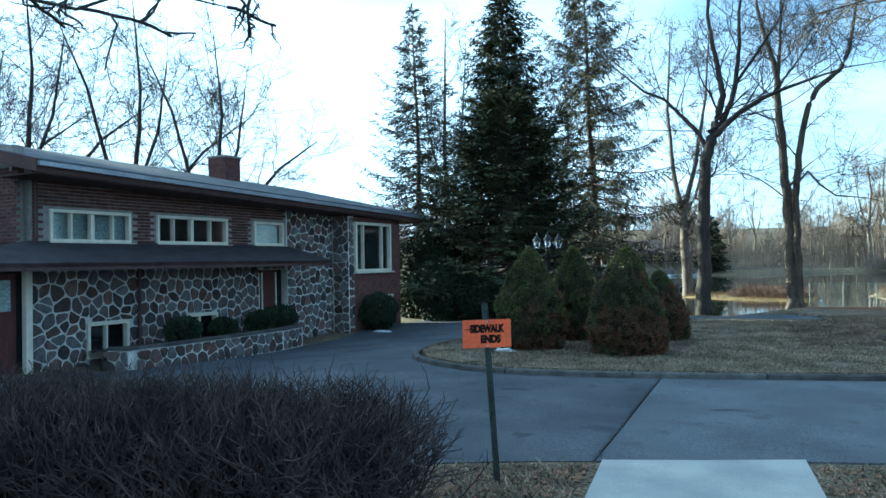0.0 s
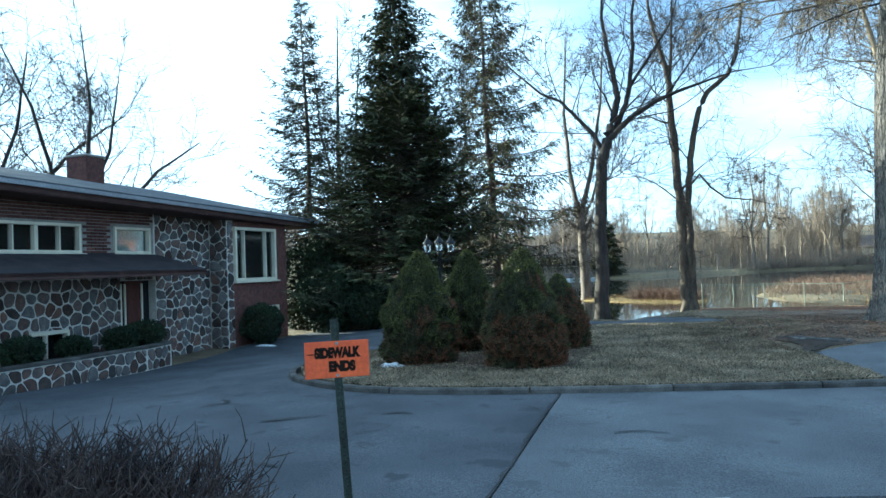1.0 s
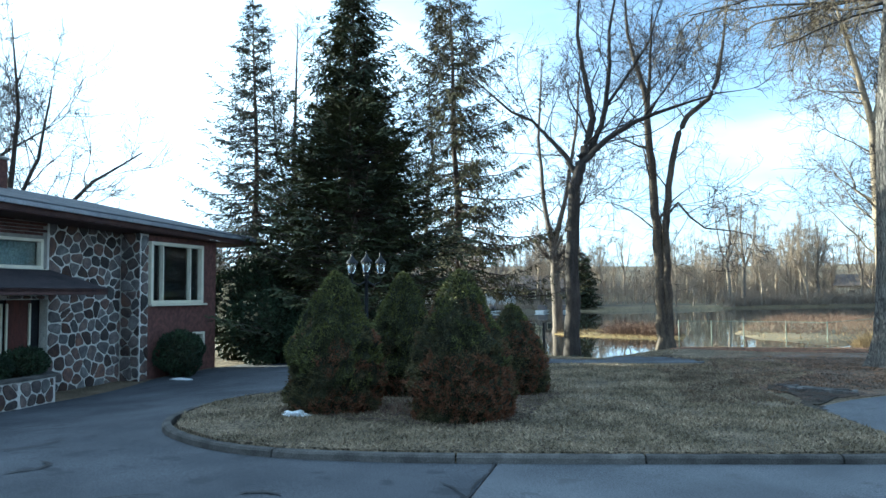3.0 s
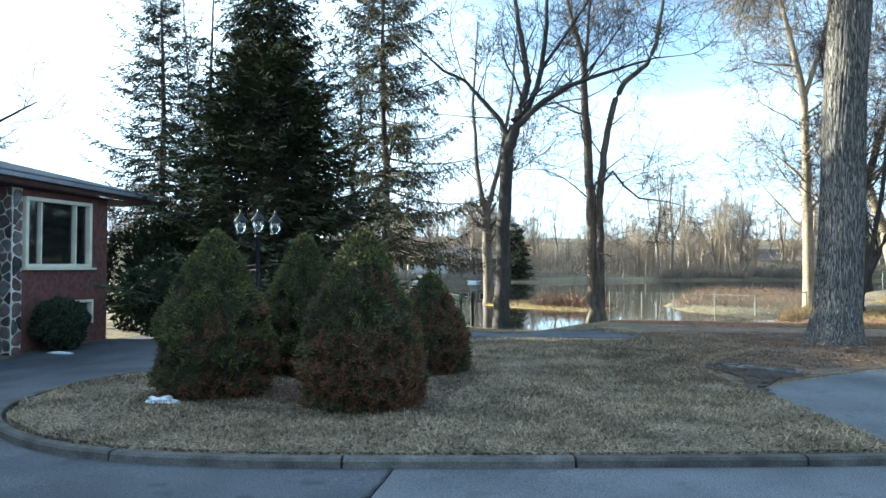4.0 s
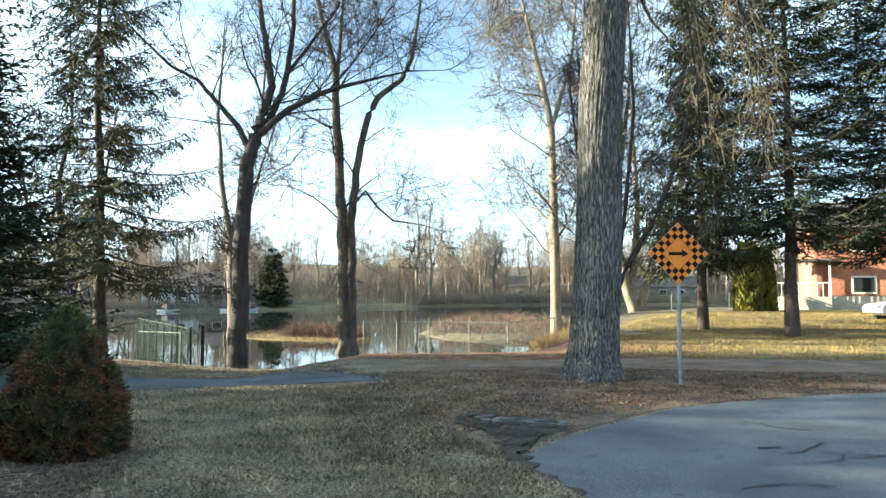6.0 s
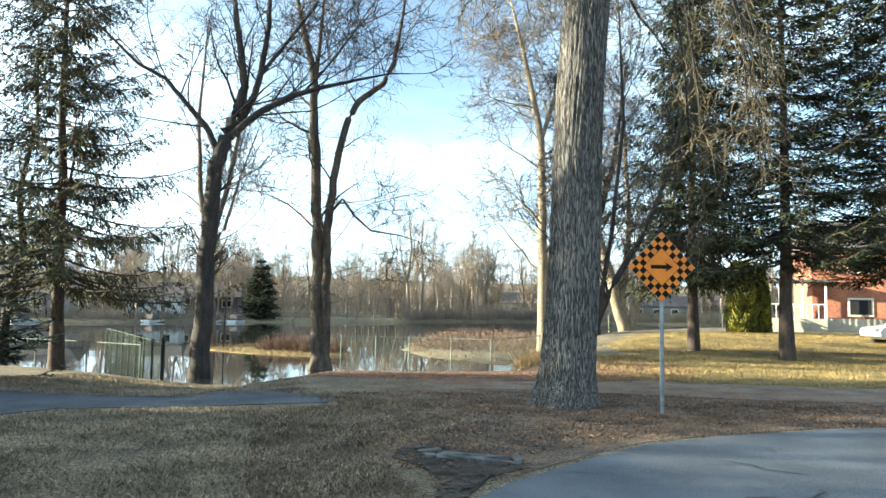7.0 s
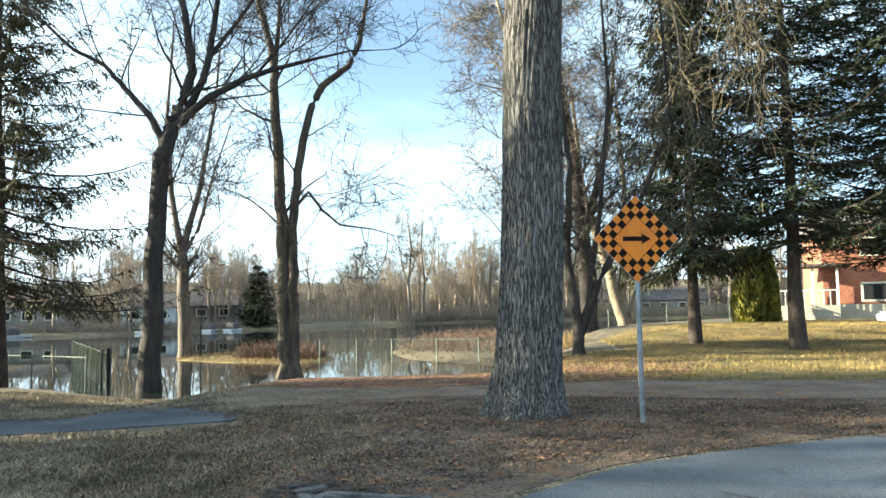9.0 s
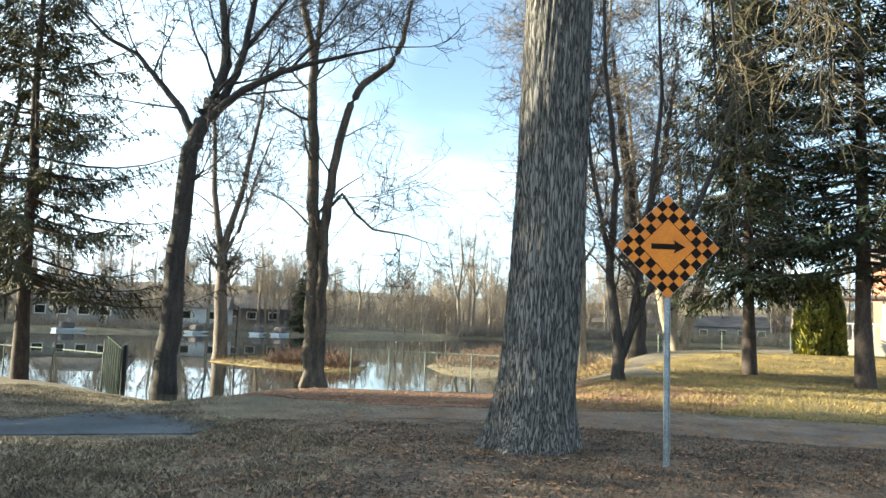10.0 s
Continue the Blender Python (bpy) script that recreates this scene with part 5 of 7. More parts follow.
def window(y0, y1, z0, z1, x, splits, backing, sill=True, label="cream framed window", frame_w=0.07):
    """A framed window in the front wall: frame rails, mullions, panes, and a blind or a near-black sheet painted as
    room shade.
    """
    w = hbox("window", x - 0.10, x - 0.05, y0 - 0.002, y0 + 0.01, z0, z0 + 0.01, M_WHITE, None, label)

    def sub(name, *a, bevel=0.0, material=M_WHITE):
        return part(name, box_bm(*a, bevel), material, w)

    f = frame_w
    sub("window_frame", x - 0.12, x + 0.035, y0, y1, z1 - f, z1, bevel=0.006)
    sub("window_frame", x - 0.12, x + 0.035, y0, y1, z0, z0 + f, bevel=0.006)
    sub("window_frame", x - 0.12, x + 0.034, y0, y0 + f, z0 + f, z1 - f, bevel=0.006)
    sub("window_frame", x - 0.12, x + 0.034, y1 - f, y1, z0 + f, z1 - f, bevel=0.006)
    if sill:
        sub("window_sill", x - 0.05, x + 0.10, y0 - 0.04, y1 + 0.10, z0 - 0.055, z0 - 0.002, bevel=0.008)
    edges = [y0 + f] + [y0 + (y1 - y0) * s for s in splits] + [y1 - f]
    for i, s in enumerate(splits):
        yy = y0 + (y1 - y0) * s
        thick = 0.045 if len(splits) == 3 and i == 1 else 0.018
        sub("mullion", x - 0.11, x + 0.02, yy - thick, yy + thick, z0 + f, z1 - f)
    for a, b in zip(edges, edges[1:]):
        sub("pane", x - 0.075, x - 0.070, a + 0.02, b - 0.02, z0 + f, z1 - f, material=M_GLASS)
    # with M_DARK this is no blind but a sheet painted as the dark room
    if backing:
        sub("blind", x - 0.20, x - 0.19, y0 + 0.02, y1 - 0.02, z0 + 0.02, z1 - 0.02, material=backing)
    return w


window(*WIN_UP[0], WX, (0.25, 0.5, 0.76), M_CURTAIN, label="cream strip window of four lights with pale curtains")
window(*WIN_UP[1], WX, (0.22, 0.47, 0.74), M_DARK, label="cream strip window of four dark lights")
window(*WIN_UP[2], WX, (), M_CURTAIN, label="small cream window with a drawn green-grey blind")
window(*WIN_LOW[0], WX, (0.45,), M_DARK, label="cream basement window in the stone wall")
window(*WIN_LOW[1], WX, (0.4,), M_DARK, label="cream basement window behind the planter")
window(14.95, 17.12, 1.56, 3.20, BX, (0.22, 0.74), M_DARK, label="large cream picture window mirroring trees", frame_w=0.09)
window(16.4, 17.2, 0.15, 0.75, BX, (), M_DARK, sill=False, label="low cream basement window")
# the entrance: recess painted near-black for its shade, with pale sidelights
hbox("front_door", WX - 0.30, WX - 0.25, 11.45, 12.1, -0.3, 1.70, M_DOOR, None, "dark recessed front door")
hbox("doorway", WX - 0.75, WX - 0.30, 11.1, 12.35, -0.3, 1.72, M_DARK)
for yy in (11.28, 11.42, 12.02):
    hbox("sidelight", WX - 0.24, WX - 0.20, yy, yy + 0.045, 0.2, 1.62, M_WHITE)

chimney = thing("chimney", "short square brick chimney on the roof", "chimney", (-13.2, 14.1, 4.6))
part("flue_block", box_bm(-0.40, 0.40, -0.36, 0.36, -0.3, 0.95, 0.01), M_BRICK_REST, chimney)
part("cap", box_bm(-0.44, 0.44, -0.40, 0.40, 0.95, 1.03, 0.02), M_MORTAR, chimney)

# stone planter with rounded shrubs
planter = thing("planter", "low curved fieldstone planter wall with a flat coping", "planter", (-7.6, 8.4, -0.3))
PL = [(-7.95, 5.35), (-7.55, 5.45), (-7.45, 6.4), (-7.45, 8.4), (-7.5, 10.2), (-7.7, 11.2), (-8.3, 11.6)]


def along_line(points, step):
    out = []
    for (x0, y0), (x1, y1) in zip(points, points[1:]):
        n = max(1, round(math.hypot(x1 - x0, y1 - y0) / step))
        out += [(x0 + (x1 - x0) * k / n, y0 + (y1 - y0) * k / n) for k in range(n)]
    return out + [points[-1]]


def wall_strip(name, points, width, z0, z1, material, parent, label=""):
    V, F = [], []
    dense = along_line(points, 0.4)
    for i, (x, y) in enumerate(dense):
        a, b = dense[max(0, i - 1)], dense[min(len(dense) - 1, i + 1)]
        d = Vector((b[0] - a[0], b[1] - a[1])).normalized()
        for s, z in ((-1, z0), (1, z0), (1, z1), (-1, z1)):
            V.append((x - d.y * s * width / 2, y + d.x * s * width / 2, z))
        if i:
            for k in range(4):
                k2 = (k + 1) % 4
                F.append((4 * i - 4 + k, 4 * i - 4 + k2, 4 * i + k2, 4 * i + k))
    F += [(0, 1, 2, 3), (len(V) - 1, len(V) - 2, len(V) - 3, len(V) - 4)]
    ob = make(name, V, F, material, parent, label)
    ob.matrix_parent_inverse = parent.matrix_world.inverted()
    return ob


bpy.context.view_layer.update()
wall_strip("planter_wall", PL, 0.22, -0.6, 0.10, M_STONE_MORTAR, planter)
wall_strip("coping", PL, 0.30, 0.103, 0.16, M_KERB, planter, "flat grey coping")
soil = make("soil", [(-7.6, 5.5, 0.02), (-7.55, 8.4, 0.02), (-7.7, 11.0, 0.02), (-8.95, 11.0, 0.02), (-8.95, 5.5, 0.02)], [(0, 1, 2, 3, 4)], M_SOIL, planter)
soil.matrix_parent_inverse = planter.matrix_world.inverted()


def round_shrub(at, rx, rz, seed, label, n=2600, material=None, name="shrub", size=0.07):
    rng = random.Random(seed)
    s = thing(name, label, "shrub", at)
    V, F = [], []
    core = bmesh.new()
    bmesh.ops.create_icosphere(core, subdivisions=2, radius=1, matrix=Matrix.Translation((0, 0, rz * 0.95)) @ Matrix.Diagonal((rx * 0.85, rx * 0.85, rz * 0.9, 1)))
    for v in core.verts:
        v.co *= 1 + 0.12 * noise.noise(v.co * 2.5)
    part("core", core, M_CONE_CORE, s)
    for _ in range(n):
        d = Vector((rng.gauss(0, 1), rng.gauss(0, 1), rng.gauss(0, 1))).normalized()
        k = 1 + 0.22 * noise.noise((d.x * 2 + seed, d.y * 2, d.z * 2))
        p = Vector((d.x * rx * k, d.y * rx * k, rz + d.z * rz * k))
        if p.z < 0.02:
            continue
        dd = (d + Vector((rng.gauss(0, 0.7), rng.gauss(0, 0.7), rng.gauss(0, 0.7)))).normalized()
        blade(V, F, p - d * 0.05, dd, size * rng.uniform(0.7, 1.5), size * 0.3, Vector((rng.gauss(0, 1), rng.gauss(0, 1), rng.gauss(0, 1))).normalized())
    make("foliage", V, F, material or M_SHRUB, s)
    return s


for (x, y, rx, rz, sd) in ((-8.0, 7.35, 0.42, 0.32, 1), (-8.1, 8.75, 0.36, 0.26, 2), (-8.1, 10.1, 0.42, 0.30, 3), (-8.2, 11.0, 0.5, 0.34, 4)):
    round_shrub((x, y, 0.02), rx, rz, sd, "dark rounded evergreen shrub in the stone planter")
round_shrub((-7.85, 15.5, gz(-7.85, 15.5)), 0.62, 0.62, 7, "dark green rounded bush against the brick wall", 4200)
round_shrub((-7.3, 18.8, gz(-7.3, 18.8)), 1.1, 1.1, 8, "tall shapeless dark evergreen bush at the house corner", 6500, size=0.11)
round_shrub((-8.6, 20.2, gz(-8.6, 20.2)), 1.5, 1.6, 9, "large shapeless dark evergreen bush behind the house corner", 9000, size=0.13)
round_shrub((-5.8, 19.3, gz(-5.8, 19.3)), 1.1, 0.8, 10, "low dark evergreen bush under the fir", 5000, size=0.10)

# ---- signs, lamp, small things ----


def text_mesh(name, body, size, material, parent, at, align="CENTER", depth=0.002):
    cu = bpy.data.curves.new(name, "FONT")
    cu.body, cu.size, cu.align_x, cu.align_y, cu.extrude = body, size, align, "CENTER", depth
    cu.offset = 0.006
    tmp = new("lettering_tmp", cu)
    bpy.context.view_layer.update()
    me = bpy.data.meshes.new_from_object(tmp.evaluated_get(bpy.context.evaluated_depsgraph_get()))
    bpy.data.objects.remove(tmp)
    me.materials.clear()
    me.materials.append(material)
    ob = new(name, me)
    ob.parent = parent
    ob.matrix_basis = at
    return ob


# orange warning board on a thin green post
SS = Vector((3.07, 0.54))
ss = thing("sidewalk_sign", "faded orange warning board on a thin leaning green channel post", "sign")
ss.matrix_world = pose(SS.x, SS.y, gz(SS.x, SS.y), 0, -3.0, 33.0)
part("post", box_bm(-0.016, 0.016, 0.008, 0.024, -0.3, 1.55, 0.003), M_POST_G, ss, "dark green steel channel post with punched holes")
for sx in (-1, 1):
    part("flange", box_bm(min(sx * 0.016, sx * 0.027), max(sx * 0.016, sx * 0.027), 0.0, 0.010, -0.3, 1.55, 0.002), M_POST_G, ss)
# punched holes: near-black discs paint their shade, nothing is cut through
for k in range(30):
    hole = bmesh.new()
    bmesh.ops.create_circle(hole, cap_ends=True, segments=8, radius=0.005, matrix=pose(0, 0.0075, 0.05 + k * 0.051, 90, 0, 0))
    part("hole", hole, M_DARK, ss)
ss_board = part("board", box_bm(-0.208, 0.208, -0.010, -0.003, 1.172, 1.410, 0.003), M_ORANGE, ss, "scuffed orange board with worn black stencil capitals")
text_mesh("lettering", "SIDEWALK", 0.074, M_BLACK, ss_board, pose(0.0, -0.0105, 1.332, 90, 0, 0) @ Matrix.Diagonal((0.80, 1.15, 1, 1)))
text_mesh("lettering", "ENDS", 0.074, M_BLACK, ss_board, pose(0.03, -0.0105, 1.243, 90, 0, 0) @ Matrix.Diagonal((0.92, 1.15, 1, 1)))
part("scuff", box_bm(-0.19, -0.125, -0.0112, -0.0104, 1.326, 1.333), M_BLACK, ss_board, "black scratch across the board")
for zz in (1.395, 1.187):
    b = bmesh.new()
    bmesh.ops.create_cone(b, cap_ends=True, segments=10, radius1=0.012, radius2=0.009, depth=0.008, matrix=pose(0, -0.013, zz, 90, 0, 0))
    part("bolt", b, M_STEEL, ss_board, "pale bolt head")

ss_board.matrix_basis = Matrix.Translation((0, 0, 1.29)) @ Matrix.Rotation(radians(2.6), 4, "Y") @ Matrix.Translation((0, 0, -1.29))

# amber chequered diamond with an arrow
CH = Vector((10.64, 17.30))
ch = thing("turn_sign", "amber diamond road sign with black chequered border and a black arrow", "sign", (CH.x, CH.y, gz(CH.x, CH.y)), 3.0)
part("post", box_bm(-0.026, 0.026, 0.004, 0.036, -0.3, 1.95, 0.006), M_STEEL, ch, "galvanised steel channel post")
part("post", box_bm(-0.034, -0.026, -0.004, 0.012, -0.3, 1.95), M_STEEL, ch)
part("post", box_bm(0.026, 0.034, -0.004, 0.012, -0.3, 1.95), M_STEEL, ch)
HALF = 0.575
CZ = 2.375


def diamond(name, half, y0, y1, material, parent, label=""):
    V = [(0, y0, CZ - half), (half, y0, CZ), (0, y0, CZ + half), (-half, y0, CZ), (0, y1, CZ - half), (half, y1, CZ), (0, y1, CZ + half), (-half, y1, CZ)]
    return make(name, V, [(3, 2, 1, 0), (4, 5, 6, 7), (0, 1, 5, 4), (1, 2, 6, 5), (2, 3, 7, 6), (3, 0, 4, 7)], material, parent, label)


plate = diamond("plate", HALF, -0.008, -0.004, M_SIGNBACK, ch, "aluminium sign plate")
face = diamond("face", HALF - 0.004, -0.0105, -0.0082, M_YELLOW, ch, "amber reflective sign face")
CELLS = 9
cell = 2 * (HALF - 0.006) / math.sqrt(2) / CELLS
diamond("border", (HALF - 0.006) * 5 / CELLS + 0.004, -0.0118, -0.0106, M_BLACK, face, "thin dark inner outline")
diamond("panel", (HALF - 0.006) * 5 / CELLS - 0.008, -0.0132, -0.0119, M_YELLOW, face, "plain amber centre")
ax, az = Vector((1, 0, 1)).normalized(), Vector((-1, 0, 1)).normalized()
base = Vector((0, 0, CZ - (HALF - 0.006)))
for i in range(CELLS):
    for j in range(CELLS):
        ring = min(i, j, CELLS - 1 - i, CELLS - 1 - j)
        if ring < 2 and (i + j) % 2 == 1:
            p = base + ax * cell * i + az * cell * j
            q = [p, p + ax * cell, p + ax * cell + az * cell, p + az * cell]
            make("square", [(v.x, -0.0118, v.z) for v in q] + [(v.x, -0.0106, v.z) for v in q], [(0, 1, 2, 3), (7, 6, 5, 4), (0, 4, 5, 1), (1, 5, 6, 2), (2, 6, 7, 3), (3, 7, 4, 0)], M_BLACK, face)
arrow = [(-0.185, -0.031), (0.078, -0.031), (0.06, -0.076), (0.195, 0.0), (0.06, 0.076), (0.078, 0.031), (-0.185, 0.031)]
make("arrow", [(x, -0.0146, CZ + z) for x, z in arrow] + [(x, -0.0133, CZ + z) for x, z in arrow], [tuple(range(7)), tuple(range(13, 6, -1))] + [(k, k + 7, (k + 1) % 7 + 7, (k + 1) % 7) for k in range(7)], M_BLACK, face, "black right-pointing arrow")

# lamp post with three lanterns
LP = Vector((0.02, 10.2))
lamp = thing("lamp_post", "black post with three glass coach lanterns", "lamp post", (LP.x, LP.y, gz(LP.x, LP.y) + lawn_lift(LP.x, LP.y) - 0.02), 30.0)
lathe("post", [(0.0, -0.1), (0.10, -0.1), (0.10, 0.05), (0.06, 0.15), (0.038, 0.3), (0.034, 1.2), (0.042, 1.24), (0.030, 1.3), (0.028, 2.03), (0.05, 2.06), (0.02, 2.1), (0.0, 2.1)], M_IRON, lamp)
for dx in (-0.235, 0.0, 0.235):
    z0 = 2.06 if dx else 2.08
    if dx:
        V, F = [], []
        tube(V, F, [Vector((0, 0, 1.98)), Vector((dx * 0.5, 0, 1.90)), Vector((dx, 0, 1.95)), Vector((dx, 0, z0))], [0.014] * 4, 7)
        make("arm", V, F, M_IRON, lamp, shade=True)
    lantern = lathe("lantern", [(0.0, z0), (0.03, z0), (0.055, z0 + 0.02), (0.062, z0 + 0.035), (0.05, z0 + 0.04), (0.0, z0 + 0.04)], M_IRON, lamp, "black lantern with a pointed roof", at=(dx, 0, 0))
    lathe("globe", [(0.052, z0 + 0.04), (0.075, z0 + 0.10), (0.085, z0 + 0.19), (0.082, z0 + 0.20)], M_GLASS, lantern, "clear glass globe", at=(dx, 0, 0), sides=6)
    lathe("lantern_cap", [(0.098, z0 + 0.20), (0.085, z0 + 0.23), (0.035, z0 + 0.29), (0.025, z0 + 0.31), (0.012, z0 + 0.34), (0.014, z0 + 0.36), (0.0, z0 + 0.40)], M_IRON, lantern, at=(dx, 0, 0))
    lathe("bulb", [(0.0, z0 + 0.05), (0.02, z0 + 0.06), (0.03, z0 + 0.12), (0.0, z0 + 0.17)], M_FARWALL, lantern, "white bulb", at=(dx, 0, 0), sides=8)
    for k in range(6):
        a = 2 * math.pi * k / 6
        cylinder("lantern_bar", (dx + 0.055 * math.cos(a), 0.055 * math.sin(a), z0 + 0.04), (dx + 0.088 * math.cos(a), 0.088 * math.sin(a), z0 + 0.20), 0.005, 0.005, M_IRON, lantern, sides=5)


def lump(name, label, category, at, sx, sy, sz, material, seed, rough=0.35):
    b = bmesh.new()
    bmesh.ops.create_icosphere(b, subdivisions=3, radius=1)
    for v in b.verts:
        v.co *= 1 + rough * noise.noise(v.co * 1.7 + Vector((seed * 3.1, 0, 0)))
        v.co = Vector((v.co.x * sx, v.co.y * sy, max(-0.3, v.co.z) * sz))
    ob = part(name, b, material, None, label, True, category)
    ob.location = at
    return ob


lump("snow_patch", "last little heap of dirty melting snow on the lawn", "snow", (-0.32, 8.5, gz(-0.32, 8.5) + 0.13), 0.20, 0.12, 0.045, M_SNOW, 4, 0.9)
lump("snow_patch", "small melting scrap of snow by the driveway", "snow", (-7.3, 14.9, gz(-7.3, 14.9) + 0.03), 0.35, 0.1, 0.04, M_SNOW, 5)

# storm drain in the muddy corner of the road
drape("mud", [(6.35, 14.55), (6.75, 14.75), (7.35, 14.45), (7.75, 14.0), (7.72, 13.6), (7.3, 13.25), (7.12, 12.75), (6.9, 12.3), (6.72, 12.5), (6.78, 13.1), (6.62, 13.7), (6.3, 14.15)], lambda x, y: 0.022 + 0.02 * noise.noise((x * 4, y * 4, 1)), M_SOIL, 0.12, label="dark wet mud and leaf mould round the drain", category="mud", kind="structure")
drain = thing("storm_drain", "broken concrete storm drain among mud and wet leaves", "drain", (7.2, 14.0, gz(7.2, 14.0)), -14)


def broken_slab(x, y, sx, sy, rz, seed, tilt=2.0, z=0.02):
    rng = random.Random(seed)
    n = 7
    ring = [(sx * math.cos(2 * math.pi * (k + rng.uniform(-0.3, 0.3)) / n) * rng.uniform(0.8, 1.2), sy * math.sin(2 * math.pi * (k + rng.uniform(-0.3, 0.3)) / n) * rng.uniform(0.8, 1.2)) for k in range(n)]
    V = [(a, b, -0.05) for a, b in ring] + [(a, b, 0.035 + rng.uniform(0, 0.008)) for a, b in ring] + [(a * 0.94, b * 0.94, 0.048) for a, b in ring]
    F = [tuple(range(2 * n, 3 * n))]
    for j in (0, 1):
        F += [(j * n + k, j * n + (k + 1) % n, (j + 1) * n + (k + 1) % n, (j + 1) * n + k) for k in range(n)]
    ob = make("slab", V, F, M_SLAB, drain, "cracked concrete piece")
    ob.matrix_basis = pose(x, y, z, rng.uniform(-tilt, tilt), rng.uniform(-tilt, tilt), rz)


M_SLAB = mat("broken_concrete", (0.15, 0.142, 0.135), (0.065, 0.062, 0.06), 5, 60, 0.92, 0.5, rand=0.25)
for k, (x, y, sx, sy, rz) in enumerate(((0.10, 0.10, 0.46, 0.05, 2), (0.14, -0.10, 0.44, 0.05, -3), (0.52, 0.02, 0.06, 0.13, 5), (-0.32, 0.02, 0.10, 0.16, 10), (-0.56, 0.25, 0.16, 0.09, 30), (-0.72, 0.42, 0.11, 0.06, 50), (-0.5, 0.02, 0.09, 0.06, -20), (0.12, 0.0, 0.30, 0.035, 0))):
    broken_slab(x, y, sx, sy, rz, 60 + k, 4.0)

# ---- lakeside fences ----


def fence(name, label, points, height, bar, mesh_gap=0.16, posts_r=0.028, rail=M_FENCE_W):
    f = thing(name, label, "fence", (*points[0], WATER_Z))
    inv = Matrix.Translation((-points[0][0], -points[0][1], -WATER_Z))
    V, F = [], []
    for x, y in points:
        z = max(gz(x, y), WATER_Z - 0.4)
        cylinder("post", inv @ Vector((x, y, z - 0.1)), inv @ Vector((x, y, max(z, WATER_Z) + height + 0.06)), posts_r, posts_r, rail, f, sides=8)
    for (x0, y0), (x1, y1) in zip(points, points[1:]):
        za, zb = max(gz(x0, y0), WATER_Z), max(gz(x1, y1), WATER_Z)
        a, b = inv @ Vector((x0, y0, za)), inv @ Vector((x1, y1, zb))
        cylinder("top_rail", a + Vector((0, 0, height)), b + Vector((0, 0, height)), 0.022, 0.022, rail, f, sides=6)
        n = int((b - a).length / mesh_gap)
        up = Vector((0, 0, height))
        k = height / mesh_gap
        for i in range(-int(k), n + 1):
            for s in (1, -1):
                u0, u1 = i / n, i / n + s * height / (b - a).length
                v0, v1 = 0.0, 1.0
                if s < 0:
                    u0, u1 = (i + k) / n, (i + k) / n - height / (b - a).length
                lo, hi = min(u0, u1), max(u0, u1)
                if hi <= 0 or lo >= 1:
                    continue
                ta = (max(0, lo) - u0) / (u1 - u0)
                tb = (min(1, hi) - u0) / (u1 - u0)
                pa, pb = a.lerp(b, u0 + (u1 - u0) * ta) + up * ta, a.lerp(b, u0 + (u1 - u0) * tb) + up * tb
                tube(V, F, [pa, pb], [0.004, 0.004], 3, False)
    make("wire_mesh", V, F, rail, f, "diamond wire mesh")
    return f


fence("chain_link_fence", "grey chain-link fence along the flooded bank", [(-12.0, 37.2), (-9.6, 36.2), (-7.2, 35.2), (-4.8, 33.9), (-2.35, 32.2)], 1.05, 0)
fence("chain_link_fence", "old chain-link fence standing in the flood", [(3.9, 42.6), (5.6, 42.3), (7.2, 42.0), (9.2, 41.4), (11.0, 40.6), (13.5, 41.5)], 1.05, 0)
fence("chain_link_fence", "chain-link fence at the back of the lawn", [(15.5, 47.5), (20, 52), (25, 56), (31, 60), (38, 62)], 1.1, 0, 0.3)
out_dir = Vector((-math.sin(radians(26.5)), math.cos(radians(26.5))))
fence("lake_fence", "dark green wire fence running out into the flood", [(-1.45 + out_dir.x * k * 1.9, 31.7 + out_dir.y * k * 1.9) for k in range(9)], 1.15, 0, 0.10, 0.045, M_BOARD_D)
end_post = part("fence_post", box_bm(-0.06, 0.06, -0.06, 0.06, -0.4, 1.35, 0.012), M_IRON, None, "dark square end post at the water's edge", category="post")
end_post.location = (-1.40, 31.55, WATER_Z)
cyl = cylinder("mooring_post", (-3.2, 49.3, WATER_Z - 0.4), (-3.15, 49.3, 2.0), 0.04, 0.035, M_BARK)
tagged(cyl, "thin dark post standing in the flood", "post")

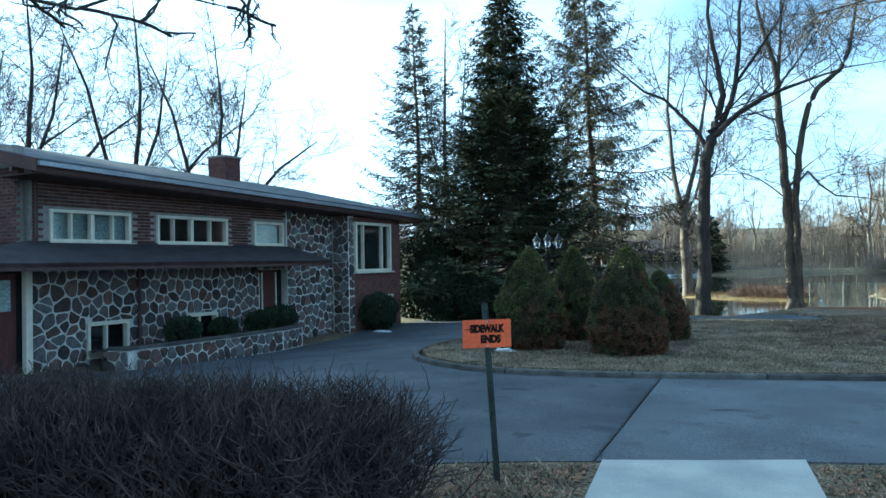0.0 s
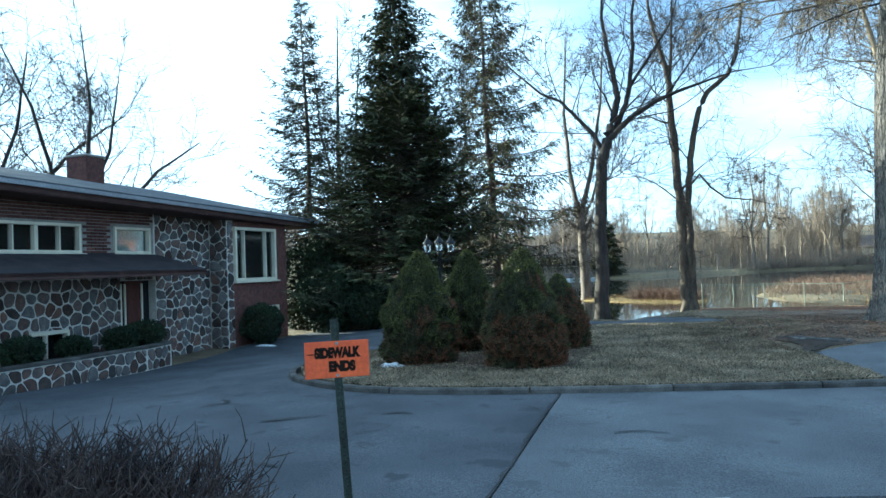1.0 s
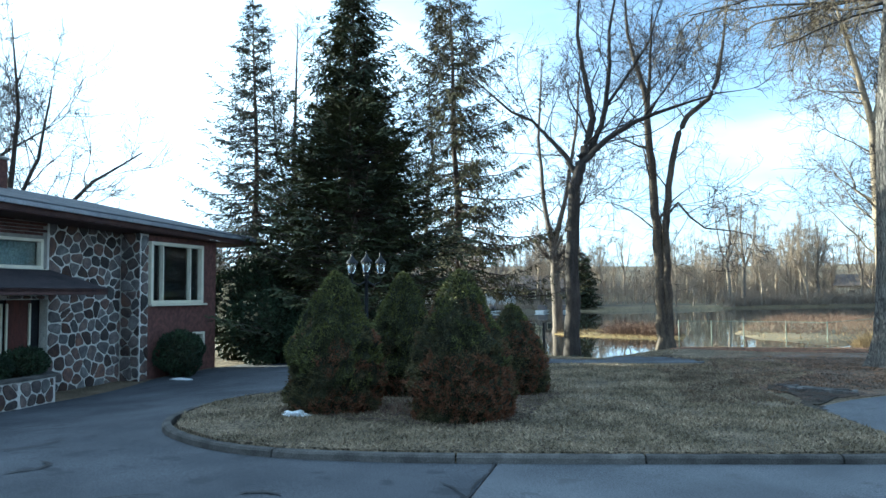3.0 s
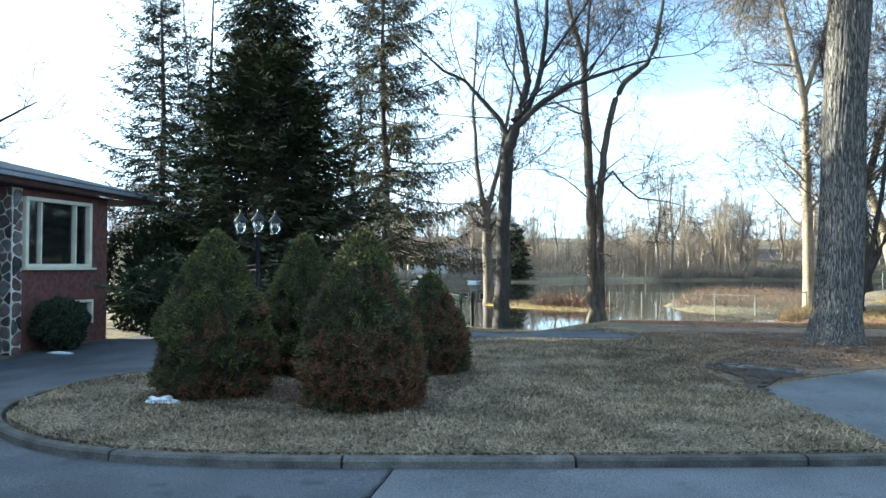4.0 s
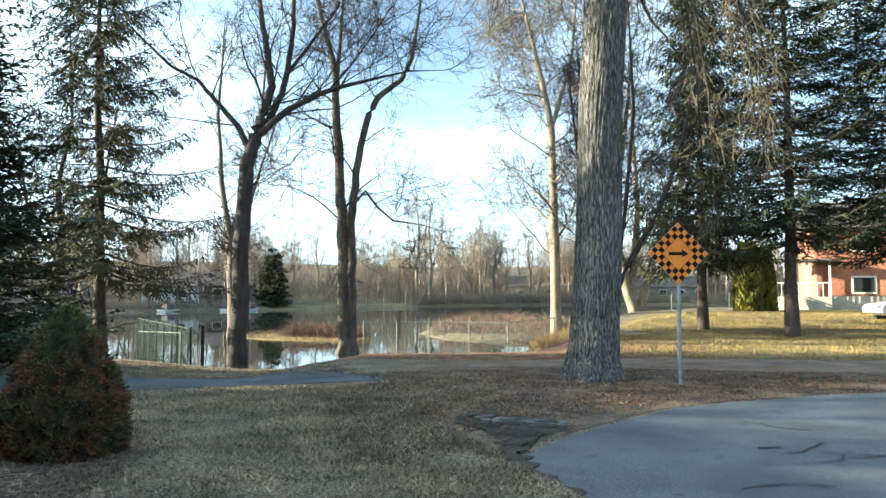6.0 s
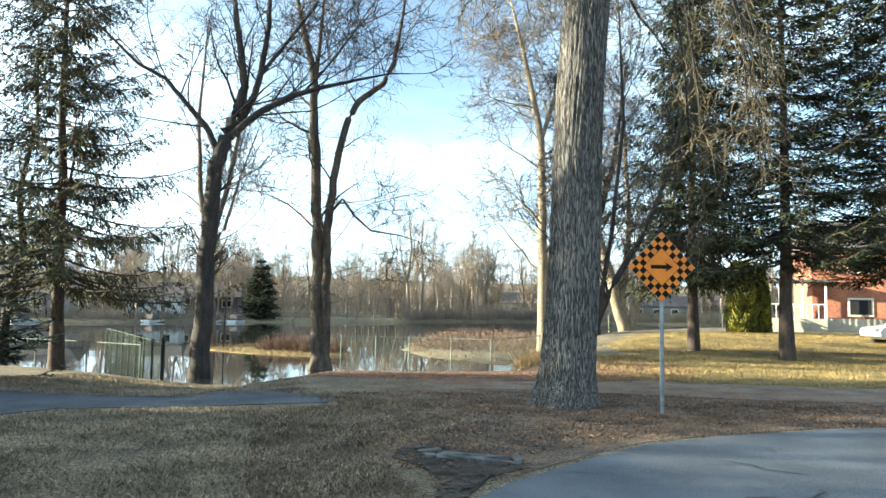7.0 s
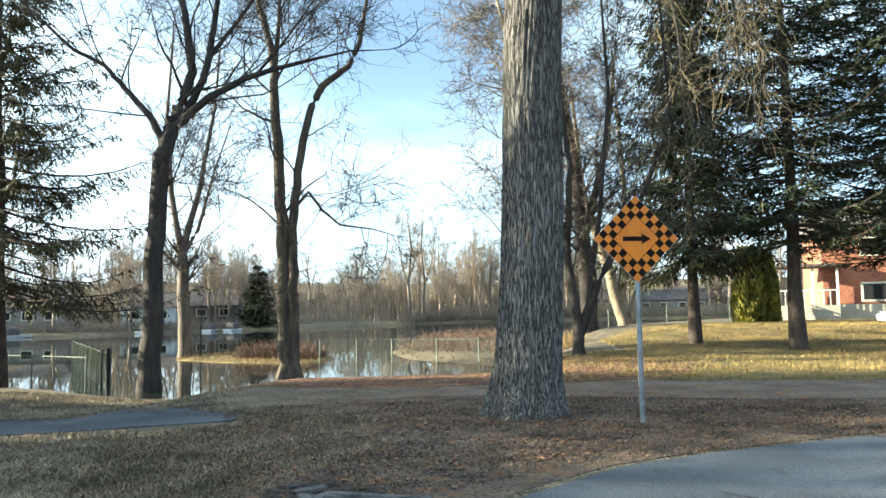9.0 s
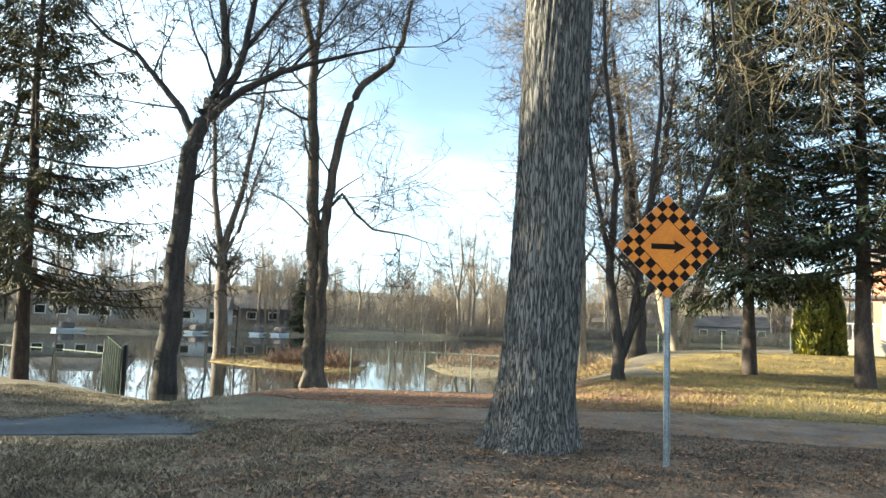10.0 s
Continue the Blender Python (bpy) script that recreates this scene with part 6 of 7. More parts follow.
# ---- reeds, brush, leaves, grass ----


def scatter_stems(name, label, region, n, height, material, seed, lean=0.3, r=0.012, category="reeds", z=None, tufts=1):
    """Upright dry stems scattered in an outline of (x, y)."""
    rng = random.Random(seed)
    x0, x1, y0, y1 = min(p[0] for p in region), max(p[0] for p in region), min(p[1] for p in region), max(p[1] for p in region)
    V, F = [], []
    while n > 0:
        x, y = rng.uniform(x0, x1), rng.uniform(y0, y1)
        if not inside(region, x, y):
            continue
        n -= 1
        g = max(gz(x, y), WATER_Z) if z is None else z
        h = height * rng.uniform(0.5, 1.1) * (0.6 + 0.6 * max(0, 0.5 + noise.noise((x * 0.35, y * 0.35, seed))))
        pts, rad = limb(Vector((x, y, g - 0.05)), Vector((rng.gauss(0, lean), rng.gauss(0, lean), 1)), h, r, r * 0.4, rng, 2, 0.2, 0.0)
        tube(V, F, pts, rad, 3, False)
        if tufts and rng.random() < 0.5:
            pts, rad = limb(pts[1], Vector((rng.gauss(0, 1), rng.gauss(0, 1), 0.5)), h * 0.5, r * 0.7, r * 0.3, rng, 2, 0.2, 0.0)
            tube(V, F, pts, rad, 3, False)
    return make(name, V, F, material, None, label, category=category, kind="stuff")


def low_isle(name, region, height, material, label, seed):
    V, F = [], []
    n = len(region)
    cx, cy = sum(p[0] for p in region) / n, sum(p[1] for p in region) / n
    for s, z in ((1.06, WATER_Z - 0.2), (1.0, WATER_Z + 0.02), (0.8, WATER_Z + height), (0.4, WATER_Z + height * 1.3)):
        for x, y in region:
            V.append((cx + (x - cx) * s, cy + (y - cy) * s, z + 0.05 * noise.noise((x, y, seed))))
    for j in range(3):
        for k in range(n):
            k2 = (k + 1) % n
            F.append((j * n + k, j * n + k2, (j + 1) * n + k2, (j + 1) * n + k))
    F.append(tuple(range(3 * n, 4 * n)))
    return make(name, V, F, material, None, label, True, category="bank", kind="structure")


ISLE = [(-4.0, 47.5), (-1.5, 45.0), (2.4, 42.6), (4.0, 43.0), (4.2, 46.5), (2.0, 50.0), (-2.2, 51.5), (-4.0, 50)]
SPIT = [(8.0, 44.5), (11.5, 39.5), (13.5, 43.5), (18, 58), (24, 75), (14, 80), (9.5, 70), (8.2, 58), (7.0, 50)]
low_isle("bank", ISLE, 0.06, M_GOLD_LAWN, "low grassy spit just above the flood", 1.0)
low_isle("bank", SPIT, 0.15, M_FARLAND, "flooded marshy bank of dry reeds", 2.0)
scatter_stems("reeds", "pale dry reeds on the low spit", [(-0.6, 46.5), (3.4, 44.6), (3.8, 46.5), (0, 50)], 2600, 1.15, M_BRUSH, 3, 0.9)
scatter_stems("reeds", "short golden grass tufts on the low spit", ISLE, 2600, 0.32, M_REED, 7, 0.5, 0.010)
scatter_stems("reeds", "golden dry reeds and grasses on the marsh", SPIT, 2600, 0.5, M_REED, 4, 0.7, 0.016)
scatter_stems("brush", "reddish brambles heaped along the marsh", [(7.6, 50), (9.5, 46), (13.4, 44.5), (19, 60), (16, 76), (11, 72)], 3800, 1.15, M_BRUSH, 5, 1.2, 0.015, "brush")
scatter_stems("reeds", "golden dry grass at the back of the lawn", [(11.5, 34.0), (15, 38), (16, 44), (13, 43.5), (11.6, 38)], 1600, 0.7, M_REED, 6, 0.5, 0.010)


def litter(name, label, region, n, size, material, seed, lift=0.015, fn=None, category="leaves"):
    rng = random.Random(seed)
    x0, x1, y0, y1 = min(p[0] for p in region), max(p[0] for p in region), min(p[1] for p in region), max(p[1] for p in region)
    V, F = [], []
    while n > 0:
        x, y = rng.uniform(x0, x1), rng.uniform(y0, y1)
        if not inside(region, x, y):
            continue
        n -= 1
        z = gz(x, y) + lift + (fn(x, y) if fn else 0)
        s, a = size * rng.uniform(0.5, 1.3), rng.uniform(0, 6.28)
        i = len(V)
        c, sn = math.cos(a), math.sin(a)
        for u, v, w in ((-1, 0, rng.uniform(0, 0.5)), (0, -0.55, 0), (1, 0, rng.uniform(0, 0.7)), (0, 0.55, 0.1)):
            V.append((x + s * (u * c - v * sn), y + s * (u * sn + v * c), z + s * w * 0.5))
        F.append((i, i + 1, i + 2, i + 3))
    return make(name, V, F, material, None, label, category=category, kind="stuff")


litter("fallen_leaves", "brown oak leaves scattered under the big tree", [(6, 13.2), (9.5, 15.3), (16, 16.4), (15, 19), (12, 22), (5.5, 22), (5.3, 18), (6, 14)], 5200, 0.034, M_LEAF, 1, 0.03)
litter("fallen_leaves", "drift of russet leaves along the waterline", [(2.6, 28.6), (2.8, 25.6), (5.5, 22.8), (12, 23), (14, 28), (11.0, 34.6), (7, 34.2), (4.4, 33.8)], 14000, 0.055, M_LEAF, 2)
litter("fallen_leaves", "brown leaves caught beside the sidewalk", [(5.45, 2.2), (5.7, 0.2), (9.5, 1.6), (9.0, 3.4)], 1900, 0.035, M_LEAF, 3)
litter("fallen_leaves", "brown leaves on the grass verge by the sign post", [(2.2, 0.85), (3.6, 1.4), (4.0, -0.6), (2.0, -0.9)], 1200, 0.035, M_LEAF, 4)
litter("fallen_leaves", "dark dead leaves dotted over the lawn island", LAWN, 2200, 0.032, M_LEAF_D, 5, 0.02, lawn_lift)
litter("fallen_leaves", "leaves strewn along the gravel lane", LANE[:6] + LANE[7:], 1500, 0.045, M_LEAF, 6, 0.02)
litter("fallen_leaves", "wet leaves in the muddy drain corner", [(6.3, 14.5), (6.75, 14.75), (7.6, 14.3), (7.9, 13.6), (7.2, 12.8), (6.7, 12.3), (6.6, 13.6)], 420, 0.04, M_LEAF_D, 7, 0.05)


def blades(name, label, region, n, height, seed, fn=None, material=None):
    rng = random.Random(seed)
    x0, x1, y0, y1 = min(p[0] for p in region), max(p[0] for p in region), min(p[1] for p in region), max(p[1] for p in region)
    V, F = [], []
    while n > 0:
        x, y = rng.uniform(x0, x1), rng.uniform(y0, y1)
        if not inside(region, x, y):
            continue
        n -= 1
        if noise.noise((x * 0.8, y * 0.8, 7)) < rng.uniform(-0.6, 0.3):
            continue
        z = gz(x, y) + (fn(x, y) if fn else 0)
        h, a, w = height * rng.uniform(0.4, 1.2), rng.uniform(0, 6.28), rng.uniform(0.005, 0.012)
        lx, ly = rng.gauss(0, h * 0.7), rng.gauss(0, h * 0.7)
        i = len(V)
        V += [(x - w * math.cos(a), y - w * math.sin(a), z), (x + w * math.cos(a), y + w * math.sin(a), z), (x + lx, y + ly, z + h)]
        F.append((i, i + 1, i + 2))
    return make(name, V, F, material or M_BLADE, None, label, category="grass", kind="stuff")


blades("grass", "short matted dry grass of the lawn island", LAWN, 110000, 0.045, 1, lawn_lift)
blades("grass", "short worn grass around the big tree", [(6.4, 13.6), (9.6, 15.2), (16, 16.6), (15, 18.8), (10, 20.4), (5.4, 20.0), (5.4, 18)], 42000, 0.045, 2, None, M_WORN)
blades("grass", "rough grass verge beside the sidewalk", [(-2, -0.9), (1.6, 0.55), (3.55, 1.4), (4.0, -0.6), (4.4, -3)], 22000, 0.07, 3)
blades("grass", "rough grass verge across from the lawn", [(5.45, 2.2), (5.75, 0.2), (6.2, -3.5), (11, -2), (11, 3.7)], 22000, 0.07, 4)
blades("grass", "dry straw grass of the side lawn, its gold partly painted sunlight", [(13.2, 22.6), (17, 21.8), (32, 21.0), (40, 40), (34, 46), (22, 46), (15.5, 37), (15.2, 31), (15.4, 27)], 120000, 0.09, 5, None, M_BLADE_GOLD)
blades("grass", "dry grass on the bank beyond the driveway", [(-4, 20.6), (4.2, 20.5), (4.6, 22.5), (3.0, 25.5), (2.4, 28.0), (-1.5, 30), (-4, 31)], 34000, 0.06, 6, None, M_BLADE)
scatter_stems("dry_plants", "dead brown perennial stalks between the conical shrubs", [(0.8, 8.75), (1.5, 8.7), (1.5, 9.6), (0.9, 9.8)], 90, 0.42, M_BRUSH, 8, 0.5, 0.006, "dead plants", gz(1.1, 9) + 0.1)
litter("fallen_leaves", "brown needle and leaf mulch under the conical shrubs", [(-0.7, 8.6), (0.6, 8.35), (2.2, 8.1), (2.9, 8.8), (2.8, 12.6), (1.6, 13), (-0.5, 11.8), (-0.8, 9.6)], 2400, 0.045, M_LEAF_D, 9, 0.02, lawn_lift)
blades("grass", "ragged grass creeping over the far driveway edge", [(-3.5, 19.6), (0.5, 19.9), (4.2, 19.8), (5.0, 19.0), (5.0, 18.5), (5.7, 18.2), (5.7, 19.4), (4.4, 20.6), (0.5, 20.8), (-3.6, 20.6)], 14000, 0.05, 9)
litter("fallen_leaves", "brown leaves along the far driveway edge", [(-3.5, 19.0), (0.5, 19.3), (4.0, 19.2), (5.6, 18.0), (5.9, 19.4), (4.4, 20.8), (0.5, 21.0), (-3.6, 20.8)], 900, 0.05, M_LEAF_D, 11, 0.03)
blades("grass", "thin worn grass where the lawn runs out under the oak", [(5.0, 11.5), (6.7, 11.8), (6.2, 14.0), (5.7, 17.8), (4.0, 17.6), (4.6, 14.5)], 11000, 0.045, 14, lawn_lift, M_WORN)
blades("grass", "stray tufts of lawn grass towards the oak", [(6.1, 14.2), (6.6, 15.0), (7.4, 16.5), (7.0, 19.4), (5.6, 19.4), (5.4, 18.0)], 9000, 0.05, 15)
# thinner gold blades soften the edge of the painted sunlit patch
blades("grass", "thin straw grass with painted sun gold among the leaves beside the lane", [(9.5, 23.2), (13.4, 22.6), (15.6, 27.0), (15.3, 33.0), (12.5, 33.0), (11.0, 27.0)], 16000, 0.07, 16, None, M_BLADE_GOLD)

# ---- across the water and beyond the lawn ----


def simple_house(name, label, at, rz, size, wall, roof_m, storeys=1, windows=3):
    w, d, h = size
    e = thing(name, label, "house", at, rz)
    part("wall", box_bm(-w / 2, w / 2, -d / 2, d / 2, -1.0, h), wall, e)
    V = [(-w / 2 - 0.5, -d / 2 - 0.5, h), (w / 2 + 0.5, -d / 2 - 0.5, h), (w / 2 + 0.5, d / 2 + 0.5, h), (-w / 2 - 0.5, d / 2 + 0.5, h), (-w / 2 - 0.2, 0, h + d * 0.25), (w / 2 + 0.2, 0, h + d * 0.25)]
    make("roof", V, [(0, 1, 5, 4), (2, 3, 4, 5), (1, 2, 5), (3, 0, 4), (3, 2, 1, 0)], roof_m, e)
    for s in range(storeys):
        for k in range(windows):
            x = -w / 2 + w * (k + 0.5) / windows
            z = h / storeys * s + h / storeys * 0.45
            win = part("window", box_bm(x - 0.75, x + 0.75, -d / 2 - 0.06, -d / 2 - 0.01, z - 0.1, z + 1.1), M_WHITE, e)
            part("pane", box_bm(x - 0.62, x + 0.62, -d / 2 - 0.09, -d / 2 - 0.062, z + 0.02, z + 0.98), M_DARK, win)
    return e


FAR_HOUSES = [(-58, 104, 9, (15, 9, 3.0), M_FARWALL, 1), (-41, 110, 4, (11, 8, 3.0), M_FARWALL, 1), (-27, 116, 8, (7, 7, 2.7), M_BOATWHITE, 1), (-20.5, 126, 4, (6.5, 7, 2.8), M_FARROOF, 1), (-75, 106, 14, (16, 9, 3.2), M_FARWALL, 1), (-95, 108, 10, (14, 9, 3.2), M_FARWALL, 1), (-118, 112, 10, (18, 9, 3.2), M_FARWALL, 1), (-24, 130, -4, (11, 8, 3.0), M_FARWALL, 1), (44, 176, -12, (24, 10, 3.4), M_CREAM, 1), (78, 172, -10, (22, 10, 3.4), M_FARWALL, 1), (92, 150, -20, (16, 9, 3.2), M_FARBRICK, 1), (64, 160, -20, (14, 9, 3.0), M_FARWALL, 1)]
for x, y, rz, size, wall, st in FAR_HOUSES:
    simple_house("lake_house", "low house among bare trees on the far lakeshore", (x, y, gz(x, y)), rz, size, wall, M_FARROOF, st, 2 if size[0] < 8 else 4)

for x, y, rz, ln in ((-24, 105.0, 70, 3.5), (-36, 96.2, 50, 3.5), (-50, 92.5, 65, 4), (-62, 91, 40, 4), (-14.5, 110.2, 72, 3.2), (-17.2, 109.0, 80, 3)):
    b = thing("pontoon_boat", "small white boat moored at the far bank", "boat", (x, y, WATER_Z), rz)
    hull = bmesh.new()
    bmesh.ops.create_cube(hull, size=1, matrix=Matrix.Translation((0, 0, 0.15)) @ Matrix.Diagonal((ln, 1.6, 0.34, 1)))
    for v in hull.verts:
        if v.co.x > 0:
            v.co.y *= 0.5
        if v.co.z < 0.1:
            v.co.y *= 0.7
    part("hull", hull, M_BOATWHITE, b)
    part("cabin", box_bm(-ln * 0.3, ln * 0.12, -0.6, 0.6, 0.32, 1.1, 0.15), M_FARROOF, b, "dark canvas cover")

# shared far trees, each a thing of its own
FAR_KINDS = []
for k in range(5):
    h = (11, 13, 9.5, 12, 14)[k]
    FAR_KINDS.append(bare_tree("far_tree", "bare winter tree in the woods across the lake", [
        [(0, 0, 0, 0.26), (0.2, 0, h * 0.35, 0.2), (-0.2, 0.2, h * 0.65, 0.13), (0.3, 0, h, 0.03)],
        [(0.2, 0, h * 0.3, 0.14), (1.3, 0.4, h * 0.55, 0.09), (1.9, 0.3, h * 0.85, 0.03)],
        [(0.1, 0, h * 0.4, 0.13), (-1.2, -0.3, h * 0.6, 0.08), (-1.7, -0.2, h * 0.9, 0.03)],
    ], M_FARTWIG, M_FARTWIG, 100 + k, (9, 6, 5, 1), 3.4, start=0.2, sides=5, twig_r=0.020))
rng_f = random.Random(9)
spots = []
for i in range(305):
    x = rng_f.uniform(-85, 90) if i % 4 else rng_f.uniform(-150, 135)
    back = rng_f.random() ** 1.3 * 60
    y = far_shore(x) + 2.5 + back
    if -15 < x < -1 and back < 22 and rng_f.random() < 0.8:
        continue
    spots.append((x, y))
for i, (x, y) in enumerate(spots):
    kind = FAR_KINDS[i % 5]
    s = rng_f.uniform(0.5, 1.1) * (1.3 if x > 8 else 1.0)
    m = pose(x, y, gz(x, y), 0, 0, rng_f.uniform(0, 360)) @ Matrix.Diagonal((s, s, s, 1))
    c = copy_thing(kind, m)
    c.scale = (s, s, s)
for k, kind in enumerate(FAR_KINDS):
    x, y = (-70, -25, 20, 45, 70)[k], 0
    y = far_shore(x) + 8
    kind.matrix_world = pose(x, y, gz(x, y))
scatter_stems("brush", "grey-brown brush along the far shore", [(-150, 91), (-70, 94.5), (-32, 100), (-14, 114), (-14, 120), (-32, 108), (-70, 101), (-150, 98)], 9000, 1.5, M_FARTWIG, 21, 0.6, 0.035, "brush")
scatter_stems("brush", "reddish-brown brush along the far shore", [(8, 132), (14, 141), (30, 151), (60, 153), (110, 130), (110, 142), (60, 165), (30, 163), (12, 150)], 13000, 3.2, M_FARTWIG, 22, 0.6, 0.035, "brush")
scatter_stems("woods", "grey haze of bare saplings on the slope across the lake", [(-85, 102), (-32, 108), (-16, 124), (-2, 140), (14, 150), (30, 158), (60, 160), (95, 146), (95, 200), (30, 215), (-20, 190), (-85, 160)], 9000, 6.0, M_FARTWIG, 23, 0.16, 0.035, "woods")
for x, y, h, r, sd in ((-12.6, 117, 9.0, 3.0, 41),):
    conifer("far_spruce", "dark conical spruce on the far shore", (x, y, gz(x, y)), h, r, 0.05, 20, 9, 12, M_SPRUCE, sd, 0.2, 0.2, 0.16, 0.4, length=1.3)

# bare trees behind the house
for x, y, h, sd in ((-31, 15.6, 16, 51), (-26.6, 15.8, 16, 53), (-23.6, 19.2, 15, 54), (-20.8, 21.6, 13.5, 56)):
    g = gz(x, y)
    bare_tree("bare_tree", "tall spreading bare winter tree behind the house roof", [
        [(x, y, g, 0.19), (x + 0.2, y, g + h * 0.25, 0.16), (x - 0.2, y, g + h * 0.45, 0.12), (x + 0.2, y, g + h * 0.7, 0.07), (x - 0.3, y, g + h, 0.02)],
        [(x + 0.2, y, g + h * 0.26, 0.12), (x + 0.9, y + 1.0, g + h * 0.38, 0.10), (x + 1.5, y + 2.6, g + h * 0.52, 0.07), (x + 2.2, y + 4.8, g + h * 0.64, 0.03)],
        [(x + 0.1, y, g + h * 0.30, 0.12), (x - 0.7, y - 1.2, g + h * 0.48, 0.09), (x - 1.0, y - 2.0, g + h * 0.70, 0.06), (x - 1.6, y - 3.2, g + h * 0.92, 0.02)],
        [(x, y, g + h * 0.40, 0.09), (x + 0.3, y + 0.9, g + h * 0.58, 0.07), (x + 0.2, y + 1.6, g + h * 0.82, 0.03)],
    ], None, None, sd, (12, 7, 5, 2), 4.2, start=0.3, twig_r=0.009, angle=50, ratio=0.52)

# neighbour's place beyond the spruces
nb = simple_house("neighbour_house", "orange brick house with a cream foundation beyond the spruces", (43.6, 54.2, 0.4), -22, (17, 9, 5.6), M_FARBRICK, M_FARROOF, 2, 3)
part("foundation", box_bm(-8.6, 8.6, -4.62, -4.3, -0.9, 1.0), M_CREAM, nb, "cream painted foundation")
steps = thing("porch", "white railed porch with steps and a teal screen", "porch", (31.9, 53.0, gz(31.9, 53.0)), -22)
for k in range(4):
    part("step", box_bm(-1.0, 1.0, -1.6 + k * 0.35, -1.25 + k * 0.35, -0.2, 0.18 + k * 0.18), M_CREAM, steps)
part("landing", box_bm(-1.6, 2.6, -0.2, 2.2, -0.2, 0.85), M_CREAM, steps)
part("screen", box_bm(-2.0, -1.5, -0.25, -0.18, 0.0, 2.3, 0.02), M_TEAL, steps, "teal painted screen")
for k in range(12):
    part("baluster", box_bm(-1.5 + k * 0.36 - 0.025, -1.5 + k * 0.36 + 0.025, -0.2, -0.14, 0.85, 1.75), M_BOATWHITE, steps)
for k in range(4):
    part("post", box_bm(-1.55 + k * 1.36 - 0.06, -1.55 + k * 1.36 + 0.06, -0.24, -0.12, 0.85, 3.2), M_BOATWHITE, steps, "white porch post")
part("rail", box_bm(-1.6, 2.6, -0.21, -0.13, 1.75, 1.82), M_BOATWHITE, steps)
part("roof", box_bm(-1.9, 2.9, -0.6, 2.3, 3.2, 3.38, 0.03), M_FARROOF, steps)
V, F = [], []
tube(V, F, [Vector((-1.15, -0.2, 1.7)), Vector((-1.15, -2.0, 0.75)), Vector((-1.15, -2.1, 0.0))], [0.05, 0.05, 0.05], 6)
make("handrail", V, F, M_BOATWHITE, steps)


def arborvitae(at, h, r, seed):
    rng = random.Random(seed)
    s = thing("arborvitae", "columnar yellow-green arborvitae with sunlight put into its colour", "shrub", at)
    V, F = [], []
    for _ in range(5200):
        t, a = rng.random(), rng.uniform(0, 6.28)
        rr = r * (1 - 0.55 * t ** 2.5) * (0.85 + 0.3 * noise.noise((math.cos(a) * 2, math.sin(a) * 2, t * 6)))
        p = Vector((rr * math.cos(a), rr * math.sin(a), t * h))
        blade(V, F, p * 0.97, Vector((math.cos(a) * 0.5, math.sin(a) * 0.5, 0.8)).normalized(), rng.uniform(0.15, 0.4), 0.07, Vector((rng.gauss(0, 1), rng.gauss(0, 1), 0.2)).normalized())
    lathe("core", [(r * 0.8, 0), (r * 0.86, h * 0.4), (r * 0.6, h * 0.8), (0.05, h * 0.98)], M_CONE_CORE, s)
    make("foliage", V, F, M_ARBOR, s)


arborvitae((27.2, 49.0, 0.35), 4.4, 0.85, 3)
arborvitae((28.4, 49.4, 0.35), 4.0, 0.75, 4)


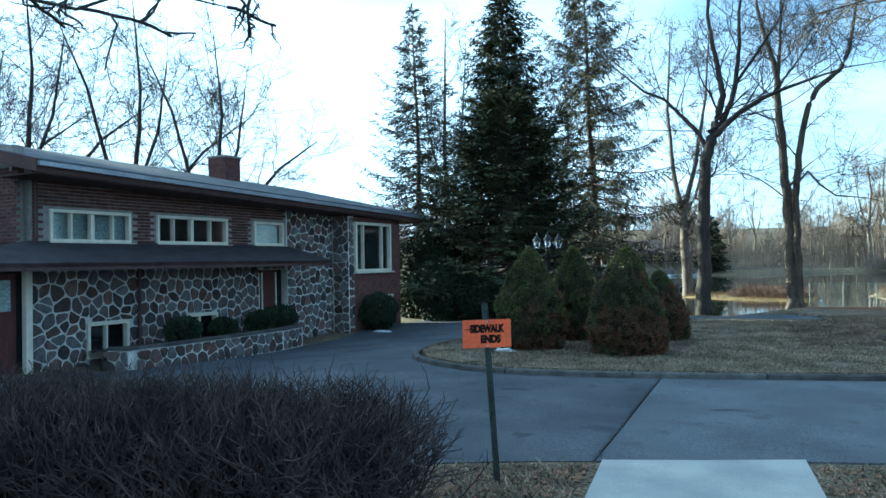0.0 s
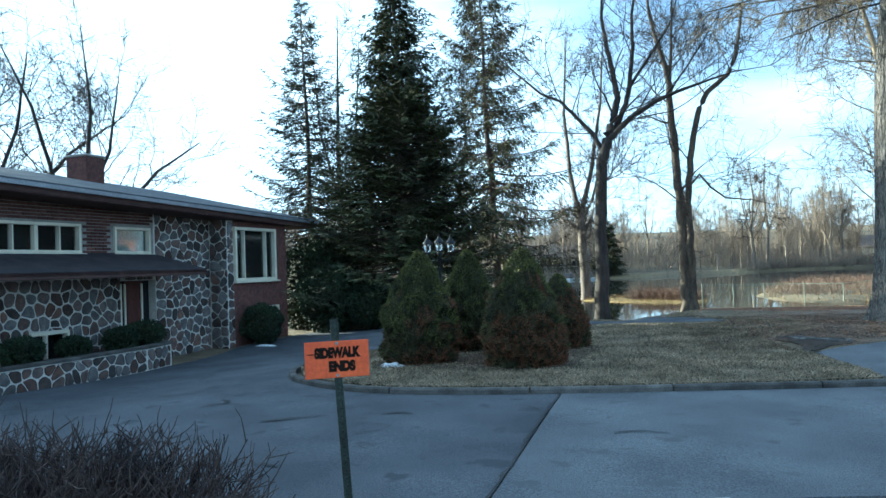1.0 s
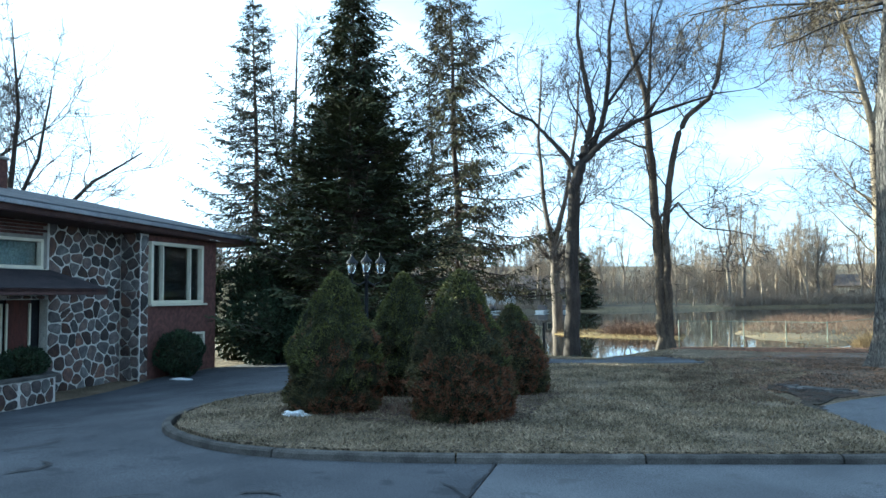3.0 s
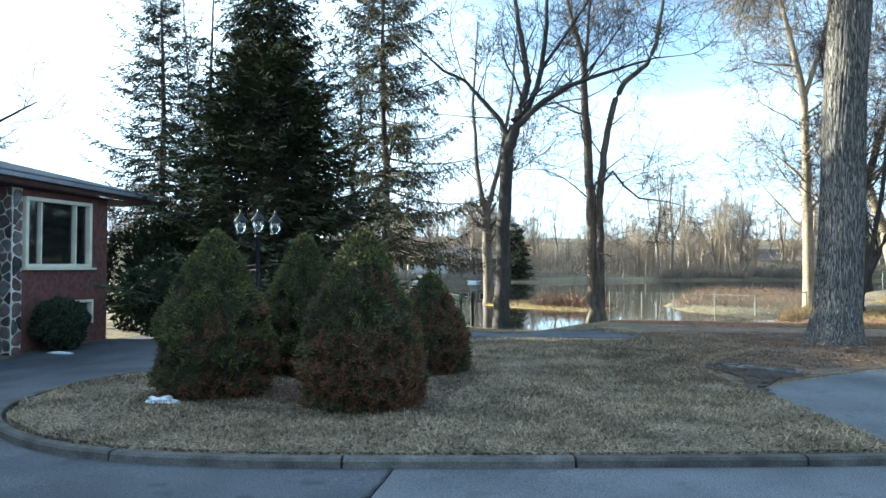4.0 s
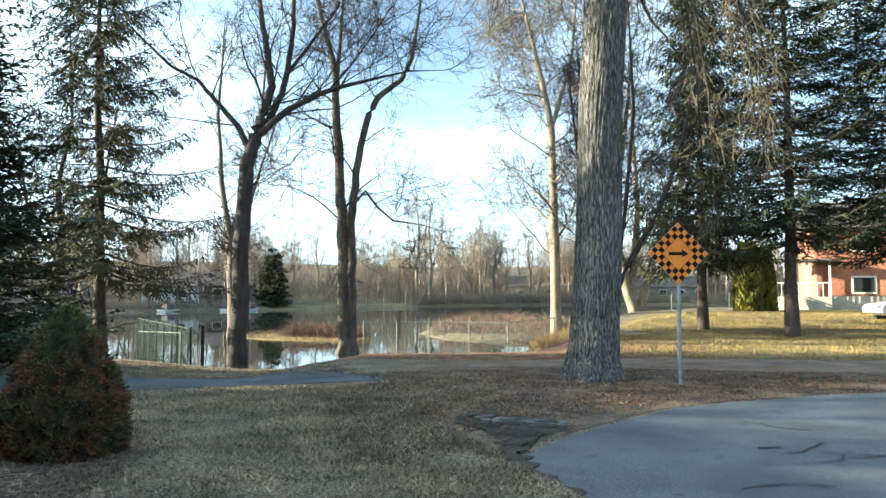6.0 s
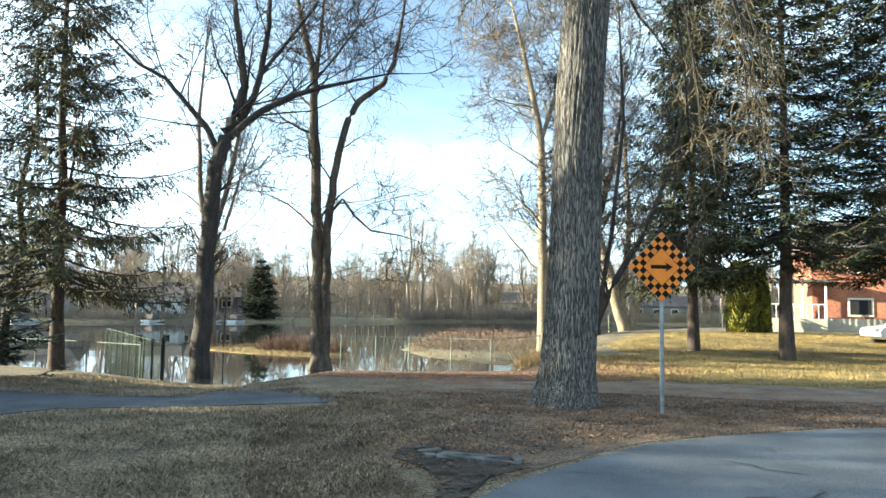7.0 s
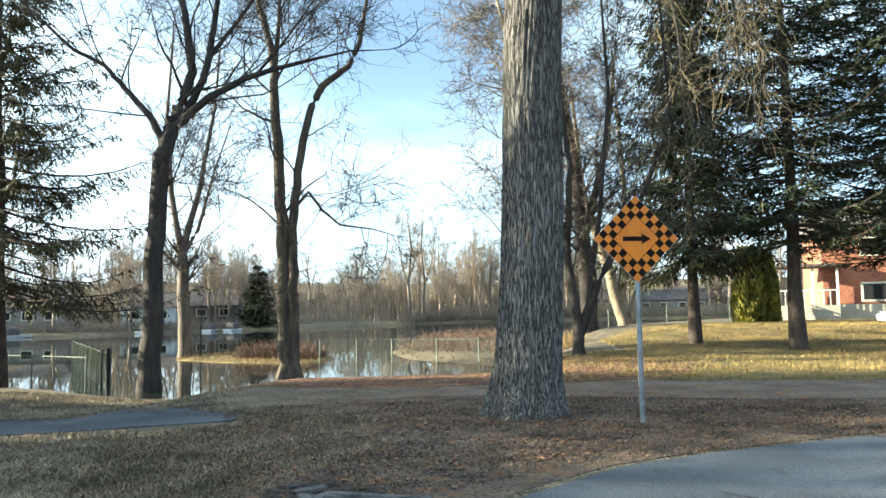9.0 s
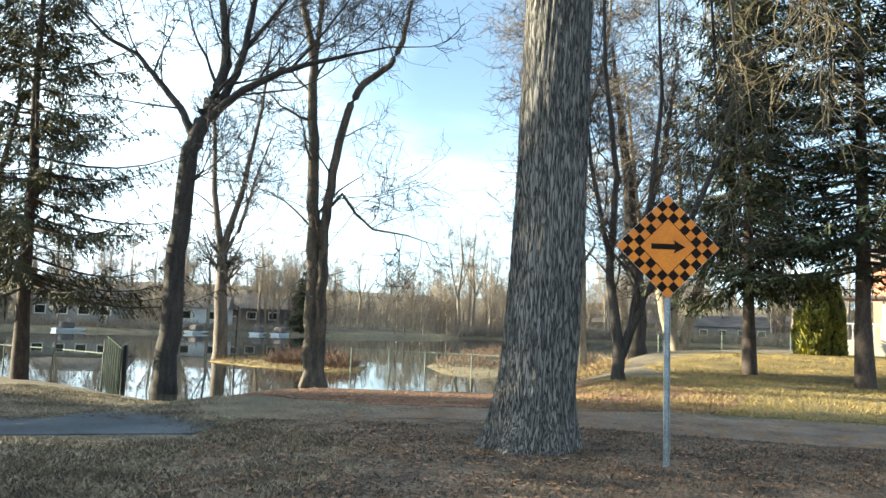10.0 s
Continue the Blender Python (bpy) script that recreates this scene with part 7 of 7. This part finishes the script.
def build_car():
    car = thing("car", "silver saloon car parked on the neighbour's drive", "car", (29.6, 37.0, G(29.6, 37.0)), -6)
    # side outline, nose at -x
    prof = [(-2.25, 0.42), (-2.28, 0.62), (-2.15, 0.78), (-1.2, 0.92), (-0.55, 1.36), (0.15, 1.46), (0.95, 1.40), (1.65, 1.02), (2.2, 0.96), (2.25, 0.6), (2.2, 0.38), (1.75, 0.28), (-1.8, 0.28)]
    V, F = [], []
    rows = ((-0.86, 0.90), (-0.82, 1.0), (0.82, 1.0), (0.86, 0.90))
    n = len(prof)
    for y, k in rows:
        for x, z in prof:
            inset = 0.16 * smooth((z - 0.95) / 0.4) * (1 if y > 0 else -1)
            V.append((x * (0.985 if k < 1 else 1), y - inset, 0.6 + (z - 0.6) * (0.97 if k < 1 else 1)))
    for j in range(3):
        for i in range(n):
            i2 = (i + 1) % n
            F.append((j * n + i, j * n + i2, (j + 1) * n + i2, (j + 1) * n + i))
    F += [tuple(range(n)), tuple(reversed(range(3 * n, 4 * n)))]
    make("body", V, F, M_CAR, car, "silver painted body")
    for s in (-1, 1):
        make("side_window", [(-0.95, s * 0.84, 0.98), (1.35, s * 0.84, 1.02), (0.9, s * 0.715, 1.33), (-0.45, s * 0.715, 1.32)], [(0, 1, 2, 3)], M_DARK, car)
    make("windscreen", [(-1.19, -0.72, 0.94), (-1.19, 0.72, 0.94), (-0.58, 0.62, 1.36), (-0.58, -0.62, 1.36)], [(0, 1, 2, 3)], M_DARK, car)
    for x in (-1.42, 1.38):
        for s in (-1, 1):
            w = bmesh.new()
            bmesh.ops.create_cone(w, cap_ends=True, segments=24, radius1=0.33, radius2=0.33, depth=0.2, matrix=pose(x, s * 0.80, 0.33, 90, 0, 0))
            bmesh.ops.bevel(w, geom=[e for e in w.edges if len(e.link_faces) == 2 and e.calc_face_angle() > 1], offset=0.03, segments=1, affect="EDGES")
            wheel = part("wheel", w, M_TYRE, car)
            r = bmesh.new()
            bmesh.ops.create_cone(r, cap_ends=True, segments=20, radius1=0.21, radius2=0.20, depth=0.03, matrix=pose(x, s * 0.905, 0.33, 90, 0, 0))
            part("rim", r, M_RIM, wheel)
    part("headlight", box_bm(-2.27, -2.2, -0.78, -0.45, 0.62, 0.76, 0.02), M_GLASS, car)
    part("headlight", box_bm(-2.27, -2.2, 0.45, 0.78, 0.62, 0.76, 0.02), M_GLASS, car)


build_car()

# ---- masonry pieces, last ----


def clip(poly, nx, ny, c):
    """The part of a convex polygon with nx*x + ny*y <= c."""
    out = []
    for (x0, y0), (x1, y1) in zip(poly, poly[1:] + poly[:1]):
        a, b = nx * x0 + ny * y0 - c, nx * x1 + ny * y1 - c
        if a <= 0:
            out.append((x0, y0))
        if a * b < 0:
            t = a / (a - b)
            out.append((x0 + (x1 - x0) * t, y0 + (y1 - y0) * t))
    return out


def field_stones(u0, u1, v0, v1, size, seed, holes=(), squash=1.0):
    """Rounded cells of a rubble wall in the rectangle, as shrunken polygons."""
    rng = random.Random(seed)
    pts = []
    nu, nv = max(1, int((u1 - u0) / size)), max(1, int((v1 - v0) / (size * squash)))
    for i in range(nu):
        for j in range(nv):
            off = 0.5 * (j % 2)
            pts.append((u0 + (i + 0.5 + off * 0.8 + rng.uniform(-0.42, 0.42)) * (u1 - u0) / nu, v0 + (j + 0.5 + rng.uniform(-0.42, 0.42)) * (v1 - v0) / nv))
    out = []
    for k, (x, y) in enumerate(pts):
        poly = [(u0, v0), (u1, v0), (u1, v1), (u0, v1)]
        for m, (a, b) in enumerate(pts):
            if m == k or abs(a - x) + abs(b - y) > 5 * size:
                continue
            nx, ny = a - x, b - y
            poly = clip(poly, nx, ny, (a * a + b * b - x * x - y * y) / 2)
            if len(poly) < 3:
                break
        for h in holes:
            cx, cy = sum(p[0] for p in poly) / max(1, len(poly)), sum(p[1] for p in poly) / max(1, len(poly))
            if poly and h[0] - 0.1 < max(p[0] for p in poly) and min(p[0] for p in poly) < h[1] + 0.1 and h[2] - 0.1 < max(p[1] for p in poly) and min(p[1] for p in poly) < h[3] + 0.1:
                gaps = [(h[0] - cx, (1, 0, h[0] - 0.01)), (cx - h[1], (-1, 0, -h[1] - 0.01)), (h[2] - cy, (0, 1, h[2] - 0.01)), (cy - h[3], (0, -1, -h[3] - 0.01))]
                poly = clip(poly, *max(gaps)[1])
        if len(poly) < 3:
            continue
        cx, cy = sum(p[0] for p in poly) / len(poly), sum(p[1] for p in poly) / len(poly)
        area = abs(sum(a[0] * b[1] - a[1] * b[0] for a, b in zip(poly, poly[1:] + poly[:1]))) / 2
        if area < 0.006:
            continue
        # cut the corners, then draw in from the joint
        cut = []
        for i in range(len(poly)):
            p, q = poly[i], poly[(i + 1) % len(poly)]
            cut += [(p[0] + (q[0] - p[0]) * 0.22, p[1] + (q[1] - p[1]) * 0.22), (p[0] + (q[0] - p[0]) * 0.78, p[1] + (q[1] - p[1]) * 0.78)]
        joint = 0.016
        ring = []
        for px, py in cut:
            d = math.hypot(px - cx, py - cy)
            s = max(0.3, 1 - joint / max(d, 0.02))
            ring.append((cx + (px - cx) * s, cy + (py - cy) * s))
        out.append(ring)
    return out


def lay_stones(cells, to_world, parent, seed, limit=300):
    rng = random.Random(seed)
    inv = parent.matrix_world.inverted()
    for n, ring in enumerate(cells):
        cx, cy = sum(p[0] for p in ring) / len(ring), sum(p[1] for p in ring) / len(ring)
        h = rng.uniform(0.018, 0.04)
        V = [to_world(u, v, -0.01) for u, v in ring]
        V += [to_world(cx + (u - cx) * 0.93, cy + (v - cy) * 0.93, h * 0.75) for u, v in ring]
        V += [to_world(cx + (u - cx) * 0.6, cy + (v - cy) * 0.6, h) for u, v in ring]
        m = len(ring)
        F = [(k, (k + 1) % m, m + (k + 1) % m, m + k) for k in range(m)] + [(m + k, m + (k + 1) % m, 2 * m + (k + 1) % m, 2 * m + k) for k in range(m)] + [tuple(range(2 * m, 3 * m))]
        ob = make("stone", V, F, M_STONE, parent)
        ob.matrix_parent_inverse = inv


bpy.context.view_layer.update()
face_x = WX - 0.03
lay_stones(field_stones(4.22, 12.28, -0.45, 1.80, 0.27, 5, [*WIN_LOW, (DOOR[0], DOOR[1], -1, DOOR[3])], 0.95), lambda u, v, w: (face_x + w, u, v), lower, 1)
lay_stones(field_stones(12.36, 14.62, -0.5, 3.58, 0.27, 6, (), 0.95), lambda u, v, w: (face_x + w, u, v), stone_wing, 2)
lay_stones(field_stones(WX + 0.02, BX - 0.02, -0.5, 3.42, 0.22, 7, (), 1.1), lambda u, v, w: (u, 14.60 - w, v), pier, 3)
lay_stones(field_stones(14.62, 14.90, -0.5, 3.35, 0.22, 9, (), 1.1), lambda u, v, w: (BX - 0.03 + w, u, v), pier, 5)
# planter face
P0, P1 = Vector((-7.34, 5.45)), Vector((-7.34, 10.0))
pw = [o for o in planter.children if o.name.startswith("planter_wall")][0]
lay_stones(field_stones(5.5, 10.15, -0.42, 0.09, 0.24, 8, (), 0.9), lambda u, v, w: (-7.335 - 0.045 * max(0, u - 8.4) / 1.8 + w * 0.8, u, v), pw, 4)

lay_stones(field_stones(10.2, 11.18, -0.42, 0.09, 0.24, 18, (), 0.9), lambda u, v, w: (-7.385 - 0.2 * (u - 10.2) + w * 0.8, u, v), pw, 14)
lay_stones(field_stones(-8.05, -7.45, -0.42, 0.09, 0.24, 19, (), 0.9), lambda u, v, w: (u, 5.235 + 0.25 * (u + 7.95) - w * 0.8, v), pw, 15)


def lay_bricks():
    """Running-bond bricks on the upper wall and the gable, nearest ones as pieces."""
    bl, bh, bd, joint = 0.235, 0.062, 0.022, 0.014
    base = bmesh.new()
    box_bm(-bd * 0.6, bd * 0.4, -bl / 2, bl / 2, -bh / 2, bh / 2, 0.004, base)
    me = bpy.data.meshes.new("brick")
    base.to_mesh(me)
    base.free()
    me.materials.append(M_BRICK)
    inv = upper.matrix_world.inverted()
    V, F = [], []
    row, count = 0, 0
    z = 1.98
    while z < 3.80:
        y = Y_S + (bl / 2 if row % 2 else 0)
        while y < 12.28:
            a, b = max(Y_S, y - bl / 2), min(12.28, y + bl / 2)
            cut = any(h[0] - 0.01 < b and a < h[1] + 0.01 and h[2] - 0.05 < z + bh / 2 and z - bh / 2 < h[3] + 0.01 for h in WIN_UP)
            if b - a > 0.05 and not cut and z + bh / 2 < eave_z((a + b) / 2) - 0.14 and z > 2.42 - 0.3:
                if count < 300 and b - a > bl * 0.95:
                    ob = new("brick", me)
                    ob.parent = upper
                    ob.matrix_parent_inverse = inv
                    ob.location = (WX - 0.010, (a + b) / 2, z)
                    count += 1
                else:
                    i = len(V)
                    V += [(WX - 0.025, a + 0.002, z - bh / 2), (WX - 0.025, b - 0.002, z - bh / 2), (WX - 0.025, b - 0.002, z + bh / 2), (WX - 0.025, a + 0.002, z + bh / 2), (WX, a + 0.005, z - bh / 2 + 0.003), (WX, b - 0.005, z - bh / 2 + 0.003), (WX, b - 0.005, z + bh / 2 - 0.003), (WX, a + 0.005, z + bh / 2 - 0.003)]
                    F += [(i + 4, i + 5, i + 6, i + 7), (i, i + 1, i + 5, i + 4), (i + 1, i + 2, i + 6, i + 5), (i + 2, i + 3, i + 7, i + 6), (i + 3, i, i + 4, i + 7)]
            y += bl + joint
        z += bh + joint
        row += 1
    # gable end
    row, z = 0, 2.0
    while z < 4.6:
        x = WX - 0.02 - (bl / 2 if row % 2 else 0)
        while x > -13.5:
            top = 4.05 + (WX - x) * 0.22
            if z < top - 0.2:
                i = len(V)
                a, b, yy = x - bl, x - joint, Y_S - 0.25
                V += [(a, yy, z - bh / 2), (b, yy, z - bh / 2), (b, yy, z + bh / 2), (a, yy, z + bh / 2), (a + 0.004, yy - 0.02, z - bh / 2), (b - 0.004, yy - 0.02, z - bh / 2), (b - 0.004, yy - 0.02, z + bh / 2), (a + 0.004, yy - 0.02, z + bh / 2)]
                F += [(i + 4, i + 5, i + 6, i + 7), (i, i + 1, i + 5, i + 4), (i + 1, i + 2, i + 6, i + 5), (i + 2, i + 3, i + 7, i + 6), (i + 3, i, i + 4, i + 7)]
            x -= bl
        z += bh + joint
        row += 1
    ob = make("bricks", V, F, M_BRICK_REST, upper, kind="stuff")
    ob.matrix_parent_inverse = inv


lay_bricks()
